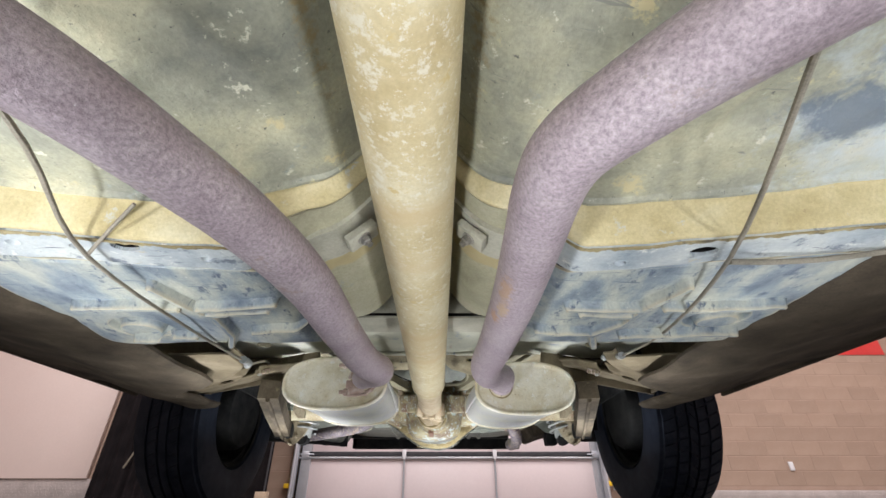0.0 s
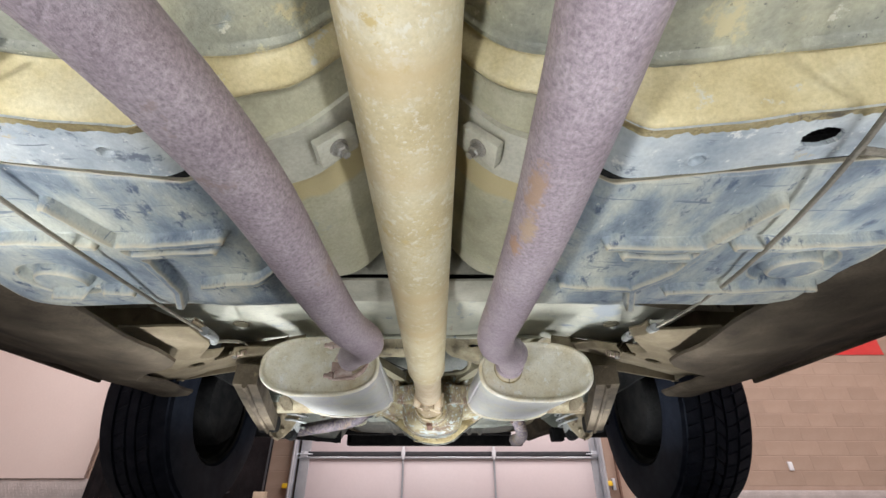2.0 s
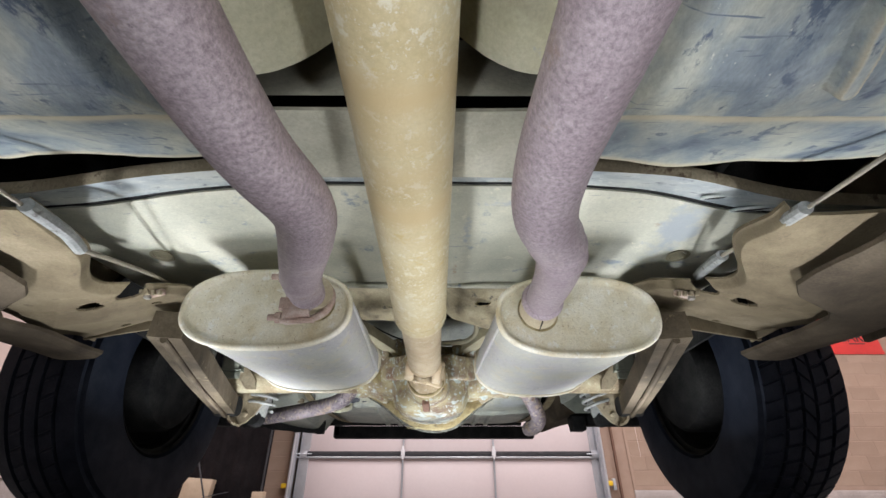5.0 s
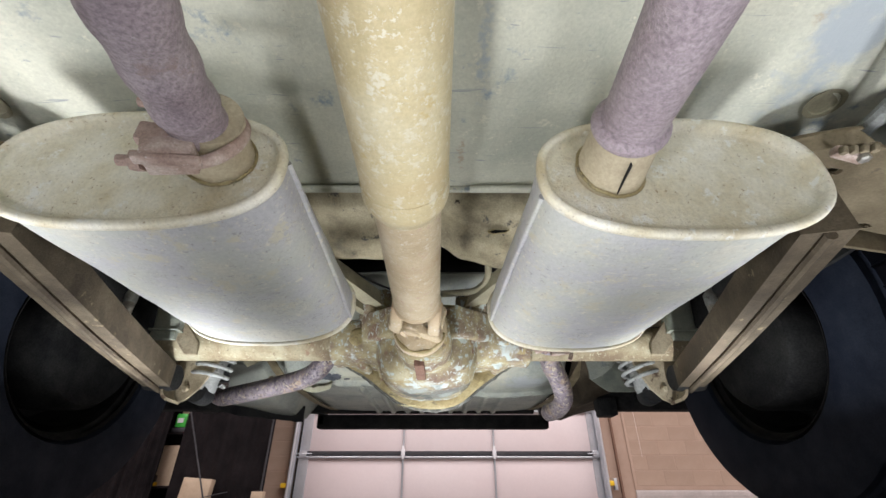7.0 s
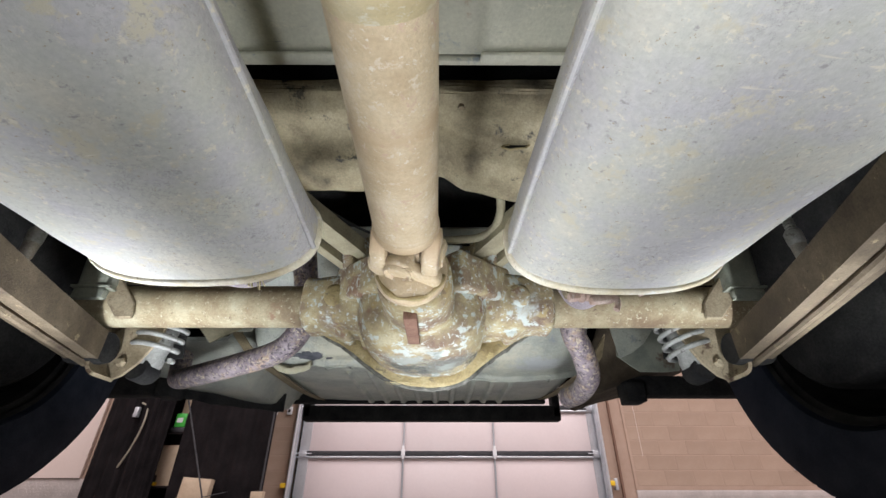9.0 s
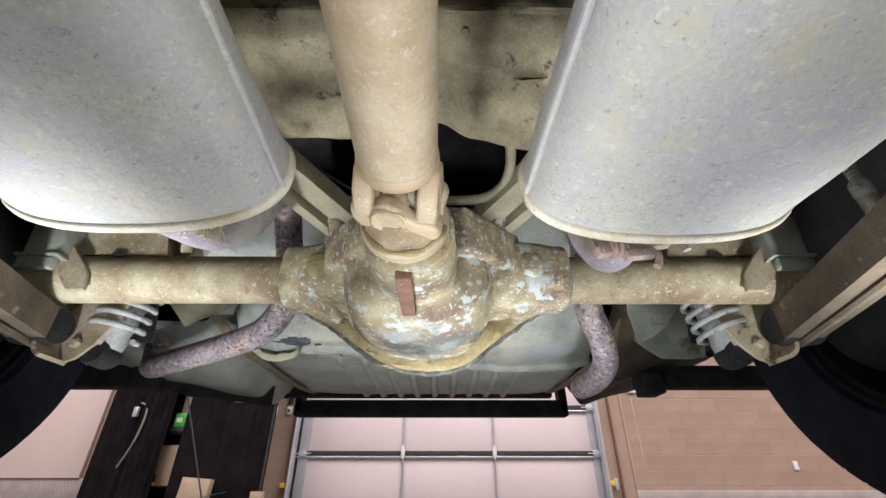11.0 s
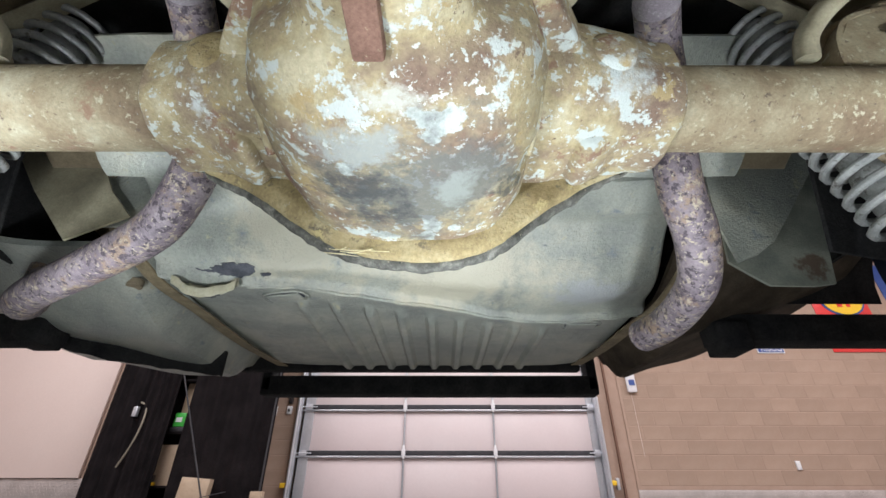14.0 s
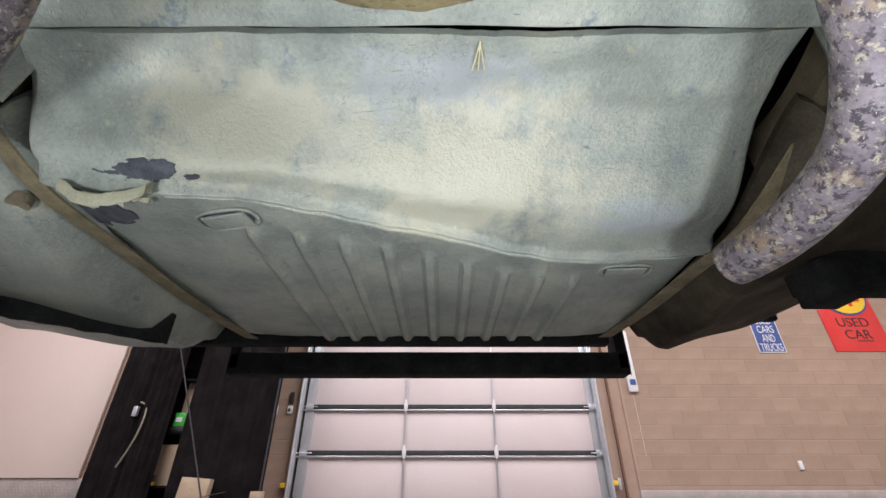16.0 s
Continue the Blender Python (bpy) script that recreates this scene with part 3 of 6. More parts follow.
# ---- floor ----
solid("floor", box((0, 10, FLOOR - 0.1), (240, 170, 0.2)), FLOORMAT, "grey polished concrete floor of the hall", "floor", kind="structure")

# ---- the car, seen from below ----
car = thing("car", (CX, 1.2, FLOOR), "old car seen from below, dusty underbody with twin exhausts", "car")

# -- floor pans --


def steep(u):
    """The tunnel's inner walls, which rise beside the shaft."""
    q = 1.65 * (0.076 - u)
    return min(0.5 * (q + math.hypot(q, 0.042)) - 0.0006, 0.105)


def tunnel(x):
    u = abs(x - CX)
    return 0.052 * ease((0.175 - u) / 0.070) + steep(u)


def swept(x):
    """The crossmember runs forward towards the sills."""
    u = abs(x - CX)
    return 0.020 * ease((0.16 - u) / 0.05) - 0.168 * min(max(0.0, u - 0.175), 0.26)


def near(x, y, x0, y0, x1, y1):
    dx, dy = x1 - x0, y1 - y0
    t = min(max(((x - x0) * dx + (y - y0) * dy) / (dx * dx + dy * dy), 0), 1)
    return math.hypot(x - x0 - t * dx, y - y0 - t * dy)


DENTS = [(-0.235, 0.385, 0.007), (0.180, 0.390, 0.007), (-0.35, 0.362, 0.006), (-0.40, 0.352, 0.007)]
HOLES = [(0.254, 0.369, 0.009), (-0.300, 0.359, 0.009)]


def front_floor(x, w):
    u = abs(x - CX)
    y = w + swept(x)
    k = ease((w - 0.342) / 0.021)
    z = 0.302 - 0.032 * k
    wide = min(0.175 + 0.35 * max(0.0, 0.34 - w), 0.29)
    inside = ease((wide - u) / (wide - 0.105))
    z += (0.038 * (1 - k) + 0.055 * k) * inside + steep(u)
    # shallow swages either side of the tunnel, the raised seam, and the tunnel's rolled rib
    z += 0.008 * ease((u - wide - 0.03) / 0.02) * (1 - ease((u - wide - 0.12) / 0.02)) * (1 - ease((w - 0.24) / 0.04))
    z -= 0.0045 * ease(1.4 * (1 - abs(w - 0.337 - 0.002 * math.sin(31 * x)) / 0.0045))
    z -= inside * 0.008 * ease(1 - abs(w - 0.357) / 0.014)
    for a, b, r in DENTS:
        d = math.hypot(x - a, y - b) / r
        if d < 1:
            z += 0.0035 * ease(1.6 * (1 - d)) - 0.002 * ease(1 - abs(d - 0.8) / 0.2)
    return x, y, z + lump((x, w, 0), 0.11, 0.004) + lump((x, w, 3), 0.03, 0.0012)


def clear_lip(x, w):
    y = w + swept(x)
    return all(math.hypot((x - a) / 1.5, y - b) > r for a, b, r in HOLES)


EDGE = 0.474  # half the floor's width
IN = 0.138  # half the tunnel's width at its foot
xs = ramp(CX - EDGE, CX + EDGE, 320)
part("front_floor_pan", sheet(front_floor, xs, ramp(-0.75, -0.05, 30) + ramp(-0.04, 0.300, 60) + ramp(0.302, 0.342, 24)), PAN, car, "dusty olive-grey front floor pan with propshaft tunnel")
part("crossmember_slope", sheet(front_floor, xs, ramp(0.3422, 0.364, 14)), SLOPE, car, "yellow-tan dust caked on the sloping floor crossmember")
part("tunnel_front_rib", sheet(lambda x, w: (x, front_floor(x, w)[1], front_floor(x, w)[2] - 0.001), ramp(CX - IN, CX + IN, 110), ramp(0.3642, 0.412, 24)), TUNNEL, car, "olive-cream pressed rib across the tunnel")
for s in (-1, 1):
    part("crossmember_lip", sheet(lambda x, w: (x, front_floor(x, w)[1], front_floor(x, w)[2] - 0.002), ramp(CX + s * IN, CX + s * EDGE, 260), ramp(0.3642, 0.4120, 50), keep=clear_lip), LIP, car, "pale blue-grey floor crossmember lip with drain holes")

RIBS = [(0.159, 0.510, 0.249, 0.508, 0.011), (0.249, 0.508, 0.275, 0.44, 0.011), (0.181, 0.527, 0.24, 0.527, 0.013), (0.136, 0.597, 0.215, 0.601, 0.011),
        (0.215, 0.601, 0.242, 0.554, 0.012), (0.242, 0.554, 0.249, 0.510, 0.011), (0.215, 0.601, 0.235, 0.66, 0.012), (0.28, 0.508, 0.42, 0.500, 0.012), (0.26, 0.61, 0.42, 0.60, 0.011),
        (-0.301, 0.505, -0.209, 0.504, 0.011), (-0.304, 0.523, -0.225, 0.523, 0.013), (-0.27, 0.603, -0.167, 0.582, 0.011), (-0.306, 0.613, -0.296, 0.537, 0.012),
        (-0.296, 0.537, -0.33, 0.45, 0.011), (-0.306, 0.613, -0.326, 0.658, 0.012), (-0.45, 0.500, -0.33, 0.508, 0.012), (-0.36, 0.617, -0.44, 0.61, 0.011)]
PLUGS = [(0.375, 0.563), (-0.430, 0.598)]


def rear_floor(x, w):
    y = w + swept(x) * (1 - ease((w - 0.424) / 0.12))
    z = 0.274 + 0.004 * ease((0.434 - w) / 0.010) + 0.068 * ease((w - 0.645) / 0.2) * 1.15
    z = max(z, 0.274 + tunnel(x))
    rise = 0.0
    for x0, y0, x1, y1, wd in RIBS:
        d = near(x, y, x0, y0, x1, y1) / (0.60 * wd)
        if d < 1:
            rise = max(rise, ease(1.9 * (1 - d)))
    z -= 0.0125 * rise
    for a, b in PLUGS:
        d = math.hypot((x - a) / 1.25, y - b)
        z += 0.009 * (ease((0.036 - d) / 0.005) - 1.6 * ease((0.026 - d) / 0.005))
    return x, y, z + lump((x, w, 7), 0.09, 0.004) + lump((x, w, 9), 0.025, 0.0012)


def rear_edge(x):
    return 0.798 + 0.02 * math.exp(-((x - 0.235) / 0.05) ** 2) + 0.004 * math.sin(40 * x)


part("rear_tunnel", sheet(rear_floor, ramp(CX - IN, CX + IN, 110), ramp(0.424, 0.700, 60)), TUNNEL, car, "olive-cream propshaft tunnel")
for s in (-1, 1):
    half = ramp(CX + s * (IN + 0.0004), CX + s * EDGE, 270)
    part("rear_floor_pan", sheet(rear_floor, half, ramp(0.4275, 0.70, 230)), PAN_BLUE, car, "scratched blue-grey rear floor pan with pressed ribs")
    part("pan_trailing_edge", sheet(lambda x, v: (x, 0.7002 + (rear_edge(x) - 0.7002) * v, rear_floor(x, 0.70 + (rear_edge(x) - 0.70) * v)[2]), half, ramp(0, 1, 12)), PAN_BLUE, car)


def seat_pan(x, y):
    u = abs(x - CX)
    if y < 0.935:
        z = 0.360 + 0.065 * ease((y - 0.80) / 0.16)
    else:
        z = 0.420 + 0.034 * (y - 0.935) / 0.37
    z -= 0.014 * ease((u - 0.28) / 0.18)
    return x, y + 0.034 * ease((u - 0.12) / 0.4) + 0.014 * ease((x - 0.27) / 0.2), z + lump((x, y, 17), 0.14, 0.004)


xs2 = ramp(CX - 0.575, CX + 0.575, 150)
part("seat_riser", sheet(seat_pan, xs2, ramp(0.850, 0.926, 14)), LIP, car, "blue-grey sloping seat riser panel")
part("riser_edge", sheet(lambda x, v: (x, seat_pan(x, 0.850)[1] - 0.004 + 0.0035 * v, seat_pan(x, 0.850)[2] - 0.0015 + 0.012 * (1 - v)), xs2, ramp(0, 1, 3), 0.003), BRACKET, car, "rust-brown front edge of the seat riser")
part("tunnel_end_wall", sheet(lambda x, v: (x, 0.735 + 0.012 * v, 0.352 + 0.09 * v), ramp(CX - 0.20, CX + 0.20, 30), ramp(0, 1, 4)), BRACE, car)
part("tunnel_closing_panel", sheet(lambda x, y: (x, y, 0.345 + 0.08 * (y - 0.72) + lump((x, y, 19), 0.1, 0.002)), ramp(CX - 0.19, CX + 0.19, 30), ramp(0.747, 0.843, 8)), BRACE, car)
# a black strip paints the shade of the seam behind the riser
part("seat_seam", sheet(lambda x, y: (seat_pan(x, y)[0], seat_pan(x, y)[1], seat_pan(x, y)[2] + 0.003 + 0.0015 * noise.noise(Vector((30 * x, 0, 0)))), xs2, ramp(0.924, 0.941, 4), 0.003), BLACK, car, "black strip painting the shade between riser and seat pan")
SEAT_HOLES = [(0.352, 0.897, 0.012), (0.425, 0.918, 0.020), (0.401, 1.092, 0.017), (-0.475, 1.095, 0.017)]
part("seat_pan", sheet(lambda x, y: (seat_pan(x, y)[0], seat_pan(x, y)[1], seat_pan(x, y)[2]), xs2, ramp(0.9385, 0.952, 8) + ramp(0.957, 1.30, 60)), SEAT, car, "pale grey primer-coloured rear seat pan")
for a, b, r in SEAT_HOLES[2:]:
    z = seat_pan(a, b)[2]
    part("drain_grommet", lathe([(r, 0), (r * 1.15, -0.003), (r * 0.85, -0.003), (r * 0.8, -0.001), (r * 0.3, -0.0014), (r * 0.02, -0.0016)], 20, pose(a, b + 0.03, z - 0.001, 0, 0, 0)), ARM, car, "olive-brown rubber drain grommet", angle=60)
for a, b, r in SEAT_HOLES[:2]:
    q = seat_pan(a, b)
    rim = [(1.5 * r * math.cos(k), r * math.sin(k), 0) for k in ramp(0, 2 * math.pi, 28)[:-1]]
    tilt = pose(a, q[1], q[2] - 0.001, 28, 0, -8)
    # a flat black disc paints the hole's dark inside
    part("riser_hole", moved(prism([(0.86 * p, 0.82 * w) for p, w, _ in rim], pose(0, 0, -0.0016), 0.001), tilt), BLACK, car)
    part("hole_rim", moved(sweep(rim, 0.0022, 8, 1, closed=True), tilt), LIP, car)
part("seat_pan_flange", join(box((CX, 1.306, 0.452), (0.62, 0.006, 0.014), 0.002), box((CX - 0.12, 1.300, 0.445), (0.11, 0.012, 0.006), 0.002), box((CX + 0.13, 1.300, 0.445), (0.11, 0.012, 0.006), 0.002)), SEAT, car)

# black panels added in the upper body to shut off the light above the floor pans
part("body_floor", join(box((CX, 0.98, 0.70), (1.66, 3.46, 0.02)), box((CX, 1.42, 0.62), (0.9, 0.01, 0.15)), box((CX, -0.74, 0.48), (1.6, 0.02, 0.42))), BLACK, car, "black panels added to block light above the floor pans")

# black plates added to close the view through to the hall
for s in (-1, 1):
    part("inner_wing", box((CX + s * 0.665, 1.38, 0.54), (0.008, 1.46, 0.30)), BLACK, car)

# -- sills and frame rails --


def sill(s):
    def fn(v, y):
        x0 = 0.46 + 0.13 * ease((y - 0.95) / 0.12)
        x = x0 + (0.835 - x0) * v
        z = 0.272 + 0.045 * ease((v - 0.25) / 0.75) + 0.008 * ease((0.05 - v) / 0.05) + 0.012 * ease((y - 1.0) / 0.3)
        return CX + s * x, y, z + lump((x, y, s), 0.1, 0.006)
    under = sheet(fn, ramp(0, 1, 24), ramp(-0.75, 1.27, 70), 0.006)
    side = box((CX + s * 0.835, 0.26, 0.50), (0.012, 2.02, 0.37), 0.003)
    return join(under, side)


for s in (-1, 1):
    part("sill_panel", sill(s), SILL, car, "dusty dark sill panel along the body side")


def rail_z(x, y, s):
    return 0.473 + s * 0.006 - 0.30 * x + 0.26 * (y - 1.1)


def rail_inner(y):
    if y > 1.151:
        return 0.390 - 0.10 * (y - 1.151)
    return 0.390 + 0.072 * ease((1.151 - y) / 0.09) - 0.085 * ease((1.062 - y) / 0.17)


def rail_outer(y):
    return 0.500 + 0.122 * ease((y - 0.95) / 0.12)


RAIL_HOLES = [(0.445, 1.158, 0.006, 1.3), (0.552, 1.250, 0.006, 1.3), (0.504, 1.104, 0.011, 1.6), (0.448, 1.098, 0.010, 1.9)]


def frame_rail(s):
    def fn(v, y):
        x0 = rail_inner(y)
        x = x0 + (rail_outer(y) - x0) * v
        z = max(rail_z(x, y, s), 0.303)
        # a doubling plate stands proud along the inner edge, and the edge rolls up
        z -= 0.004 * ease((0.545 - 0.6 * (y - 1.2) - x) / 0.006) * ease((y - 1.095) / 0.006)
        return CX + s * x, y, z + lump((x, y, s * 2), 0.08, 0.005) + 0.014 * ease((0.05 - v) / 0.05) + 0.03 * ease((y - 1.262) / 0.012)

    def clear(v, y):
        x = rail_inner(y)
        x += (rail_outer(y) - x) * v
        return all(math.hypot((x - a) / e, y - b) > r for a, b, r, e in RAIL_HOLES)
    return join(sheet(fn, ramp(0, 1, 130), ramp(0.835, 1.276, 190), 0.004, keep=clear),
                box((CX + s * 0.49, 1.282, 0.385), (0.33, 0.006, 0.07), 0.002, (0, s * 10, 0)), box((CX + s * 0.64, 1.03, 0.40), (0.006, 0.54, 0.15), 0.002))


for s in (-1, 1):
    part("frame_rail", frame_rail(s), RAIL, car, "brown dusty frame rail kick-up with access holes")
    part("rail_tail", sheet(lambda x, y: (CX + s * x, y, 0.365 + 0.19 * ease((y - 1.24) / 0.34) - 0.10 * ease((y - 1.8) / 0.3)), ramp(0.47, 0.56, 4), ramp(1.288, 2.15, 40), 0.05), RAIL, car)
    # wheel arch liner
    part("wheel_arch", sheet(lambda x, a: (CX + s * x, 1.735 - 0.47 * math.cos(a), 0.37 + 0.26 * math.sin(a)), ramp(0.62, 0.86, 4), ramp(0.02, math.pi - 0.02, 24), 0.01), BLACK, car)

# -- brake cables --


def wire(pts, r, n=5, seg=8):
    return sweep(pts, r, seg, n)


cab = part("brake_cable", wire([(0.150, 0.05, 0.258), (0.182, 0.124, 0.259), (0.272, 0.362, 0.258), (0.318, 0.60, 0.268), (0.352, 0.85, 0.305)], 0.0021), CABLE, car, "thin steel handbrake cable")
part("cable_sleeve", wire([(0.345, 0.82, 0.300), (0.357, 0.868, 0.312), (0.375, 0.90, 0.322)], 0.007, 3, 10), SPRING, cab)
part("cable_sleeve", wire([(0.385, 1.00, 0.350), (0.402, 1.06, 0.365), (0.430, 1.13, 0.385)], 0.008, 3, 10), SPRING, cab)
part("cable_run", wire([(0.375, 0.90, 0.322), (0.385, 1.00, 0.350), (0.44, 1.16, 0.39), (0.50, 1.40, 0.42)], 0.003), CABLE, cab)
part("cable_hook", wire([(0.276, 0.37, 0.258), (0.32, 0.378, 0.262), (0.37, 0.372, 0.262), (0.43, 0.36, 0.265)], 0.003), CABLE, cab)
cab = part("brake_cable", wire([(-0.235, 0.10, 0.258), (-0.269, 0.215, 0.259), (-0.333, 0.363, 0.258), (-0.350, 0.60, 0.266), (-0.378, 0.835, 0.290)], 0.0021), CABLE, car, "thin steel handbrake cable")
part("cable_sleeve", wire([(-0.37, 0.80, 0.286), (-0.385, 0.86, 0.296), (-0.41, 0.91, 0.305)], 0.007, 3, 10), SPRING, cab)
part("cable_run", wire([(-0.41, 0.91, 0.305), (-0.47, 1.15, 0.38), (-0.55, 1.40, 0.42)], 0.003), CABLE, cab)
part("cable_hook", wire([(-0.333, 0.36, 0.258), (-0.30, 0.335, 0.270), (-0.27, 0.315, 0.285)], 0.0018), CABLE, cab)

# black sheets paint the shade in the gap behind the lip
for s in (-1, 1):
    part("lip_gap", sheet(lambda x, w: (x, w + swept(x), front_floor(x, 0.412)[2] + 0.010), ramp(CX + s * IN, CX + s * EDGE, 60), ramp(0.400, 0.440, 4), 0.003), BLACK, car, "black sheet painting the shade behind the crossmember lip")

# -- tunnel brackets with their bolts --
for x, s in ((-0.096, -1), (0.035, 1)):
    br = part("tunnel_bracket", box((x, 0.444, 0.334), (0.040, 0.028, 0.010), 0.002, (0, 42 * s, 0)), BRACE, car, "small pale bracket bolted to the tunnel")
    m = pose(x, 0.444, 0.334, 0, 42 * s, 0)
    part("washer", lathe([(0.009, 0), (0.009, -0.006)], 20, m), STEEL, br)
    part("nut", lathe([(0.0065, -0.006), (0.0065, -0.012), (0.004, -0.013), (0.004, -0.018)], 6, m), STEEL, br, angle=20)

part("tunnel_brace", sheet(lambda x, y: (x, y + 0.008 * ease((abs(x - CX) - 0.06) / 0.06), 0.274 + tunnel(x) - 0.009), ramp(CX - 0.150, CX + 0.150, 80), ramp(0.420, 0.478, 8), 0.008), BRACE, car, "pale pressed brace across the tunnel")

for s in (-1, 1):
    part("dust_edge", sheet(lambda x, v: (x, front_floor(x, 0.3635)[1] + v * (0.006 + 0.004 * noise.noise(Vector((x * 60, s, 0))) + 0.003 * noise.noise(Vector((x * 190, s, 4)))), front_floor(x, 0.3640 + 0.008 * v)[2] - 0.0035 + 0.001 * v), ramp(CX + s * IN, CX + s * EDGE, 260), ramp(0, 1, 4), 0.001), CAKED, car, "brown crust of dust along the crossmember")

# -- propshaft --


def shaft_x(y):
    return -0.026 - 0.0085 * y


shaft = part("propshaft", sweep([(shaft_x(y), y, 0.330 - 0.006 * (y - 0.3)) for y in (-0.75, 0.0, 0.6, 1.10, 1.125, 1.145, 1.16, 1.172)],
             lambda t: 0.042 + 0.0012 * ease((t - 0.45) / 0.25) - 0.0082 * ease((t - 0.72) / 0.28), 40, 6), SHAFT, car, "ochre-stained steel propeller shaft with pale blotches")
part("slim_tube", sweep([(shaft_x(y), y, 0.330 - 0.006 * (y - 0.3)) for y in (1.16, 1.2, 1.30, 1.420)], 0.0355, 40, 4), SLIM, shaft, "smooth cream slim end tube")
part("tube_collar", sweep([(shaft_x(y), y, 0.330 - 0.006 * (y - 0.3)) for y in (1.411, 1.416, 1.421, 1.425)], lambda t: 0.0358 + 0.0016 * math.sin(math.pi * t), 40, 3), SLIM, shaft, "weld ring at the end of the slim tube")
JX, JY, JZ = -0.038, 1.460, 0.314
TURN = 9  # the joint stands a little turned about the shaft
joint = Matrix.Translation((JX, JY, JZ)) @ pose(0, 0, 0, 0, TURN, 0)


def ear_geo(s):
    """An ear of the tube's yoke: a cheek that widens to a boss with a flat outer face."""
    side = [(-0.041, -0.004), (-0.026, -0.022), (-0.004, -0.029), (0.010, -0.026), (0.018, -0.012), (0.019, 0.010), (0.010, 0.020), (-0.012, 0.018), (-0.040, 0.014)]
    g = prism(side, pose(0, 0, 0, 90, 0, 90), 0.019)
    g = bevelled(g, 0.0035, 2)
    return moved(g, joint @ Matrix.Translation((0.0200 if s > 0 else -0.0390, 0, 0)))


for s in (-1, 1):
    part("yoke_ear", ear_geo(s), SLIM, shaft, "dusty cream ear of the universal joint", angle=50)
    cap = joint @ Matrix.Translation((s * 0.0390, 0, 0)) @ pose(0, 0, 0, 0, 90 * s, 0)
    part("bearing_cap", lathe([(0.0145, -0.002), (0.0145, 0.0030), (0.0120, 0.0042), (0.0108, 0.0016), (0.0040, 0.0014), (0.0030, 0.0030)], 24, cap), SLIM, shaft, "cream-stained bearing cap")
part("spider", join(lathe([(0.0110, -0.027), (0.0135, -0.024), (0.0135, -0.019), (0.0120, -0.017), (0.0135, -0.010), (0.0150, 0.0), (0.0135, 0.010), (0.0120, 0.017), (0.0135, 0.019), (0.0135, 0.024), (0.0110, 0.027)], 28, joint @ pose(0, 0, 0, 0, 90, 0)),
                    lathe([(0.0110, -0.030), (0.0125, -0.022), (0.0125, -0.014), (0.0150, -0.006), (0.0150, 0.006), (0.0125, 0.014), (0.0125, 0.030)], 24, joint)), SLIM, shaft, "pale universal joint cross", angle=50)
for s in (-1, 1):
    part("cross_seal", moved(sweep([(s * 0.0165, 0.0138 * math.cos(a), 0.0138 * math.sin(a)) for a in ramp(0, 2 * math.pi, 24)[:-1]], 0.0016, 6, 1, closed=True), joint), BRACKET, shaft)
# the pinion's yoke: a wing under the cross that carries a cap, joined to the round flange
wing = [(-0.044, -0.008), (-0.033, 0.006), (-0.024, -0.008), (-0.013, -0.018), (0.002, -0.017), (0.012, -0.006), (0.022, 0.000), (0.040, -0.001), (0.043, 0.012), (0.038, 0.026), (0.020, 0.034), (-0.010, 0.036), (-0.032, 0.030), (-0.045, 0.012)]
for name, up in (("pinion_wing", -1), ("pinion_wing", 1)):
    part(name, bevelled(prism(wing, joint @ pose(0, 0.002, -0.029 if up < 0 else 0.013, 0, 5, 0), 0.016), 0.0045, 3), SLIM, shaft, "tan dusty pinion yoke wing with a bearing saddle", angle=50)
cup = joint @ pose(-0.007, 0.004, -0.0285, 180, 5, 0)
part("bearing_cup", lathe([(0.0170, -0.004), (0.0170, 0.0025), (0.0150, 0.0042), (0.0135, 0.0018), (0.0125, 0.0004), (0.0050, 0.0010), (0.0010, 0.0016)], 30, cup), SLIM, shaft, "rust-tinted bearing cup under the cross", angle=50)
part("cup_saddle", moved(sweep([(0.0185 * math.cos(a), 0.0185 * math.sin(a), -0.001) for a in ramp(-2.6, -0.4, 16)], 0.0036, 10, 1), cup), SLIM, shaft)
part("pinion_flange", lathe([(0.020, -0.014), (0.030, -0.010), (0.0415, -0.004), (0.0445, 0.0), (0.0445, 0.008), (0.042, 0.012), (0.034, 0.016)], 44, pose(JX + 0.002, 1.488, 0.303, -90, 0, 0)), SLIM, shaft, "tan dusty pinion flange")
part("flange_dust", moved(sweep([(0.0405 * math.cos(a), 0.0405 * math.sin(a), -0.004 + 0.0012 * math.sin(7 * a)) for a in ramp(0.2, 2.9, 30)], lambda t: 0.0028 + 0.001 * math.sin(19 * t), 8, 1), pose(JX + 0.002, 1.488, 0.303, -90, 0, 0)), CAKED, shaft)

# -- exhaust pipes ahead of the mufflers --
PR = 0.0250


def wrinkled(a, b):
    """The pipe's radius along it: it narrows towards the muffler, with pressed folds inside the bend."""
    return lambda t: PR - 0.0018 * ease((t - 0.7) / 0.2) + (0.0012 * math.sin((t - a) / (b - a) * 6 * math.pi) if a < t < b else 0)


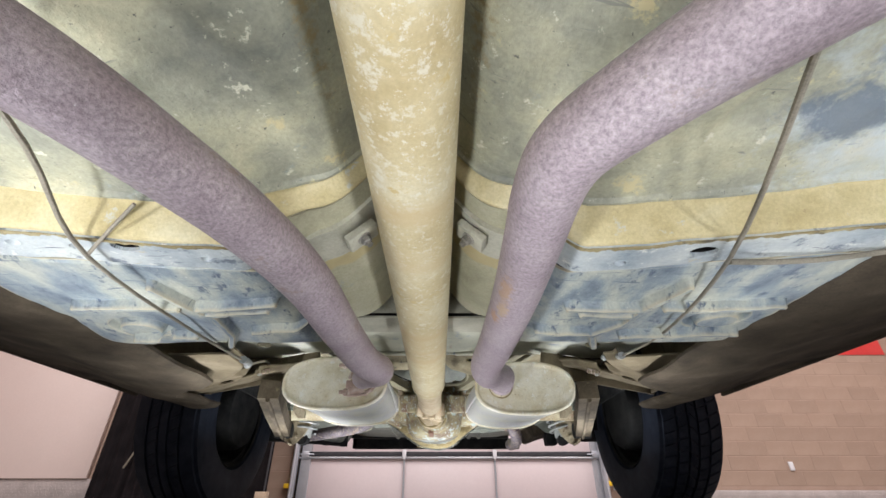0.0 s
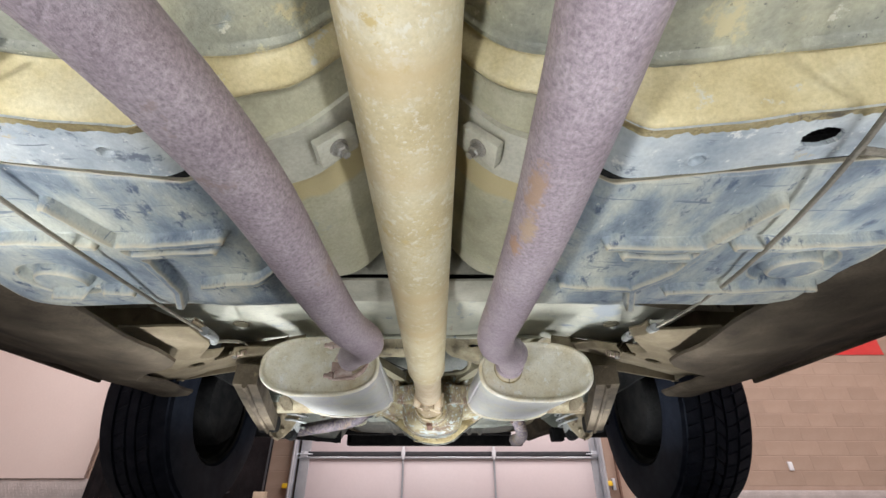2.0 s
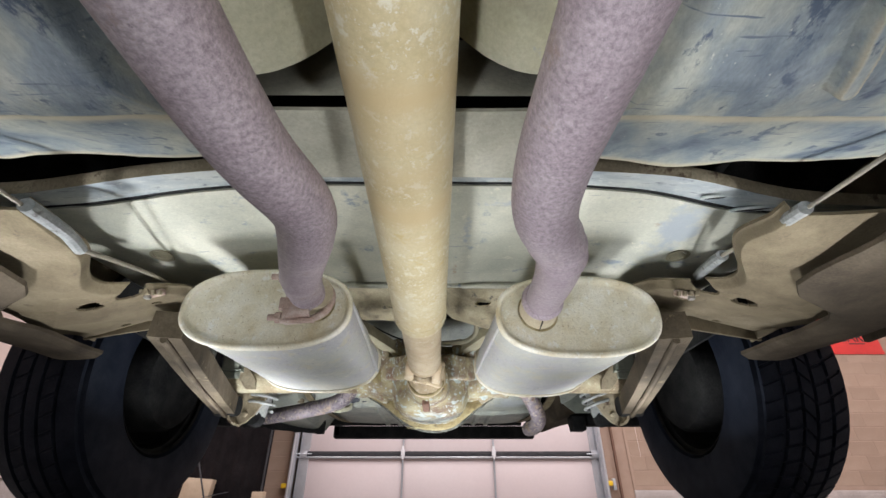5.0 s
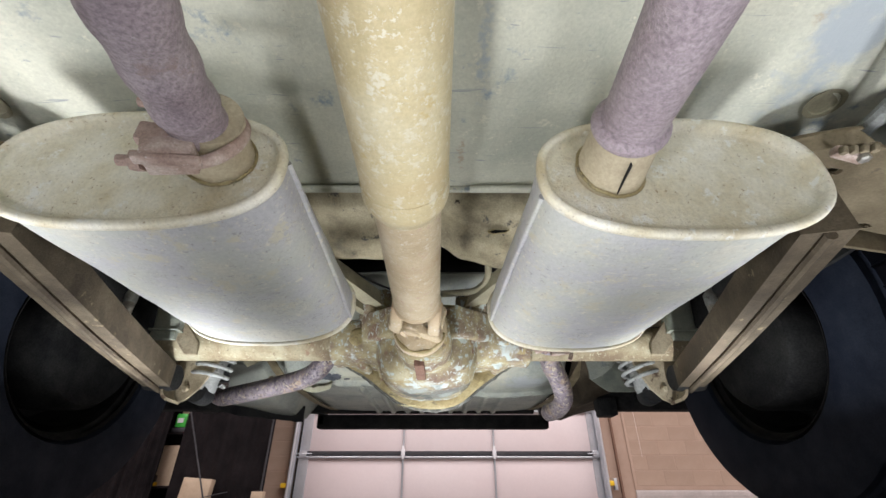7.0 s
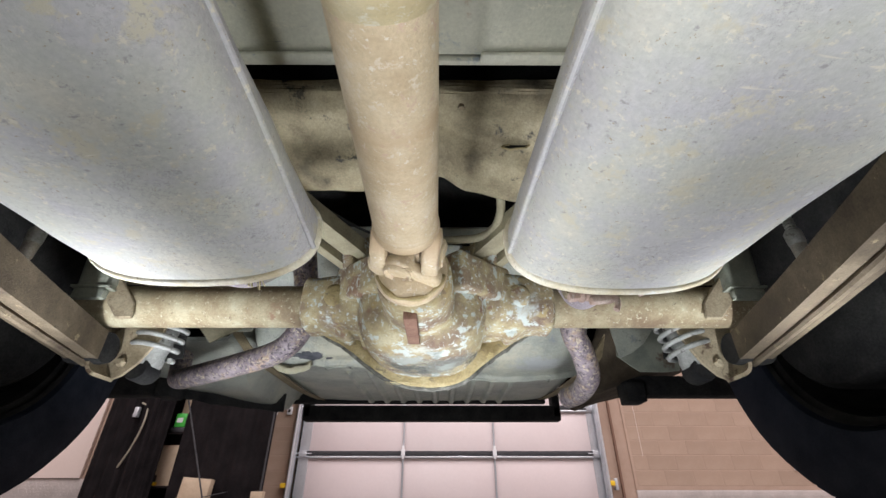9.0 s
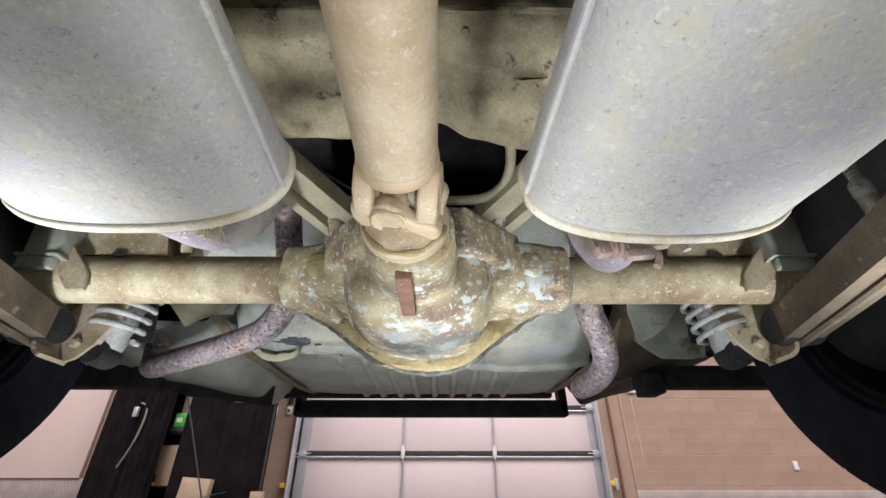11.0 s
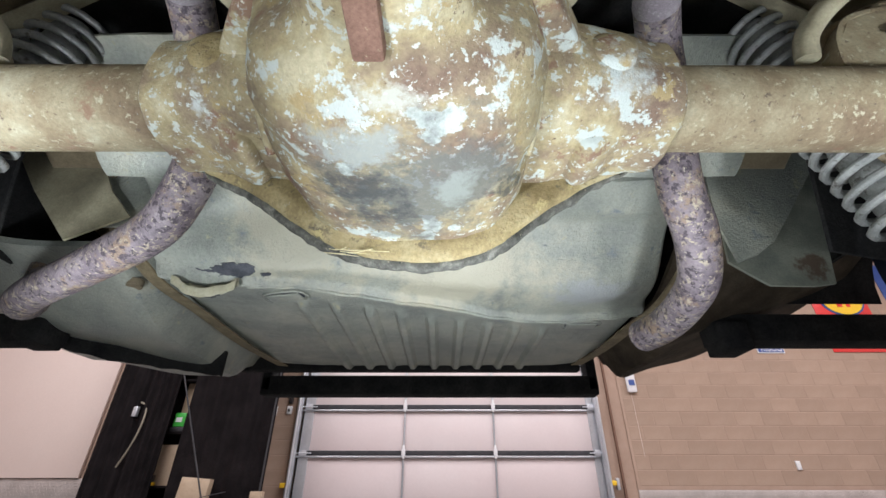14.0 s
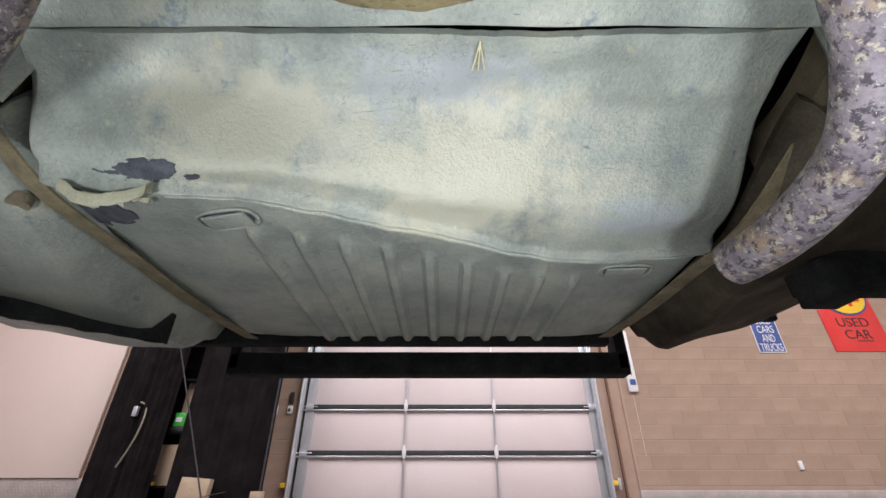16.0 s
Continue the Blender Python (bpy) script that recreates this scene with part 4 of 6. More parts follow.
part("exhaust_pipe", sweep([(-0.40, -0.10, 0.255), (-0.30, 0.03, 0.25), (-0.216, 0.142, 0.25), (-0.178, 0.223, 0.25), (-0.153, 0.296, 0.25), (-0.135, 0.399, 0.25), (-0.130, 0.55, 0.25), (-0.123, 0.68, 0.251), (-0.110, 0.76, 0.257), (-0.122, 0.815, 0.265), (-0.141, 0.869, 0.275), (-0.170, 0.953, 0.291), (-0.187, 1.03, 0.308), (-0.194, 1.075, 0.319)],
                                    wrinkled(0.83, 0.95), 28, 8), PIPE, car, "purple-grey scaled steel exhaust pipe")
part("exhaust_pipe", sweep([(0.34, -0.06, 0.25), (0.24, 0.035, 0.25), (0.155, 0.117, 0.25), (0.103, 0.176, 0.25), (0.080, 0.212, 0.25), (0.075, 0.255, 0.25), (0.077, 0.322, 0.25), (0.079, 0.45, 0.25), (0.076, 0.60, 0.25), (0.072, 0.70, 0.25), (0.079, 0.762, 0.252), (0.099, 0.812, 0.260), (0.116, 0.853, 0.267), (0.1285, 0.931, 0.280), (0.137, 1.01, 0.294), (0.142, 1.06, 0.303)],
                                    wrinkled(0.72, 0.83), 28, 8), PIPE_RUST, car, "purple-grey scaled steel exhaust pipe with rust patches")

# -- mufflers --


def oval(w, h, n=64, e=2.5):
    pts = []
    for k in range(n):
        a = 2 * math.pi * k / n
        c, s = math.cos(a), math.sin(a)
        pts.append((w / 2 * math.copysign(abs(c) ** (2 / e), c), h / 2 * math.copysign(abs(s) ** (2 / e), s)))
    return pts


def oval_loft(stations, cx0, cz0, cx1, cz1, y0, y1, w, h, caps=""):
    """stations: (y share, grow) pairs along the muffler."""
    n = 64
    V, F = [], []
    for t, g in stations:
        for px, pz in oval(w + 2 * g, h + 2 * g, n):
            q = lump((px, 0.34 * t, pz), 0.06, 0.0018) if 0.04 < t < 0.96 else 0.0
            V.append((cx0 + (cx1 - cx0) * t + px + q * px / w * 2, y0 + (y1 - y0) * t, cz0 + (cz1 - cz0) * t + pz + q * pz / h * 2))
    for i in range(len(stations) - 1):
        for k in range(n):
            F.append((i * n + k, i * n + (k + 1) % n, (i + 1) * n + (k + 1) % n, (i + 1) * n + k))
    if caps == "first":
        F.append(tuple(range(n - 1, -1, -1)))
    if caps == "last":
        F.append(tuple((len(stations) - 1) * n + k for k in range(n)))
    return V, F


def muffler(a, w, h, label):
    cx0, cz0, cx1, cz1, y0, y1 = a
    st = [(0.015, -0.004), (0.0275, -0.004), (0.0290, 0.0)] + [(t, 0.0) for t in ramp(0.05, 0.95, 40)] + [(0.976, 0.0), (0.980, -0.001)]
    body = part("muffler", oval_loft(st, *a[:4], y0, y1, w, h), GALV, car, label)
    # a rolled rim, then a plate that lies back inside it
    roll = ((0.0085, -0.0014), (0.0083, 0.0020), (0.0060, 0.0036), (0.0020, 0.0042), (-0.0010, 0.0034), (-0.0026, 0.0014), (-0.0028, -0.0010), (-0.0018, -0.0032), (0.0012, -0.0045), (0.0050, -0.0056), (0.0064, -0.0090), (0.0062, -0.0300), (0.0050, -0.0500))
    for t, way, nm in ((0.0, 1, "front_end_plate"), (1.0, -1, "rear_end_plate")):
        part(nm, oval_loft([(t + way * o / (y1 - y0), g) for o, g in roll], *a[:4], y0, y1, w, h, "last"), ENDCAP, body, "chalky cream muffler end plate with a rolled rim and rust specks", angle=60)
    return body


ML = (-0.268, 0.313, -0.267, 0.325, 1.10, 1.443)
MR = (0.205, 0.300, 0.196, 0.316, 1.094, 1.446)
mL = muffler(ML, 0.254, 0.124, "weathered galvanised oval muffler with a clamped inlet")
mR = muffler(MR, 0.240, 0.122, "weathered galvanised oval muffler with a pressed inlet")
# lock seams along the inner sides
part("lock_seam", sweep([(-0.1405, 1.112, 0.325), (-0.1403, 1.25, 0.318), (-0.1405, 1.434, 0.303)], 0.0030, 8, 6), GALV, mL)
part("lock_seam", sweep([(0.0858, 1.107, 0.284), (0.0800, 1.25, 0.290), (0.0770, 1.437, 0.300)], 0.0030, 8, 6), GALV, mR)
# pressed dimples and rust scabs on the right-hand one
random.seed(5)
for k in range(12):
    t, q = random.uniform(0.35, 0.90), random.uniform(-0.02, 0.075)
    zz = 0.300 + 0.016 * t - 0.061 * (1 - abs(q / 0.120) ** 2.5) ** 0.4
    part("spot_weld", lathe([(0.0042, 0.001), (0.0036, -0.0005), (0.0026, -0.0002), (0.001, -0.0004)], 14, pose(0.205 - 0.013 * t + q, 1.094 + 0.352 * t, zz, 0, 0, 0)), GALV, mR, angle=60)
# inlets
part("inlet_neck", sweep([(-0.182, 1.05, 0.317), (-0.192, 1.085, 0.320), (-0.197, 1.106, 0.322)], lambda t: 0.0255 + 0.004 * t, 28, 5), DUST, mL, "tan stained inlet neck")
part("inlet_neck", sweep([(0.140, 1.042, 0.300), (0.143, 1.075, 0.304), (0.145, 1.100, 0.306)], lambda t: 0.0255 + 0.004 * t, 28, 5), DUST, mR, "tan stained slotted inlet neck")
part("pipe_bead", sweep([(0.1390, 1.033, 0.2990), (0.1397, 1.040, 0.2998), (0.1403, 1.047, 0.3006)], lambda t: 0.024 + 0.005 * math.sin(math.pi * t), 28, 4), PIPE, mR)
# a thin black bar paints the dark of the neck's slit
part("neck_slot", box((0.142, 1.074, 0.2762), (0.0010, 0.040, 0.004), 0.0003, (6, 0, -6)), BLACK, mR)
for (x, y, z), own in (((-0.1965, 1.101, 0.322), mL), ((0.1448, 1.095, 0.3055), mR)):
    part("weld_bead", moved(sweep([(0.0300 * math.cos(a), 0.0300 * math.sin(a), 0.0006 * math.sin(9 * a)) for a in ramp(0, 2 * math.pi, 32)[:-1]], 0.0016, 8, 1, closed=True), pose(x, y, z, 90, 0, 8)), CAKED, own, "brown weld bead round the inlet")
# clamp on the left-hand inlet
cl = part("saddle_clamp", join(box((-0.205, 1.058, 0.284), (0.036, 0.026, 0.018), 0.003, (0, -12, 12)), box((-0.200, 1.050, 0.273), (0.046, 0.010, 0.005), 0.002, (0, -6, 12)), box((-0.213, 1.050, 0.297), (0.030, 0.010, 0.018), 0.002, (0, 0, 12))), RUST, car, "rusty saddle clamp round the exhaust pipe")
part("u_bolt", sweep([(-0.192 + 0.0315 * math.cos(a), 1.066 + 0.004 * math.sin(a), 0.312 + 0.0315 * math.sin(a)) for a in ramp(math.radians(-95), math.radians(175), 20)], 0.0052, 12, 2), RUST, cl, "rusty u-bolt of the clamp")
for dz, dx in ((-0.030, -0.008), (0.034, -0.030)):
    part("clamp_stud", join(sweep([(-0.243 + dx * 0.3, 1.060, 0.312 + dz), (-0.196, 1.064, 0.312 + dz)], 0.0045, 10, 2), lathe([(0.0085, -0.004), (0.0085, 0.004)], 6, pose(-0.228 + dx * 0.3, 1.061, 0.312 + dz, 0, 90, 0))), RUST, cl)

# -- transverse body member over the shaft --
def member_edge(x):
    """The height of the member's lower edge: arched over the shaft, lower on one side."""
    left = 0.458 + 0.028 * ease((x + 0.115) / 0.07)
    right = 0.486 - 0.028 * ease((x + 0.004) / 0.045) - 0.022 * ease((x - 0.03) / 0.09)
    return min(left, right) if x > -0.03 else left


def member_face(x, v):
    e = member_edge(x)
    rows = ((1.532, e + 0.010), (1.530, e), (1.522, e - 0.002), (1.500, e + 0.003), (1.474, e + 0.012), (1.458, e + 0.030), (1.444, 0.7 * e + 0.174), (1.425, 0.3 * e + 0.366), (1.407, 0.521), (1.403, 0.525), (1.402, 0.537), (1.423, 0.547))
    i = min(int(v), len(rows) - 2)
    t = v - i
    y, z = [p + (q - p) * t for p, q in zip(rows[i], rows[i + 1])]
    return x, y + lump((x, v, 3), 0.07, 0.003), z + lump((x, v, 5), 0.05, 0.0025)


part("body_crossmember", sheet(member_face, ramp(CX - 0.42, CX + 0.42, 140), ramp(0, 11, 44), 0.006), MEMBER, car, "tan dusty body crossmember arched over the shaft")
part("member_bolt", lathe([(0.009, 0.0), (0.009, -0.008), (0.005, -0.010), (0.005, -0.018)], 6, pose(0.027, 1.420, 0.526, 0, 0, 0)), BRACKET, car, angle=20)
ragged = [(0.016 * math.cos(a) * (1 + 0.10 * math.sin(3 * a)), 0.006 * math.sin(a) * (1 + 0.12 * math.sin(5 * a))) for a in ramp(0, 2 * math.pi, 24)[:-1]]
# a black shape painted on as the dark of a torn hole
part("torn_hole", prism(ragged, pose(0.101, 1.4525, 0.470, 70, -8, 0), 0.002), BLACK, car)
part("torn_edge", moved(sweep([(1.15 * x, 1.2 * z, 0.002) for x, z in ragged], 0.0014, 6, 1, closed=True), pose(0.101, 1.4525, 0.470, 70, -8, 0)), CAKED, car)
# breather hose and brake hose on the axle
part("breather_hose", sweep([(0.084, 1.520, 0.455), (0.090, 1.545, 0.452), (0.092, 1.575, 0.446), (0.084, 1.600, 0.436), (0.062, 1.616, 0.430), (0.030, 1.620, 0.428), (0.0, 1.616, 0.424)], 0.0068, 14, 6), ARM, car, "grey-brown rubber breather hose")
part("brake_line", sweep([(-0.30, 1.50, 0.47), (-0.2, 1.56, 0.46), (-0.10, 1.62, 0.435), (0.05, 1.64, 0.43)], 0.0022, 8, 6), BLACK, car)

# -- rear axle --
AY, AZ, AR = 1.7255, 0.354, 0.0362
axle = part("rear_axle", sweep([(x, AY, AZ) for x in (-0.62, -0.45, -0.22, -0.1, 0.06, 0.18, 0.38, 0.55)], AR, 40, 3), AXLE, car, "rusted rear axle tube with flaking pale paint")
DX = -0.022


def casting():
    """The differential's housing: the pinion's barrel opens into a broad bowl with a squared chin."""
    # along the car: place, middle, half width, top, bottom, squareness
    prof = [(1.500, -0.0330, 0.040, 0.345, 0.263, 2.0), (1.504, -0.0330, 0.0475, 0.352, 0.255, 2.0), (1.540, -0.0320, 0.0490, 0.354, 0.254, 2.1), (1.580, -0.0310, 0.0500, 0.356, 0.2545, 2.2), (1.596, -0.0310, 0.0520, 0.358, 0.257, 2.3),
            (1.602, -0.0305, 0.0620, 0.366, 0.258, 2.4), (1.606, -0.0300, 0.0760, 0.378, 0.254, 2.5), (1.612, -0.0300, 0.0860, 0.388, 0.2495, 2.6), (1.624, -0.0300, 0.0930, 0.398, 0.2445, 2.7), (1.645, -0.0295, 0.0975, 0.408, 0.2400, 2.8),
            (1.675, -0.0290, 0.0995, 0.414, 0.2385, 2.9), (1.715, -0.0280, 0.0995, 0.418, 0.2390, 2.9), (1.768, -0.0270, 0.0960, 0.418, 0.2430, 2.8)]
    V, F = [], []
    seg = 80
    n = 0
    for (y0, *a), (y1, *b) in zip(prof, prof[1:] + prof[-1:]):
        steps = 1 if y1 - y0 < 0.012 else 3
        for i in range(steps):
            t = i / steps
            y = y0 + (y1 - y0) * t
            cx, hw, zt, zb, e = [p + (q - p) * t for p, q in zip(a, b)]
            for k in range(seg):
                an = 2 * math.pi * k / seg
                c, w = math.cos(an), math.sin(an)
                px, pz = math.copysign(abs(c) ** (2 / e), c), math.copysign(abs(w) ** (2 / e), w)
                g = 1 + lump((px, pz, 14 * y), 0.45, 0.05) + lump((4 * px, 4 * pz, 60 * y), 0.6, 0.012)
                V.append((cx + hw * g * px, y, (zt + zb) / 2 + (zt - zb) / 2 * g * pz))
            n += 1
    for i in range(n - 1):
        for k in range(seg):
            F.append((i * seg + k, i * seg + (k + 1) % seg, (i + 1) * seg + (k + 1) % seg, (i + 1) * seg + k))
    F += [tuple(range(seg - 1, -1, -1)), tuple((n - 1) * seg + k for k in range(seg))]
    return V, F


def web(s):
    """The housing's squared shoulder that swallows the axle tube."""
    V, F = [], []
    st = [(0.045, 0.078, 0.062, 0.006), (0.085, 0.074, 0.060, 0.004), (0.110, 0.068, 0.054, 0.0), (0.140, 0.063, 0.049, 0.0), (0.170, 0.057, 0.046, 0.0), (0.190, 0.051, 0.045, 0.0), (0.196, 0.050, 0.047, 0.0), (0.206, 0.049, 0.047, 0.0), (0.211, 0.043, 0.042, 0.0), (0.212, 0.036, 0.036, 0.0)]
    seg = 48
    for x, hy, hz, dz in st:
        for k in range(seg):
            an = 2 * math.pi * k / seg
            c, w = math.cos(an), math.sin(an)
            e = 2.9
            py, pz = math.copysign(abs(c) ** (2 / e), c), math.copysign(abs(w) ** (2 / e), w)
            g = 1 + lump((12 * x, py, pz + s), 0.5, 0.05)
            V.append((DX + s * x, AY + hy * g * py, AZ + dz + hz * g * pz))
    for i in range(len(st) - 1):
        for k in range(seg):
            F.append((i * seg + k, i * seg + (k + 1) % seg, (i + 1) * seg + (k + 1) % seg, (i + 1) * seg + k))
    F += [tuple(range(seg - 1, -1, -1)), tuple((len(st) - 1) * seg + k for k in range(seg))]
    return V, F


part("differential_housing", join(casting(), web(-1), web(1)), DIFF, axle, "flaking cast differential housing, rust, pale paint and black oil", angle=50)
part("nose_rib", bevelled(box((-0.0365, 1.553, 0.2525), (0.0165, 0.096, 0.013), 0, (0, 0, 0)), 0.002), RIB_RUST, axle, "bare rust-brown rib under the nose")
for s in (-1, 1):
    # braces that slope from the nose's top down to the shoulders, and a filler boss on the shoulder
    a, b = Vector((-0.030 + s * 0.048, 1.580, 0.352)), Vector((-0.030 + s * 0.140, 1.700, 0.380))
    part("nose_brace", bevelled(sweep([a, (a + b) / 2 + Vector((0, -0.006, -0.006)), b], 0, 4, 3, flat=(0.034, 0.060)), 0.006, 2), DIFF, axle, "flaking cast brace beside the pinion nose", angle=50)
    part("shoulder_boss", lathe([(0.020, 0.004), (0.018, -0.003), (0.012, -0.005), (0.002, -0.006)], 20, pose(DX + s * 0.150, AY - 0.060, AZ - 0.004, -90, 0, 0)), CAKED if s < 0 else DIFF, axle, angle=60)
    # a cast ridge between the bowl and the shoulder
    part("bowl_ridge", sweep([(-0.030 + s * 0.088, 1.612, 0.372), (-0.030 + s * 0.097, 1.640, 0.335), (-0.030 + s * 0.096, 1.668, 0.292), (-0.030 + s * 0.090, 1.690, 0.268)], lambda t: 0.0042 - 0.0015 * t, 10, 6), DIFF, axle, angle=60)
COVER = [(-0.226, 0.004), (-0.205, -0.026), (-0.150, -0.056), (-0.098, -0.094), (-0.062, -0.115), (-0.018, -0.126), (0.030, -0.125), (0.068, -0.111), (0.102, -0.084), (0.155, -0.047), (0.205, -0.020), (0.218, 0.010), (0.15, 0.062), (0.09, 0.105), (-0.09, 0.105), (-0.15, 0.062)]


def smooth_loop(poly, n=6):
    P = [Vector((x, z, 0)) for x, z in poly]
    out = []
    m = len(P)
    for i in range(m):
        a, b, c, e = P[i - 1], P[i], P[(i + 1) % m], P[(i + 2) % m]
        for k in range(n):
            t = k / n
            p = 0.5 * ((2 * b) + (c - a) * t + (2 * a - 5 * b + 4 * c - e) * t * t + (3 * b - a - 3 * c + e) * t ** 3)
            out.append((p.x, p.y))
    return out


def cover_loft():
    loop = smooth_loop(COVER)
    n = len(loop)
    st = [(1.760, 0.84), (1.763, 0.97), (1.766, 1.0), (1.770, 1.008), (1.776, 1.0), (1.779, 0.93), (1.795, 0.80), (1.815, 0.66), (1.832, 0.45), (1.838, 0.25)]
    V, F = [], []
    for y, g in st:
        for x, z in loop:
            V.append((DX + x * g, y + lump((x, z, y), 0.03, 0.002), AZ + z * g + lump((x, z, y + 3), 0.02, 0.0015)))
    for i in range(len(st) - 1):
        for k in range(n):
            F.append((i * n + k, i * n + (k + 1) % n, (i + 1) * n + (k + 1) % n, (i + 1) * n + k))
    F += [tuple(range(n - 1, -1, -1)), tuple((len(st) - 1) * n + k for k in range(n))]
    return V, F


part("differential_cover", cover_loft(), CAKED, axle, "tan dust-caked rim of the differential cover", angle=60)
crust_loop = [(x, z) for x, z in smooth_loop(COVER, 10) if z < -0.012]
crust_loop.sort()
part("rim_crust", sweep([(DX + x, 1.7765 + lump((x, z, 5), 0.012, 0.002), AZ + z - 0.0005 + lump((x, z, 7), 0.008, 0.0022)) for x, z in crust_loop], lambda t: 0.0050 * ease(6 * t) * ease(6 - 6 * t) + 0.0008 + lump((9 * t, 1, 2), 0.25, 0.0016), 10, 3), CRUST_AND_SHADE, axle, "dark gritty crust along the rim's lower edge", angle=60)
# gussets from the cover's rim to the tubes
for s in (-1, 1):
    part("gusset", join(box((DX + s * 0.165, 1.735, AZ - 0.026), (0.09, 0.055, 0.035), 0.010, (0, -s * 30, 0), 3), box((DX + s * 0.100, 1.700, AZ + 0.062), (0.05, 0.07, 0.05), 0.014, (20, s * 20, 0), 3)), DIFF, axle)
random.seed(11)
straws = []
for k in range(9):
    x, y, z = random.uniform(-0.10, -0.045), 1.768 + random.uniform(-0.006, 0.004), 0.2335 + random.uniform(-0.002, 0.003)
    a = random.uniform(-0.5, 0.5)
    l = random.uniform(0.012, 0.035)
    straws.append(sweep([(x, y, z), (x + l * math.cos(a) * 0.5, y - 0.003, z - 0.003), (x + l * math.cos(a), y + l * math.sin(a) * 0.5, z - 0.001)], 0.00032, 5, 3))
tagged(part("straw_wisp", join(*straws), STRAW, axle), "dry straw caught on the cover's rim", kind="stuff")

# upper arms, channels that splay out from the housing
for s in (-1, 1):
    a, b = Vector((CX + s * 0.085, 1.665, 0.415)), Vector((CX + s * 0.335, 1.36, 0.505))
    up = part("upper_control_arm", join(sweep([a, (a + b) / 2, b], 0, 4, 4, flat=(0.034, 0.026)), sweep([a + Vector((s * 0.0295, 0.013, -0.004)), (a + b) / 2 + Vector((s * 0.0295, 0.013, -0.004)), b + Vector((s * 0.0295, 0.013, -0.004))], 0, 4, 4, flat=(0.016, 0.034))), ARM, axle, "grey-brown channel-section upper control arm")
    part("arm_ear", join(box((CX + s * 0.105, 1.672, 0.405), (0.030, 0.060, 0.060), 0.012, (25, 0, s * 35), 3), lathe([(0.022, -0.022), (0.024, -0.015), (0.024, 0.015), (0.022, 0.022)], 20, pose(CX + s * 0.095, 1.66, 0.425, 0, 90, s * 35))), DIFF, axle)
    # lower trailing arms
    p, q = Vector((CX + s * 0.420, 1.17, 0.312)), Vector((CX + s * 0.560, 1.74, 0.285))
    arm = part("lower_control_arm", join(sweep([p, (p + q) / 2 + Vector((0, 0, -0.004)), q], 0, 4, 6, flat=(0.052, 0.046)), sweep([p + Vector((0, 0, -0.026)), (p + q) / 2 + Vector((0, 0, -0.032)), q + Vector((0, 0, -0.026))], 0.006, 8, 6)), LOW_ARM, car, "dark brown dusty boxed lower control arm")
    part("bush", lathe([(0.026, -0.03), (0.028, -0.02), (0.028, 0.02), (0.026, 0.03)], 20, pose(*q, 0, 90, 0)), BLACK, arm)
    # trailing-arm bracket: a plate that wraps the tube's end and hangs below it to a blunt tip, with a turned flange
    plate = [(s * x, z) for x, z in ((0.450, 0.360), (0.465, 0.333), (0.470, 0.312), (0.494, 0.268), (0.515, 0.246), (0.532, 0.239), (0.546, 0.252), (0.555, 0.300), (0.575, 0.355), (0.580, 0.400), (0.500, 0.400))]
    front = [(s * x, z) for x, z in ((0.470, 0.318), (0.497, 0.318), (0.531, 0.357), (0.5535, 0.405), (0.540, 0.414), (0.518, 0.396), (0.492, 0.368), (0.474, 0.345))]
    edge = plate[5:10]
    part("axle_bracket", bevelled(prism(plate, pose(CX, 1.778, 0, 90, 0, 0), 0.006), 0.0015, 1), BRACKET, axle, "dusty bent-plate trailing arm bracket")
    part("bracket_cheek", bevelled(prism(front, pose(CX, 1.692, 0, 90, 0, 0), 0.007), 0.002, 1), BRACKET, axle)
    part("bracket_flange", sweep([(CX + x, 1.755, z) for x, z in edge], 0, 4, 3, flat=(0.050, 0.006)), BRACKET, axle)
    part("bracket_bolt", lathe([(0.008, 0.0), (0.008, 0.006), (0.005, 0.009)], 6, pose(CX + s * 0.520, 1.770, 0.268, 90, 0, 0)), BRACKET, axle, angle=20)
    # spring saddle over the tube: a curled strap with two slots
    arc = [(0.384, 0.382), (0.394, 0.418), (0.416, 0.450), (0.455, 0.466), (0.498, 0.471), (0.528, 0.458), (0.546, 0.450), (0.547, 0.424), (0.512, 0.386)]
    part("spring_saddle", join(bevelled(prism([(s * x, z) for x, z in arc], pose(CX, 1.706, 0, 90, 0, 0), 0.005), 0.0015, 1), sweep([(CX + s * x, 1.738, z) for x, z in arc[:-1]], 0, 4, 3, flat=(0.075, 0.005))), AXLE, axle, "dusty curled spring saddle on the axle tube")
    leaf = [(0.372, 0.386), (0.382, 0.408), (0.402, 0.432), (0.424, 0.447), (0.438, 0.443), (0.430, 0.418), (0.408, 0.396), (0.390, 0.384)]
    part("saddle_leaf", bevelled(prism([(s * x, z) for x, z in leaf], pose(CX, 1.696, 0, 90, 0, s * 4), 0.004), 0.0015, 1), BRACKET, axle, "grey-brown bent tab beside the saddle")
    # black slivers laid on the strap paint the dark of its slots
    for x, z, w, tilt in ((0.468, 0.4345, 0.030, 13), (0.453, 0.3835, 0.011, 0)):
        part("saddle_slot", prism([(w * math.cos(a), 0.0036 * math.sin(a) - 0.05 * w * math.cos(2 * a)) for a in ramp(0, 2 * math.pi, 20)[:-1]], pose(CX + s * x, 1.6995, z, 90, -s * tilt, 0), 0.003), BLACK, axle)
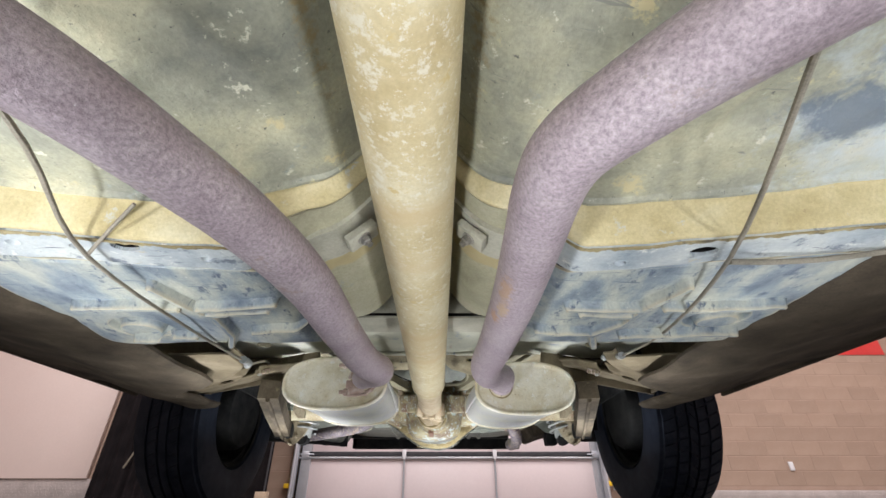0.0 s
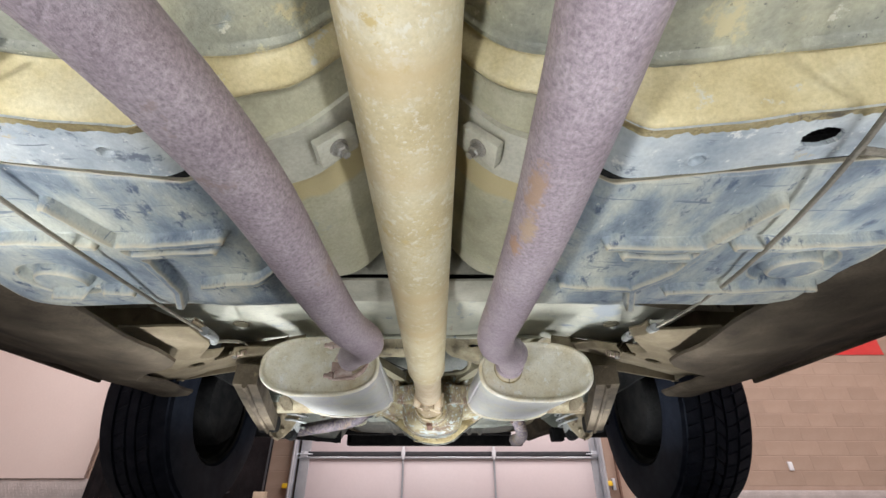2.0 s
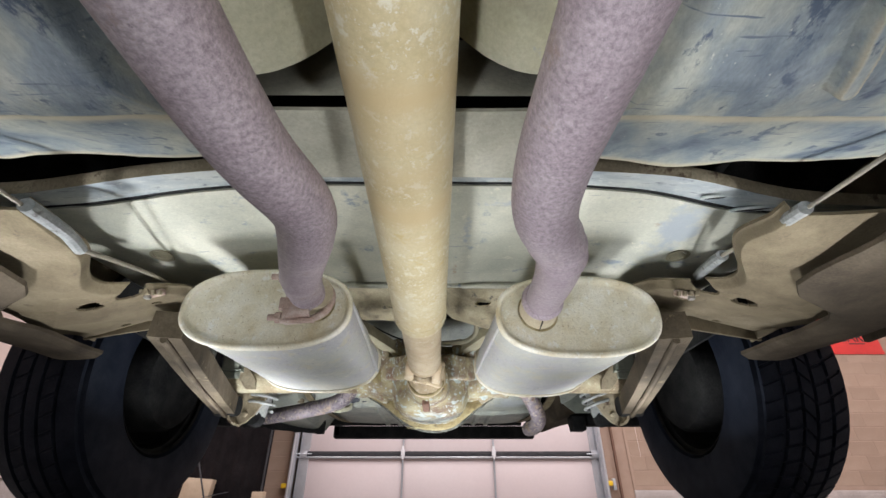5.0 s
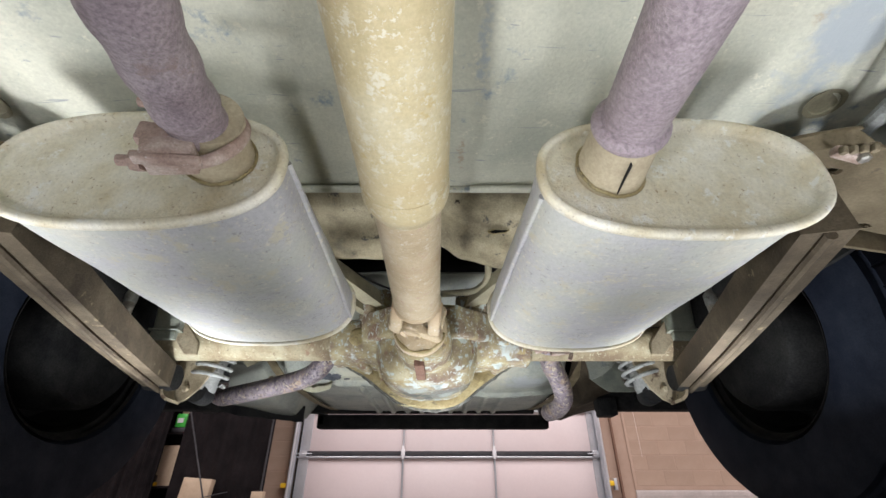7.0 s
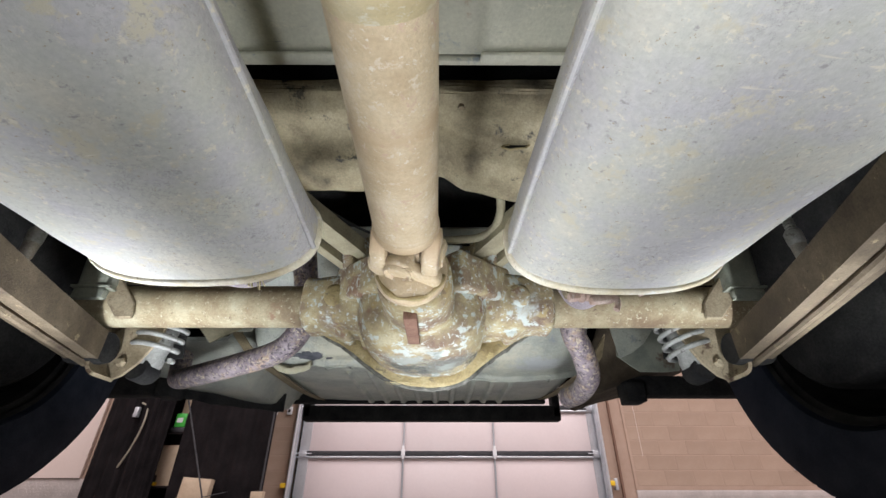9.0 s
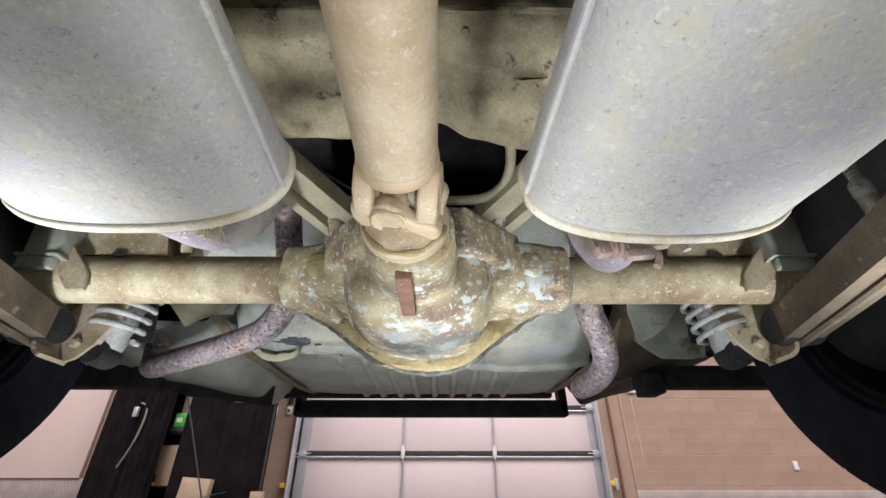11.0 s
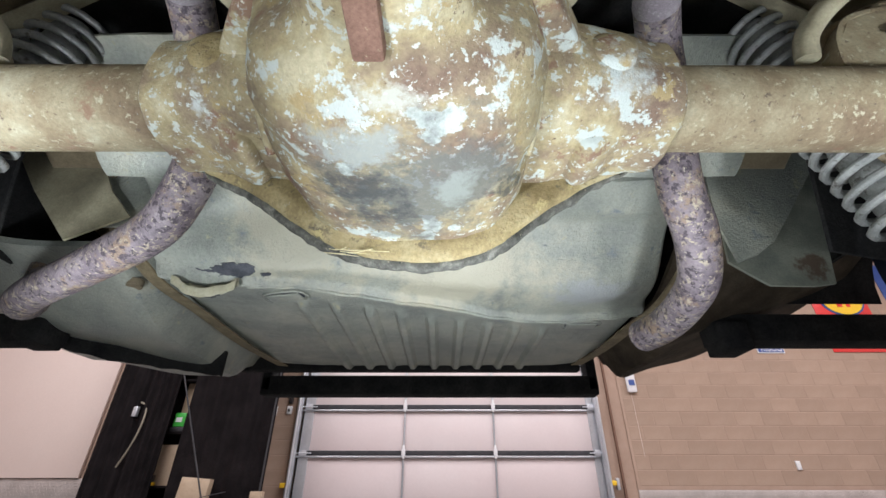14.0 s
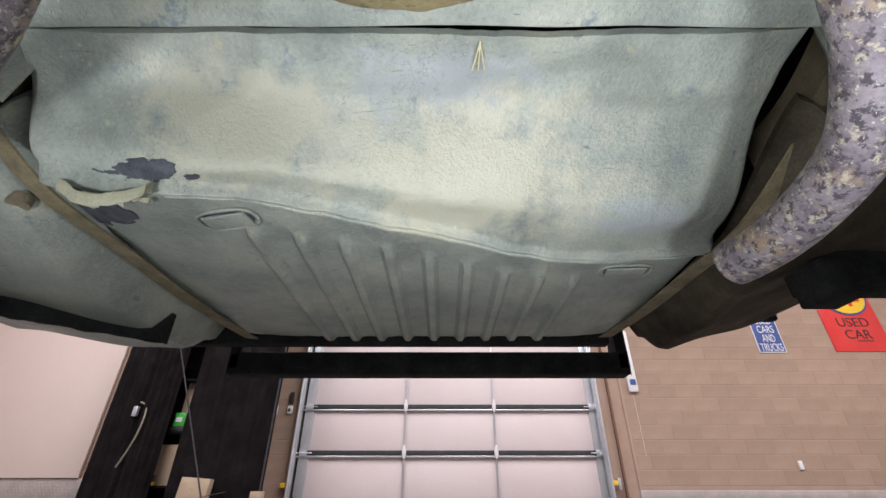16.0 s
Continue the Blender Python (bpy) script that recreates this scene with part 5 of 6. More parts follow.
    # grey bump pad with a ledge, out beside the bracket
    part("bump_pad", join(bevelled(box((CX + s * 0.545, 1.690, 0.405), (0.056, 0.05, 0.085), 0, (0, s * 6, 0)), 0.010, 3), box((CX + s * 0.543, 1.678, 0.366), (0.062, 0.030, 0.004), 0.001), box((CX + s * 0.543, 1.672, 0.354), (0.052, 0.012, 0.018), 0.002)), SHIELD, car, "grey rubber bump pad on its ledge")
    # coil-over damper behind the axle, leaning in at the top
    sx = CX + s * 0.495
    turns = 16

    def lean(z):
        return sx - s * 0.205 * (z - 0.285)
    pts = [(lean(z) + 0.036 * math.cos(a), 1.80 + 0.037 * math.sin(a), z + 0.008 * s * math.cos(a)) for a in ramp(0, 2 * math.pi * turns, turns * 16) for z in (0.288 + 0.295 * a / (2 * math.pi * turns),)]
    sp = part("coil_spring", sweep(pts, 0.0046, 10, 1), SPRING, car, "pale dusty coil spring behind the axle")
    part("damper_body", sweep([(lean(z), 1.80, z) for z in ramp(0.27, 0.58, 28)], lambda t: 0.024 + 0.0015 * math.sin(60 * t), 20, 1), SPRING, sp, "grey ribbed damper sleeve")
    part("damper_eye", lathe([(0.020, -0.022), (0.022, -0.016), (0.022, 0.016), (0.020, 0.022)], 20, pose(lean(0.26), 1.80, 0.262, 90, 0, 0)), BLACK, sp)
    part("spring_plate", sheet(lambda u, v: (sx - s * 0.10 + s * 0.12 * u, 1.745 + 0.03 * v, 0.60 - 0.14 * u + 0.02 * v + lump((u, v, 1), 0.5, 0.006)), ramp(0, 1, 10), ramp(0, 1, 4), 0.004), ARM, car)
    # handbrake cable loop over the tube
    part("cable_loop", sweep([(CX + s * 0.64, 1.66, 0.535), (CX + s * 0.525, 1.665, 0.520), (CX + s * 0.445, 1.67, 0.487), (CX + s * 0.388, 1.68, 0.447), (CX + s * 0.356, 1.692, 0.412), (CX + s * 0.352, 1.70, 0.388)], 0.0095, 14, 6), ARM, axle, "grey-brown cable hose over the axle tube")
    part("cable_loop", sweep([(CX + s * 0.64, 1.69, 0.515), (CX + s * 0.56, 1.70, 0.500), (CX + s * 0.47, 1.71, 0.480), (CX + s * 0.40, 1.72, 0.440), (CX + s * 0.375, 1.73, 0.40)], 0.0080, 14, 6), BRACKET, axle, "dusty hose beside the saddle")

for x, y, z, s in ((0.480, 1.51, 0.366, 1), (-0.566, 1.527, 0.377, -1)):
    hose = part("brake_hose", sweep([(x + 0.004 * s, y + 0.01, z + 0.012), (x + 0.006 * s, y + 0.012, z + 0.03), (x + 0.012 * s, y + 0.02, z + 0.055), (x + 0.02 * s, y + 0.04, z + 0.08)], lambda t: 0.0062 + 0.0008 * math.sin(150 * t), 12, 12), SPRING, car, "pale ribbed brake hose")
    part("hose_collar", lathe([(0.009, -0.010), (0.0105, -0.006), (0.0105, 0.010), (0.008, 0.014)], 18, pose(x + 0.003 * s, y + 0.01, z + 0.002, 0, 0, 0)), SPRING, hose)
    part("hose_fitting", lathe([(0.006, -0.034), (0.0085, -0.030), (0.0095, -0.010), (0.0085, -0.008)], 12, pose(x + 0.003 * s, y + 0.01, z + 0.002, 0, 0, 0)), STEEL, hose)
for s in (-1, 1):
    clip = part("cable_clip", box((CX + s * 0.425, 1.120, 0.345), (0.032, 0.012, 0.010), 0.003, (15, s * 12, s * 8)), RUST, car, "small rusty cable clip on the rail")
    for k in range(4):
        part("clip_tab", box((CX + s * (0.412 + 0.009 * k), 1.112 - 0.001 * k, 0.343), (0.005, 0.006, 0.008), 0.001, (15, s * 12, s * 8)), BRACKET, clip)
    part("clip_bolt", lathe([(0.0055, 0), (0.0055, -0.005), (0.003, -0.006)], 6, pose(CX + s * 0.432, 1.116, 0.340, 0, 0, 20)), STEEL, clip, angle=20)

# -- tail pipes over the axle, out behind the wheels --
REAR_R = [(0.226, 1.722, 0.512), (0.246, 1.765, 0.503), (0.256, 1.795, 0.455), (0.254, 1.818, 0.375), (0.263, 1.838, 0.340), (0.283, 1.866, 0.316), (0.306, 1.92, 0.287), (0.314, 1.98, 0.276), (0.312, 2.035, 0.271), (0.303, 2.085, 0.272)]
REAR_L = [(-0.262, 1.71, 0.512), (-0.271, 1.755, 0.500), (-0.270, 1.785, 0.455), (-0.262, 1.810, 0.385), (-0.279, 1.832, 0.345), (-0.325, 1.868, 0.318), (-0.430, 1.925, 0.306), (-0.54, 1.985, 0.30), (-0.60, 2.03, 0.303), (-0.635, 2.075, 0.325), (-0.65, 2.09, 0.40)]
OVER_R = [(0.196, 1.440, 0.335), (0.190, 1.475, 0.318), (0.187, 1.503, 0.304), (0.186, 1.530, 0.296), (0.188, 1.562, 0.312), (0.188, 1.590, 0.350), (0.194, 1.616, 0.398), (0.200, 1.642, 0.455), (0.208, 1.675, 0.492), (0.226, 1.722, 0.512)]
OVER_L = [(-0.345, 1.446, 0.345), (-0.322, 1.49, 0.336), (-0.292, 1.53, 0.333), (-0.272, 1.568, 0.342), (-0.254, 1.594, 0.374), (-0.248, 1.615, 0.418), (-0.248, 1.635, 0.458), (-0.253, 1.665, 0.492), (-0.262, 1.71, 0.512)]


def bent(seed):
    """The pipe's radius: a little uneven, crimped where it was bent."""
    return lambda t: 0.0236 + 0.0006 * math.sin(9 * t + seed) + 0.0005 * math.sin(31 * t + 2 * seed)


tails = []
for over, rear, seed in ((OVER_R, REAR_R, 1.0), (OVER_L, REAR_L, 2.5)):
    tail = part("tail_pipe", sweep(over, bent(seed), 32, 8), LILAC, car, "pale lilac-grey dusty tail pipe bent over the axle")
    part("pipe_end", sweep(rear, 0.0233, 28, 8), TAIL, tail, "mottled flaking rear length of the tail pipe")
    tails.append(tail)
tail_r, tail_l = tails
# a black disc on the closed pipe paints its dark inside
part("pipe_mouth", lathe([(0.0200, 0.0), (0.0200, 0.004)], 24, pose(0.303, 2.083, 0.272, -90, 0, 10)), BLACK, tail_r)


def slab(a, b, wide, thick, r=0.003):
    """A worn flat bar from a to b."""
    a, b = Vector(a), Vector(b)
    m = (b - a).to_track_quat("X", "Z").to_matrix().to_4x4()
    g = bevelled(box((0, 0, 0), ((b - a).length, thick, wide), 0), r, 2)
    g = ([(x, y + lump((9 * x, y, z), 0.2, 0.001), z + lump((9 * x, z, 3), 0.2, 0.0012)) for x, y, z in g[0]], g[1])
    return moved(g, Matrix.Translation((a + b) / 2) @ m)


# hanger clamps: two bars with turned ends bolted under each pipe
part("pipe_clamp", join(slab((0.150, 1.490, 0.270), (0.224, 1.494, 0.284), 0.015, 0.012), slab((0.174, 1.486, 0.262), (0.205, 1.488, 0.267), 0.010, 0.012)), RUST, tail_r, "rusty hanger clamp bars under the pipe")
part("clamp_band", sweep([(0.150, 1.490, 0.270), (0.148, 1.494, 0.290), (0.152, 1.500, 0.320), (0.146, 1.505, 0.350)], 0, 4, 5, flat=(0.012, 0.004)), BRACKET, tail_r)
part("hook_wire", join(sweep([(0.203, 1.487, 0.267), (0.207, 1.487, 0.264), (0.206, 1.487, 0.256), (0.203, 1.487, 0.251)], 0.0036, 10, 5), sweep([(0.222, 1.494, 0.286), (0.229, 1.493, 0.291), (0.236, 1.492, 0.287), (0.240, 1.492, 0.272)], 0.0042, 10, 5)), RUST, tail_r)
part("clamp_thread", lathe([(0.0105, 0.0), (0.0115, 0.003), (0.0100, 0.006), (0.0112, 0.009), (0.0100, 0.012), (0.0108, 0.015)], 18, pose(0.163, 1.489, 0.2725, 0, 79, 0)), RUST, tail_r)
part("pipe_clamp", join(slab((-0.305, 1.495, 0.309), (-0.222, 1.495, 0.3165), 0.012, 0.012), slab((-0.285, 1.490, 0.296), (-0.236, 1.490, 0.299), 0.011, 0.012)), RUST, tail_l, "rusty hanger clamp bars under the pipe")
random.seed(3)
wisps = []
for k in range(22):
    x = -0.262 + 0.040 * random.random()
    l = random.uniform(0.010, 0.030) + 0.25 * (x + 0.262)
    wisps.append(sweep([(x, 1.488, 0.318), (x + 0.006 + random.uniform(-0.004, 0.004), 1.484, 0.307), (x + 0.012 + random.uniform(-0.008, 0.008), 1.484 + random.uniform(-0.004, 0.003), 0.312 - l)], random.choice((0.0005, 0.0008, 0.0012)), 5, 3))
tagged(part("straw_wisp", join(*wisps), STRAW, tail_l), "dry straw caught on the clamp", kind="stuff")
for s, x0 in ((1, 0.485), (-1, 0.697)):
    beam = part("side_beam", box((s * (x0 + 0.30), 2.215, 0.325), (0.60, 0.05, 0.051), 0.004), BLACK, car, "black square steel beam under the tail")
    part("beam_bracket", box((s * (x0 + 0.026), 2.205, 0.306 if s > 0 else 0.318), (0.050, 0.060, 0.050), 0.004), BLACK, beam)

# -- trunk floor and fuel tank --
part("trunk_floor", sheet(lambda x, y: (x, y, 0.560 - 0.097 * ease((y - 1.80) / 0.15) + lump((x, y, 31), 0.1, 0.004)), ramp(CX - 0.45, CX + 0.46, 60), ramp(1.79, 1.945, 30)), TANK, car, "green-grey sealed trunk floor ahead of the tank")


def seam_y(x):
    return 2.062 + 0.145 * ease((x + 0.33) / 0.56)


def tank(x, y):
    ys = seam_y(x)
    t = (y - 1.95) / (ys - 1.95)
    u = abs(x + 0.036)
    z = 0.458 - 0.112 * (ease(t) * 0.6 + 0.4 * min(max(t, 0), 1) ** 2.2)
    z -= 0.016 * math.exp(-((t - 0.70) / 0.14) ** 2) - 0.008 * math.exp(-((t - 0.38) / 0.12) ** 2)
    if t > 1:
        z = 0.354 + 0.004 * ease((y - 2.3) / 0.3) + 0.05 * ease((y - 2.56) / 0.10)
        k = (x + 0.24) / 0.055
        d = abs(k - round(k)) * 0.055
        if -0.26 < x < 0.22 and y > ys + 0.05:
            z -= 0.0100 * ease(1.5 - d / 0.0085) * ease((y - ys - 0.05) / 0.04)
    z -= 0.008 * math.exp(-((y - ys + 0.006) / 0.005) ** 2)
    z += 0.016 * max(0, (u - 0.26) / 0.17) ** 2 + 0.12 * ease((u - 0.402) / 0.045)
    k = 1.0 - 0.75 * ease((y - ys) / 0.05)
    return x, y, z + k * lump((x, 2.2 * y, 41), 0.13, 0.008) + k * lump((x, 2 * y, 42), 0.05, 0.0025) + lump((x, y, 43), 0.015, 0.0012)


def tank_grid(x, v):
    ys = seam_y(x) - 0.006
    return tank(x, 1.95 + (ys - 1.95) * v if v < 1 else ys + (2.63 - ys) * (v - 1))


tk = part("fuel_tank", sheet(tank_grid, ramp(-0.478, 0.405, 240), ramp(0, 0.90, 46) + ramp(0.91, 1.09, 36) + ramp(1.10, 2, 80), 0.01), TANK, car, "green-grey ribbed steel fuel tank with a rolled seam")
for x, y, a in ((-0.262, 2.122, -12), (0.272, 2.262, -4)):
    z = tank(x, y)[2] - 0.001
    loop = [(0.038 * math.copysign(abs(math.cos(t)) ** 0.6, math.cos(t)), 0.019 * math.copysign(abs(math.sin(t)) ** 0.7, math.sin(t)), 0) for t in ramp(0, 2 * math.pi, 32)[:-1]]
    part("tank_boss", moved(sweep(loop, 0.0024, 8, 1, closed=True), pose(x, y, z, 0, 0, a)), TANK, tk, angle=60)
    # a flat dark disc paints the shade round the plug
    part("boss_recess", moved(prism([(0.86 * p, 0.80 * q) for p, q, _ in loop], pose(0, 0, 0), 0.002), pose(x, y, z - 0.0006, 0, 0, a)), BARE, tk)
    part("boss_plug", moved(box((0, 0, 0), (0.058, 0.026, 0.004), 0.0018, (0, 0, 0), 3), pose(x, y, z - 0.002, 0, 0, a)), TANK, tk)
for pts in ([(-0.50, 1.98, 0.43), (-0.46, 2.07, 0.365), (-0.442, 2.20, 0.355), (-0.435, 2.40, 0.355), (-0.43, 2.62, 0.372)], [(0.43, 2.06, 0.43), (0.395, 2.16, 0.365), (0.375, 2.27, 0.355), (0.365, 2.42, 0.355), (0.36, 2.61, 0.372)]):
    part("tank_strap", sweep(pts, 0, 4, 6, flat=(0.028, 0.003)), STRAP, tk, "brown steel tank strap")
part("strap_bolt", lathe([(0.012, 0), (0.012, 0.012), (0.006, 0.014), (0.006, 0.022)], 16, pose(-0.508, 2.104, 0.362, 0, 0, 0)), BRACKET, tk, "dusty strap bolt beside the tank")
# the rolled seam's folded edge, and a dark line behind it painted as its shade
lip_x = ramp(-0.30, 0.36, 60)
part("seam_edge", sweep([(x, seam_y(x) - 0.004 + lump((x, 0, 3), 0.03, 0.0012), tank(x, seam_y(x) - 0.004)[2] - 0.0008 + lump((x, 1, 3), 0.02, 0.0012)) for x in lip_x], lambda t: 0.0008 + 0.0030 * math.sin(math.pi * min(max(t, 0.02), 0.98)) ** 0.4, 10, 2), TANK, tk, angle=60)
part("seam_crease", sweep([(x, seam_y(x) + 0.003 + lump((x, 0, 5), 0.03, 0.0015), tank(x, seam_y(x) + 0.003)[2] - 0.0004) for x in lip_x], lambda t: 0.0006 + 0.0030 * (1 - t) ** 1.5 * ease(8 * t) + 0.0008 * max(0.0, math.sin(55 * t)), 8, 2), CRUST_AND_SHADE, tk, "dark line painted as shade along the seam")
# peeling coating by the tank's corner
random.seed(8)
part("peeling_flap", sheet(lambda u, v: (-0.415 + 0.105 * u, 2.050 + (0.050 - 0.016 * u) * v * (0.75 + 0.5 * noise.noise(Vector((9 * u, 2, 0)))) - 0.010 * u + lump((u * 5, v, 2), 0.6, 0.003), tank(-0.415 + 0.105 * u, 2.052 + 0.036 * v)[2] - 0.006 - 0.014 * math.sin(3.1 * u) * (1 - v) - 0.004 * math.sin(14 * v) + lump((u * 4, v * 8, 0), 0.8, 0.004)), ramp(0, 1, 36), ramp(0, 1, 16), 0.002), TUNNEL, tk, "curled flap of peeling underseal")
for px, py, w, h, sd in ((-0.412, 2.118, 0.115, 0.075, 5.0), (-0.325, 2.040, 0.120, 0.026, 9.0), (-0.268, 2.046, 0.020, 0.010, 3.0)):
    part("bare_patch", sheet(lambda u, v: (px + w * (u - 0.5), py + h * (v - 0.5), tank(px + w * (u - 0.5), py + h * (v - 0.5))[2] - 0.0022), ramp(0, 1, 72), ramp(0, 1, 72), 0.001, keep=lambda u, v: 0.34 + 0.22 * noise.noise(Vector((u * 2.2, v * 2.2, sd))) + 0.12 * noise.noise(Vector((u * 7, v * 7, sd))) + 0.05 * noise.noise(Vector((u * 20, v * 20, sd))) - math.hypot(u - 0.5, v - 0.5) > 0), BARE, tk, "dark patch where the coating has flaked off")
part("straw_wisp", join(*[sweep([(0.036, 1.955, tank(0.036, 1.955)[2] - 0.002), (0.036 + q, 1.968, tank(0.036, 1.968)[2] - 0.006), (0.036 + 2.2 * q, 1.985, tank(0.036, 1.985)[2] - 0.003)], 0.0008, 5, 3) for q in (-0.003, 0.0, 0.003)]), STRAW, tk, "wisp of dry straw stuck to the tank")


def drop_pan(s, z0, x1, rise):
    def fn(v, y):
        x = 0.435 + (x1 - 0.435) * v
        e = ease((0.12 - v) / 0.12) + ease((2.22 - y) / 0.2) + 0.8 * ease((y - 2.52) / 0.1)
        return CX + s * x, y, z0 + 0.07 * e + rise * v + 0.03 * v * v + lump((x, y, s), 0.12, 0.010)
    return sheet(fn, ramp(0, 1, 30), ramp(2.02, 2.62, 40), 0.01)


# a black strip added and placed to fit the outline in the camera's view
def pan_flange(x, v):
    t = (x + 0.74) / 0.25
    return x, 2.25 + 0.17 * t + 0.01 * v, 0.300 - 0.004 * t + 0.010 * ease((-0.66 - x) / 0.08) + 0.004 * noise.noise(Vector((x * 40, 3, 0))) + 0.002 * noise.noise(Vector((x * 150, 3, 0)))


part("pan_flange", sheet(pan_flange, ramp(-0.74, -0.49, 80), ramp(0, 1, 2), 0.055), BLACK, car, "ragged black strip along the drop pan's lower outline")
part("quarter_drop_pan", drop_pan(-1, 0.312, 0.84, 0.02), TANK, car, "grey-green drop pan beside the tank")
# the right pan takes the sills' colour, darker than the left
part("quarter_drop_pan", drop_pan(1, 0.306, 0.80, 0.08), SILL, car, "dark brown drop pan beside the tank")
for s in (-1, 1):
    part("quarter_panel", join(box((CX + s * 0.845, 2.36, 0.59 + s * 0.03), (0.012, 0.62, 0.30), 0.004), box((CX + s * 0.60, 1.90, 0.44), (0.20, 0.006, 0.26), 0.002, (12, 0, s * 14))), BLACK, car)
for y, poly, mat, words in ((1.97, [(0.39, 0.40), (0.41, 0.58), (0.614, 0.58), (0.564, 0.494), (0.495, 0.409), (0.459, 0.367), (0.429, 0.346), (0.398, 0.334)], TANK, "grey-green splash shield behind the spring"),
                            (1.99, [(0.40, 0.345), (0.44, 0.60), (0.63, 0.60), (0.562, 0.416), (0.535, 0.312), (0.506, 0.308), (0.446, 0.309), (0.429, 0.321)], SHIELD, "rust-stained grey-green inner shield"),
                            (1.97, [(-0.713, 0.59), (-0.572, 0.59), (-0.489, 0.454), (-0.446, 0.408), (-0.523, 0.368), (-0.604, 0.454)], ARM, "olive-brown splash shield behind the spring"),
                            (1.985, [(-0.60, 0.60), (-0.45, 0.60), (-0.43, 0.466), (-0.44, 0.40), (-0.50, 0.40), (-0.53, 0.466)], TANK, "grey-green inner shield")):
    part("splash_shield", prism(poly, pose(0, y, 0, 90, 0, 0), 0.004), mat, car, words)
part("rear_valance", join(box((CX, 2.655, 0.56), (1.66, 0.02, 0.27), 0.006), box((CX - 0.115, 2.64, 0.401), (1.05, 0.03, 0.08), 0.004)), BLACK, car)
hitch = part("hitch_bar", join(box((CX, 2.735, 0.342), (0.965, 0.05, 0.054), 0.006), box((CX - 0.468, 2.735, 0.385), (0.030, 0.05, 0.12), 0.005), box((CX + 0.468, 2.735, 0.385), (0.030, 0.05, 0.12), 0.005)), BLACK, car, "black square bar slung below the bumper")
for s in (-1, 1):
    part("bar_brace", box((CX + s * 0.468, 2.69, 0.44), (0.03, 0.10, 0.02), 0.003), BLACK, hitch)

# -- wheels --


def tyre_geo(blocks):
    """A tyre round the x axis: rounded shoulders, grooves round it, and cross cuts on the ribs."""
    R = 0.334
    cols = []
    ribs = [(-0.088, -0.052), (-0.046, -0.017), (-0.012, 0.012), (0.017, 0.046), (0.052, 0.088)]
    cols += [(-0.070, 0.19, 0), (-0.095, 0.20, 0), (-0.1025, 0.245, 0), (-0.1025, 0.285, 0), (-0.098, 0.315, 0)]
    for i, (a, b) in enumerate(ribs):
        drop = lambda x: 0.010 * (abs(x) / 0.09) ** 3
        cols += [(a, R - drop(a) - 0.007, 0), (a + 0.0015, R - drop(a), 1), (b - 0.0015, R - drop(b), 1), (b, R - drop(b) - 0.007, 0)]
    cols += [(0.098, 0.315, 0), (0.1025, 0.285, 0), (0.1025, 0.245, 0), (0.095, 0.20, 0), (0.070, 0.19, 0)]
    angs = []
    P = 56
    for k in range(P):
        a = 2 * math.pi * k / P
        w = 2 * math.pi / P
        angs += [(a, 0), (a + 0.80 * w, 0), (a + 0.84 * w, 1), (a + 0.96 * w, 1)]
    V, F = [], []
    n = len(cols)
    for a, cut in angs:
        for i, (x, r, top) in enumerate(cols):
            da = 0.0
            if top:
                da = 0.05 * math.sin(x * 60) if blocks else 0.03 * math.sin(x * 130)
            if cut and top and (blocks or (i // 4) % 2 == 0):
                r -= 0.006 if blocks else 0.003
            V.append((x, r * math.cos(a + da), r * math.sin(a + da)))
    m = len(angs)
    for j in range(m):
        q = (j + 1) % m
        for i in range(n):
            F.append((j * n + i, j * n + (i + 1) % n, q * n + (i + 1) % n, q * n + i))
    return V, F


def wheel(x, s, blocks, label):
    m = Matrix.Translation((x, 1.735, FLOOR + 0.334))
    w = part("wheel", moved(lathe([(0.185, -0.085), (0.192, -0.09), (0.192, -0.075), (0.178, -0.07), (0.170, 0.0), (0.165, 0.05), (0.12, 0.06), (0.06, 0.05), (0.055, 0.02), (0.10, 0.03), (0.150, 0.03), (0.160, 0.0), (0.165, -0.06)], 48, pose(0, 0, 0, 0, 90 * s, 0), False), m), DARK_STEEL, car, "dark steel wheel with a brake drum")
    part("tyre", moved(tyre_geo(blocks), m), RUBBER, w, label)
    part("brake_drum", moved(lathe([(0.05, -0.11), (0.125, -0.105), (0.135, -0.09), (0.135, 0.0), (0.11, 0.02)], 40, pose(0, 0, 0, 0, 90 * s, 0)), m), BLACK, w)


wheel(0.772, 1, True, "worn black tyre with a blocky tread")
wheel(-0.855, -1, False, "worn black tyre with a ribbed tread")

# ---- the hall behind the car ----


def hbox(x0, x1, y0, y1, z0, z1, bevel=0.0):
    a, b = hall(x0, y0, z0), hall(x1, y1, z1)
    return box(tuple((a + b) / 2), (abs(b.x - a.x), abs(b.y - a.y), abs(b.z - a.z)), bevel)


DW = 6.6  # the door wall's distance
FZ = (FLOOR - HALL_Z) / HALL
wall = solid("wall_north", join(hbox(-9, -2.06, DW, DW + 0.2, FZ, 4.6), hbox(2.26, 9, DW, DW + 0.2, FZ, 4.6), hbox(2.62, 8.9, DW - 0.0185, DW - 0.0005, 0.115, 4.5), hbox(-2.49, -2.10, DW - 0.0185, DW - 0.0005, FZ, 3.2), hbox(-2.06, 2.26, DW, DW + 0.2, 3.1, 4.6)), MORTAR, "buff concrete block wall with a wide garage door", "wall", kind="structure")
solid("wall_south", hbox(-9, 9, -4.2, -4.0, FZ, 4.6), WHITE, "plain pale wall", "wall", kind="structure")
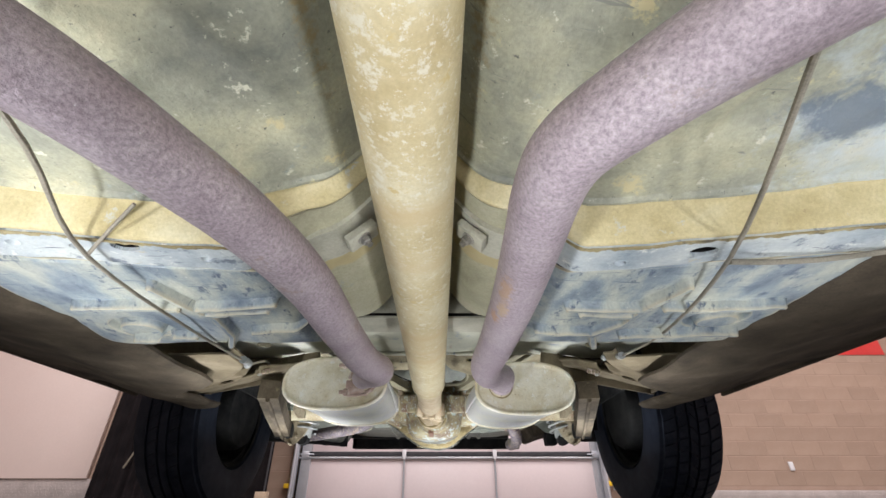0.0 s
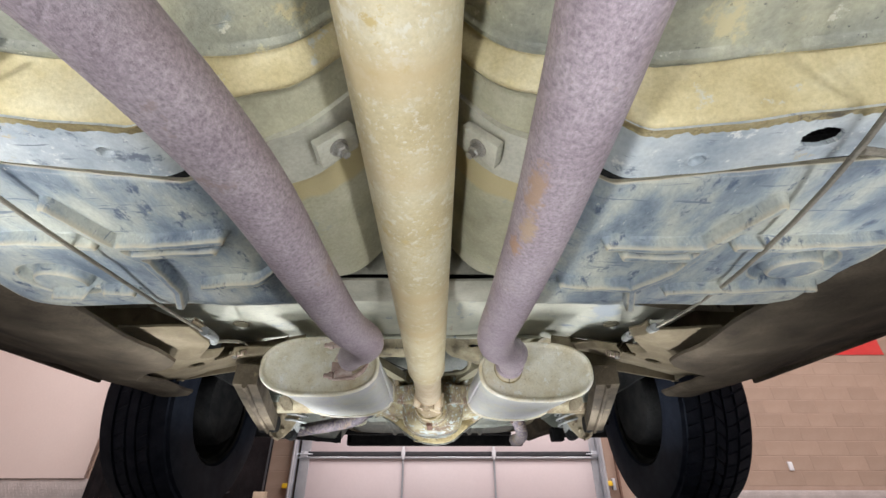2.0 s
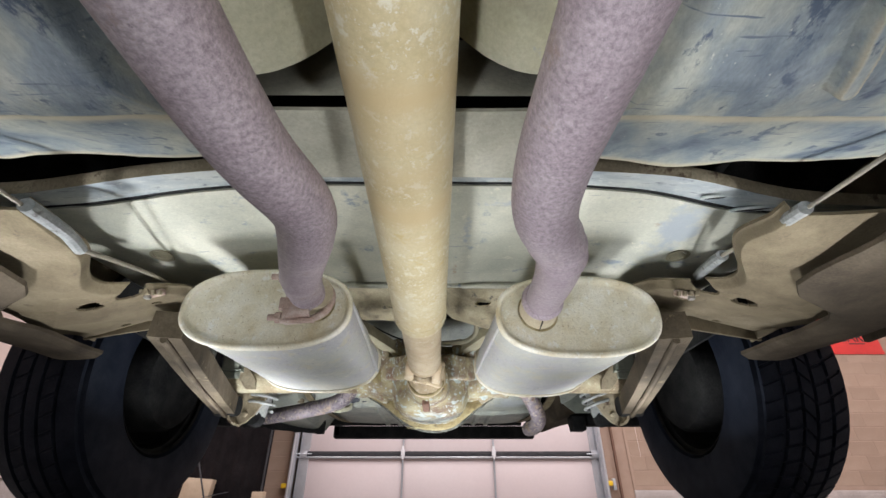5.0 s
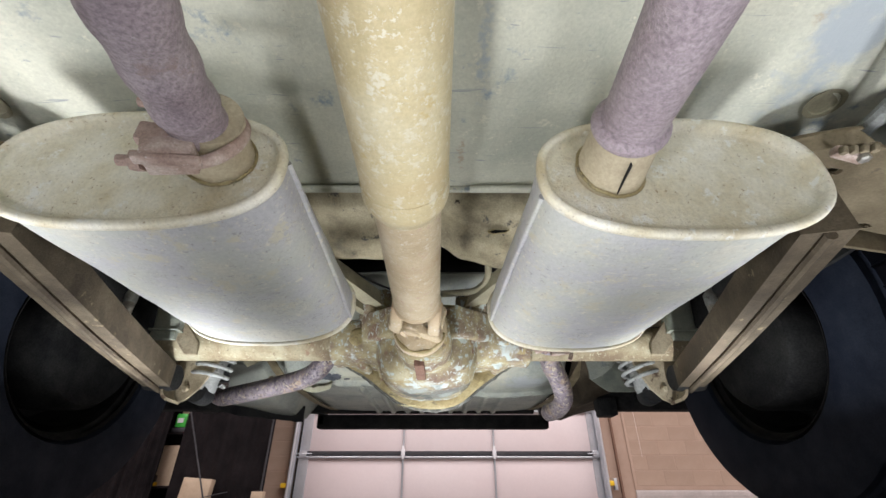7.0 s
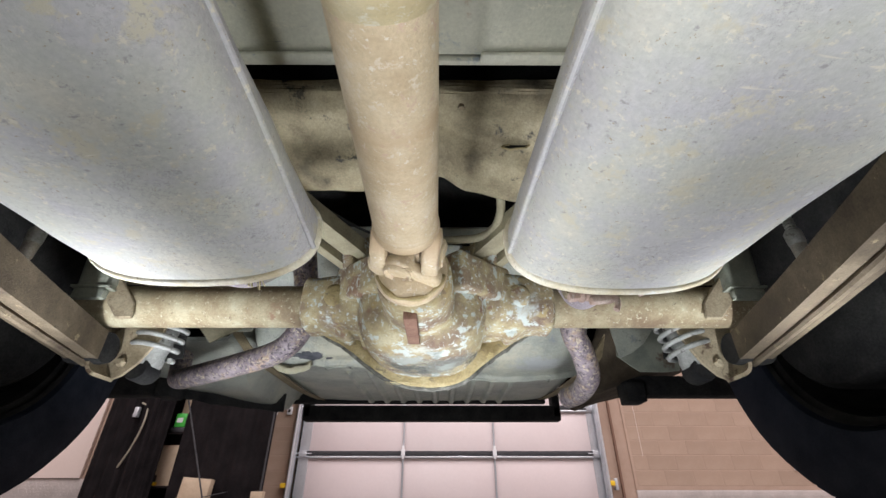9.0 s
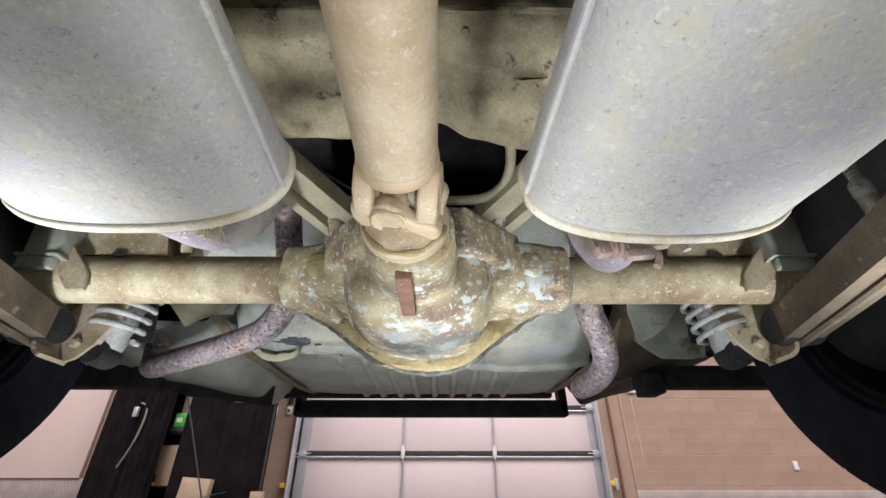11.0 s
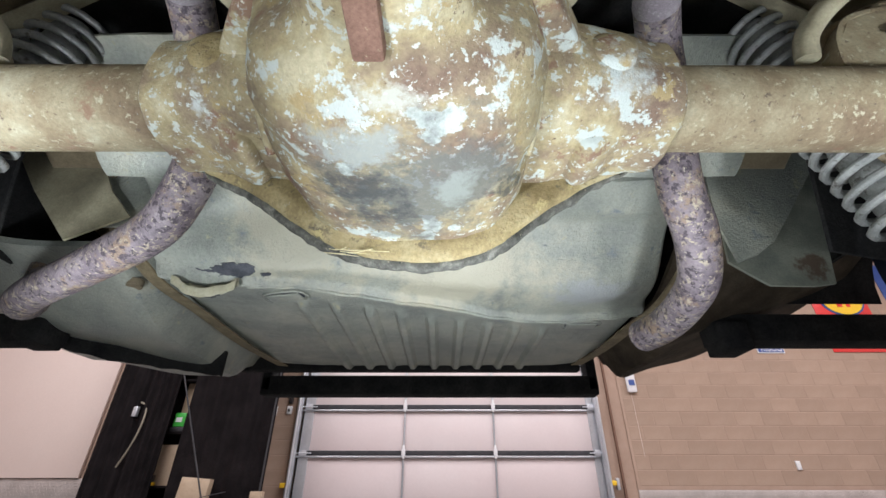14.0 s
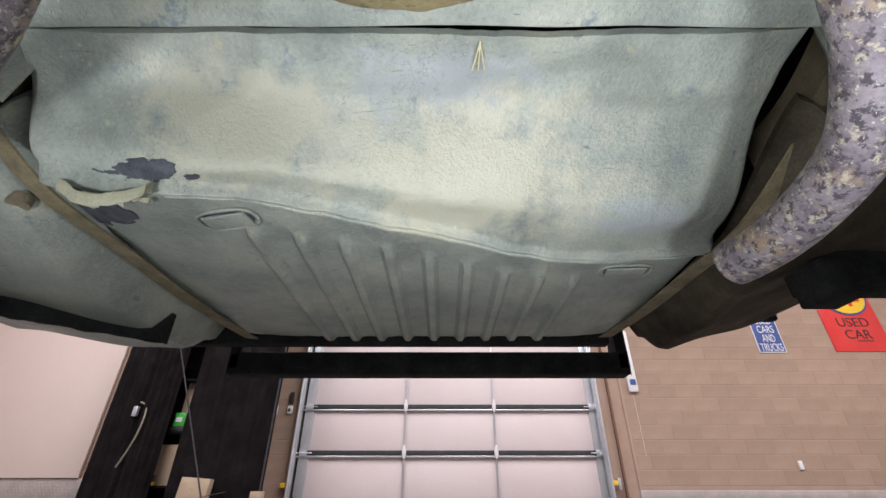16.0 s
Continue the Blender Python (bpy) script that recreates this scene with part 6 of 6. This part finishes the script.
solid("wall_east", hbox(9, 9.2, -4.2, DW + 0.2, FZ, 4.6), WHITE, "plain pale wall", "wall", kind="structure")
solid("wall_west", hbox(-9.2, -9, -4.2, DW + 0.2, FZ, 4.6), WHITE, "plain pale wall", "wall", kind="structure")
solid("ceiling", hbox(-9.2, 9.2, -4.2, DW + 0.2, 4.6, 4.8), WHITE, "plain pale ceiling", "ceiling", kind="structure")
solid("trim", join(hbox(2.425, 2.45, DW - 0.05, DW, FZ, 3.2)), RIB_RUST, "narrow brown corner trim beside the door", "trim", kind="structure")


def plate_strip(x0, x1, top):
    g = [hbox(x0, x1, DW - 0.03, DW - 0.004, FZ, top, 0.02)]
    rows = int((top - FZ) / 0.035)
    n = int((x1 - x0) / 0.05)
    for j in range(rows):
        for i in range(n):
            c = hall(x0 + 0.05 * (i + 0.5 + 0.5 * (j % 2)), DW - 0.033, FZ + 0.02 + 0.035 * j)
            g.append(box(tuple(c), (0.28, 0.06, 0.09), 0, (0, 35 if (i + j) % 2 else -35, 0)))
    return join(*g)


tagged(solid("baseboard", plate_strip(-7.2, -4.62, 0.245), PLATE, "bright chequer plate along the foot of the wall", "wall trim", kind="structure"))
solid("baseboard", plate_strip(2.62, 7.4, 0.11), PLATE, "bright chequer plate along the foot of the wall", "wall trim", kind="structure")

# garage door
door = thing("door_1", hall(0.1, DW, FZ), "pale sectional garage door with aluminium frame", "garage door", kind="structure")
LEVELS = [FZ, 0.535, 1.145, 1.755, 2.365, 2.975]
COLS = [-1.86, -0.535, 0.745, 2.12]
for j in range(5):
    for i in range(3):
        part("panel", hbox(COLS[i], COLS[i + 1], DW + 0.05, DW + 0.09, LEVELS[j], LEVELS[j + 1], 0.02), DOORMAT, door)
for z in LEVELS[1:-1]:
    part("section_seal", hbox(-1.90, 2.15, DW + 0.012, DW + 0.049, z - 0.002, z + 0.055, 0.05), DARKBAR, door)
    part("strut_rail", hbox(-2.02, 2.22, DW + 0.0, DW + 0.04, z - 0.035, z - 0.012, 0.05), ALU, door)
    for x in (-0.535, 0.745):
        part("hinge", join(hbox(x - 0.028, x + 0.028, DW - 0.012, DW + 0.01, z - 0.02, z + 0.075, 0.08), hbox(x - 0.016, x + 0.016, DW - 0.015, DW + 0.01, z - 0.05, z + 0.12, 0.05)), PLAIN_WHITE, door)
    for x in (-1.93, 2.17):
        part("roller", join(hbox(x - 0.05, x + 0.05, DW - 0.02, DW + 0.01, z - 0.02, z + 0.06, 0.05), sweep([hall(x - 0.12, DW - 0.015, z + 0.02), hall(x + 0.12, DW - 0.015, z + 0.02)], 0.09, 10, 1)), ALU, door)
for x in (-0.535, 0.745):
    part("mullion", hbox(x - 0.012, x + 0.012, DW + 0.02, DW + 0.049, FZ, 2.97, 0.04), ALU, door)
for x0, x1 in ((-2.00, -1.86), (2.12, 2.24)):
    part("end_stile", hbox(x0, x1, DW + 0.03, DW + 0.08, FZ, 2.97, 0.05), ALU, door)
for x in (-2.045, 2.235):
    part("track", join(hbox(x - 0.03, x + 0.03, DW - 0.10, DW - 0.004, FZ, 3.2, 0.08), sweep([hall(x, DW - 0.12, FZ), hall(x, DW - 0.12, 3.2)], 0.16, 12, 1)), ALU, door)
for x, z in ((-2.10, 0.16), (2.275, 0.19)):
    sensor = tagged(solid("door_sensor", hbox(x - 0.04, x + 0.04, DW - 0.12, DW - 0.045, z - 0.03, z + 0.03, 0.1), YELLOW, "small yellow door sensor on the wall", "sensor", "door sensors"))
    part("sensor_bracket", hbox(x + 0.045, x + 0.085, DW - 0.10, DW - 0.045, z - 0.08, z + 0.06, 0.04), ALU, sensor)

# blocks of the wall beside the door
CH, CL = 0.188, 0.39
base = make_mesh("block", box((0, 0, 0), (HALL * (CL - 0.006), 0.3, HALL * (CH - 0.006)), 0.03, (0, 0, 0), 1), BLOCK)
half = make_mesh("half_block", box((0, 0, 0), (HALL * (CL / 2 - 0.006), 0.3, HALL * (CH - 0.006)), 0.03, (0, 0, 0), 1), BLOCK)
for j in range(18):
    z = 0.158 + CH * j
    if z < 0.15:
        continue
    for i in range(13):
        x = 2.655 + CL * (i + 0.5) + (CL / 2 if j % 2 else 0)
        b = new("block", base)
        b.parent = wall
        b.location = hall(x, DW - 0.006, z + CH / 2)
    if j % 2:
        b = new("half_block", half)
        b.parent = wall
        b.location = hall(2.655 + CL / 4, DW - 0.006, z + CH / 2)
for j in range(16):  # strip between the drapes and the door
    for i in range(1):
        b = new("block", base)
        b.parent = wall
        b.location = hall(-2.29 + (0.05 if j % 2 else 0), DW - 0.006, 0.06 + CH * j)

# white wall at the far side
solid("wall_panel", hbox(-8.9, -4.87, DW - 0.06, DW - 0.004, 0.25, 4.5, 0.05), WHITE, "large pale white wall panel above chequer plate", "wall", kind="structure")


# signs
def letters(body, at, width, height, mat_, parent, name="lettering"):
    cu = bpy.data.curves.new(name, "FONT")
    cu.body, cu.align_x, cu.align_y, cu.extrude, cu.space_line = body, "CENTER", "CENTER", 0.02, 0.82
    ob = new(name, cu)
    dg = bpy.context.evaluated_depsgraph_get()
    me = bpy.data.meshes.new_from_object(ob.evaluated_get(dg))
    bpy.data.objects.remove(ob)
    vs = np.array([v.co[:] for v in me.vertices])
    lo, hi = vs.min(0), vs.max(0)
    m = Matrix.Translation(at) @ pose(0, 0, 0, 90, 0, 0) @ Matrix.Diagonal((width / (hi[0] - lo[0]), height / (hi[1] - lo[1]), 1, 1)) @ Matrix.Translation((-(lo[0] + hi[0]) / 2, -(lo[1] + hi[1]) / 2, 0))
    me.transform(m)
    me.materials.append(mat_)
    lt = new(name, me)
    lt.parent = parent
    return lt


def disc(x, z, r, y, mat_, name, parent, n=40, sq=1.0):
    g = lathe([(HALL * r, 0), (HALL * r, 0.08)], n, Matrix.Translation(hall(x, y, z)) @ pose(0, 0, 0, 90, 0, 0) @ Matrix.Diagonal((1, sq, 1, 1)))
    return part(name, g, mat_, parent)


SY = DW - 0.035
red = solid("wall_sign", hbox(6.09, 7.00, SY, DW - 0.022, 1.975, 3.30, 0.03), RED, "red enamel used car sign with a yellow disc", "sign", "signs on the wall")
disc(6.59, 2.86, 0.37, SY - 0.002, BLUE, "disc_border", red, sq=0.8)
disc(6.59, 2.86, 0.335, SY - 0.012, YELLOW, "disc", red, sq=0.8)
part("disc_mark", join(hbox(6.47, 6.55, SY - 0.03, SY - 0.022, 2.72, 2.98), hbox(6.62, 6.68, SY - 0.03, SY - 0.022, 2.72, 2.98), hbox(6.70, 6.82, SY - 0.03, SY - 0.022, 2.80, 2.90)), RED, red)
letters("USED", hall(6.56, SY - 0.003, 2.45), HALL * 0.50, HALL * 0.15, INK, red)
letters("CAR", hall(6.56, SY - 0.003, 2.25), HALL * 0.41, HALL * 0.15, INK, red)
part("small_print", hbox(6.50, 6.75, SY - 0.004, SY, 2.135, 2.15), INK, red)
blue = solid("wall_sign", hbox(4.90, 5.32, SY, DW - 0.022, 1.955, 2.95, 0.03), PLAIN_WHITE, "narrow blue and white used cars and trucks sign", "sign", "signs on the wall")
part("sign_face", hbox(4.915, 5.305, SY - 0.003, SY - 0.0005, 1.97, 2.935), BLUE, blue)
for k, (w, f) in enumerate((("USED", 0.27), ("CARS", 0.26), ("AND", 0.20), ("TRUCKS", 0.34))):
    letters(w, hall(5.11, SY - 0.006, 2.475 - 0.145 * k), HALL * f, HALL * 0.118, PLAIN_WHITE, blue)
part("top_line", hbox(4.98, 5.24, SY - 0.008, SY - 0.004, 2.62, 2.72), PLAIN_WHITE, blue)
solid("wall_sign", hbox(7.36, 7.9, SY, DW - 0.022, 2.62, 3.5, 0.03), BLUE, "dark blue and yellow enamel sign", "sign", "signs on the wall")
gauge = solid("wall_thermometer", hbox(2.74, 2.885, DW - 0.08, DW - 0.022, 1.36, 2.30, 0.28), PLAIN_WHITE, "long white wall thermometer with a rounded end", "thermometer")
part("tube_slot", hbox(2.805, 2.82, DW - 0.085, DW - 0.079, 1.60, 2.2), INK, gauge)
part("print_block", hbox(2.77, 2.855, DW - 0.085, DW - 0.079, 1.46, 1.54), BLUE, gauge)
solid("outlet_cover", hbox(4.838, 4.898, DW - 0.045, DW - 0.021, 0.348, 0.458, 0.05), PLAIN_WHITE, "small white cover plate on the block wall", "cover plate")
solid("conduit", sweep([hall(2.80, DW - 0.0235, 1.36), hall(2.80, DW - 0.0235, 0.52)], 0.028, 8, 1), WHITE, "thin pale conduit down the wall", "conduit")
sw = solid("door_switch", hbox(-2.235, -2.165, DW - 0.06, DW - 0.021, 1.06, 1.17, 0.08), PLAIN_WHITE, "white door switch with a dark button", "switch")
part("button", hbox(-2.215, -2.185, DW - 0.075, DW - 0.061, 1.09, 1.13, 0.03), INK, sw)
solid("door_control", hbox(-2.225, -2.17, DW - 0.07, DW - 0.021, 1.21, 1.36, 0.08), INK, "black door control box on the wall", "control box")
solid("outlet_cover", hbox(-2.46, -2.38, DW - 0.045, DW - 0.02, 1.05, 1.18, 0.05), PLAIN_WHITE, "small white cover plate on the block wall", "cover plate")


# drapes and the things between them
def drape(x0, x1, y, top, folds, depth, seed):
    random.seed(seed)
    ph = [random.uniform(0, 6) for _ in range(4)]
    us = ramp(0, 1, folds * 10)

    def at(u, z):
        w = depth * (math.sin(2 * math.pi * folds * u + ph[0]) + 0.5 * math.sin(2 * math.pi * folds * 0.43 * u + ph[1] + 0.4 * z))
        return hall(x0 + (x1 - x0) * u, y + w, z)
    zs = ramp(FZ, top, 14)
    V = [tuple(at(u, z)) for z in zs for u in us]
    V += [(a, b + 0.15, c) for a, b, c in V]
    nu, nv = len(us), len(zs)
    o = nu * nv
    F = []
    for j in range(nv - 1):
        for i in range(nu - 1):
            a, b, c, e = j * nu + i, j * nu + i + 1, (j + 1) * nu + i + 1, (j + 1) * nu + i
            F += [(a, b, c, e), (a + o, e + o, c + o, b + o)]
    for j in range(nv - 1):
        for i in (0, nu - 1):
            a, e = j * nu + i, (j + 1) * nu + i
            F.append((a, e, e + o, a + o))
    for i in range(nu - 1):
        for j in (0, nv - 1):
            a, b = j * nu + i, j * nu + i + 1
            F.append((a, b, b + o, a + o))
    return V, F


solid("drape", drape(-4.59, -4.00, 6.25, 4.0, 4, 0.02, 1), CURTAIN, "black cloth drape hanging in folds", "drape", "black drapes", angle=60)
solid("drape", drape(-4.08, -3.68, 6.22, 4.0, 4, 0.02, 5), CURTAIN, "black cloth drape hanging in folds", "drape", "black drapes", angle=60)
solid("drape", drape(-3.34, -2.18, 6.0, 4.0, 6, 0.02, 2), CURTAIN, "wide black cloth drape hanging in folds", "drape", "black drapes", angle=60)
solid("drape_pole", sweep([hall(-2.19, 5.95, FZ), hall(-2.20, 5.95, 3.6)], 0.11, 12, 1), DARKBAR, "thin dark stand pole beside the drape", "pole")
solid("leaning_pole", sweep([hall(-2.69, 5.6, FZ), hall(-3.80, 5.6, 2.5)], 0.09, 12, 1), DARKBAR, "thin dark pole leaning by the drape", "pole")
shelf = thing("storage_shelf", hall(-3.95, 6.4, FZ), "dark storage rack with boxes and cans between drapes", "shelf")
for z in (0.155, 0.80, 1.5, 2.2):
    part("shelf_board", hbox(-4.050, -3.400, 6.32, 6.58, z - 0.03, z, 0.05), CURTAIN, shelf)
for x in (-4.05, -3.42):
    part("upright", hbox(x - 0.02, x + 0.02, 6.31, 6.35, FZ, 2.9, 0.05), CURTAIN, shelf)
part("back_board", hbox(-4.100, -3.350, 6.585, 6.60, FZ, 2.9), CURTAIN, shelf)
solid("cardboard_box", hbox(-3.800, -3.500, 6.40, 6.56, 0.156, 0.64, 0.05), CARD, "tall brown cardboard box on the rack", "box")
solid("cardboard_box", hbox(-3.700, -3.420, 6.46, 6.56, 0.802, 1.47, 0.05), CARD, "tall brown cardboard box on the rack", "box")
can = solid("green_container", hbox(-3.690, -3.540, 6.33, 6.40, 0.862, 1.04, 0.1), GREEN, "bright green container on the rack", "container")
part("print_block", hbox(-3.66, -3.58, 6.322, 6.331, 0.92, 0.98), PLAIN_WHITE, can)
solid("tool_case", hbox(-3.720, -3.420, 6.33, 6.44, 0.801, 0.86, 0.1), DARKBAR, "flat dark tool case on the rack", "case")
drill = solid("power_tool", join(hbox(-3.890, -3.730, 6.33, 6.41, 0.156, 0.20, 0.1), hbox(-3.850, -3.800, 6.34, 6.40, 0.20, 0.30, 0.1)), YELLOW, "yellow and black power tool on the rack", "tool")
part("grip", hbox(-3.790, -3.750, 6.335, 6.40, 0.20, 0.28, 0.08), INK, drill)
solid("cable_loop", sweep([hall(-4.16, 6.235, 1.16), hall(-4.06, 6.22, 1.10), hall(-4.03, 6.2, 0.9), hall(-4.08, 6.2, 0.62), hall(-4.2, 6.23, 0.36)], 0.13, 10, 5), CABLE, "grey hose hanging in a loop by the drape", "hose")
solid("wall_lamp_case", hbox(-4.205, -4.145, 6.18, 6.24, 0.97, 1.10, 0.1), ALU, "small grey fitting on the drape", "fitting")
bx = solid("cardboard_box", box(tuple(hall(-2.925, 5.9, 0.095)), (3.1, 3.4, 2.5), 0.04, (0, 4, 14)), CARD, "open brown cardboard box with a dark flap", "box")
part("flap", box(tuple(hall(-2.62, 5.70, 0.05)), (2.4, 1.6, 0.06), 0.01, (4, -12, 14)), DARKBAR, bx)
solid("cardboard_box", hbox(-2.28, -2.14, 5.9, 6.0, FZ, 0.085, 0.04), CARD, "small pale carton on the floor", "box")
solid("red_canister", hbox(-2.42, -2.37, 6.2, 6.28, FZ, 0.20, 0.1), RED, "slim red canister beside the drape", "canister")
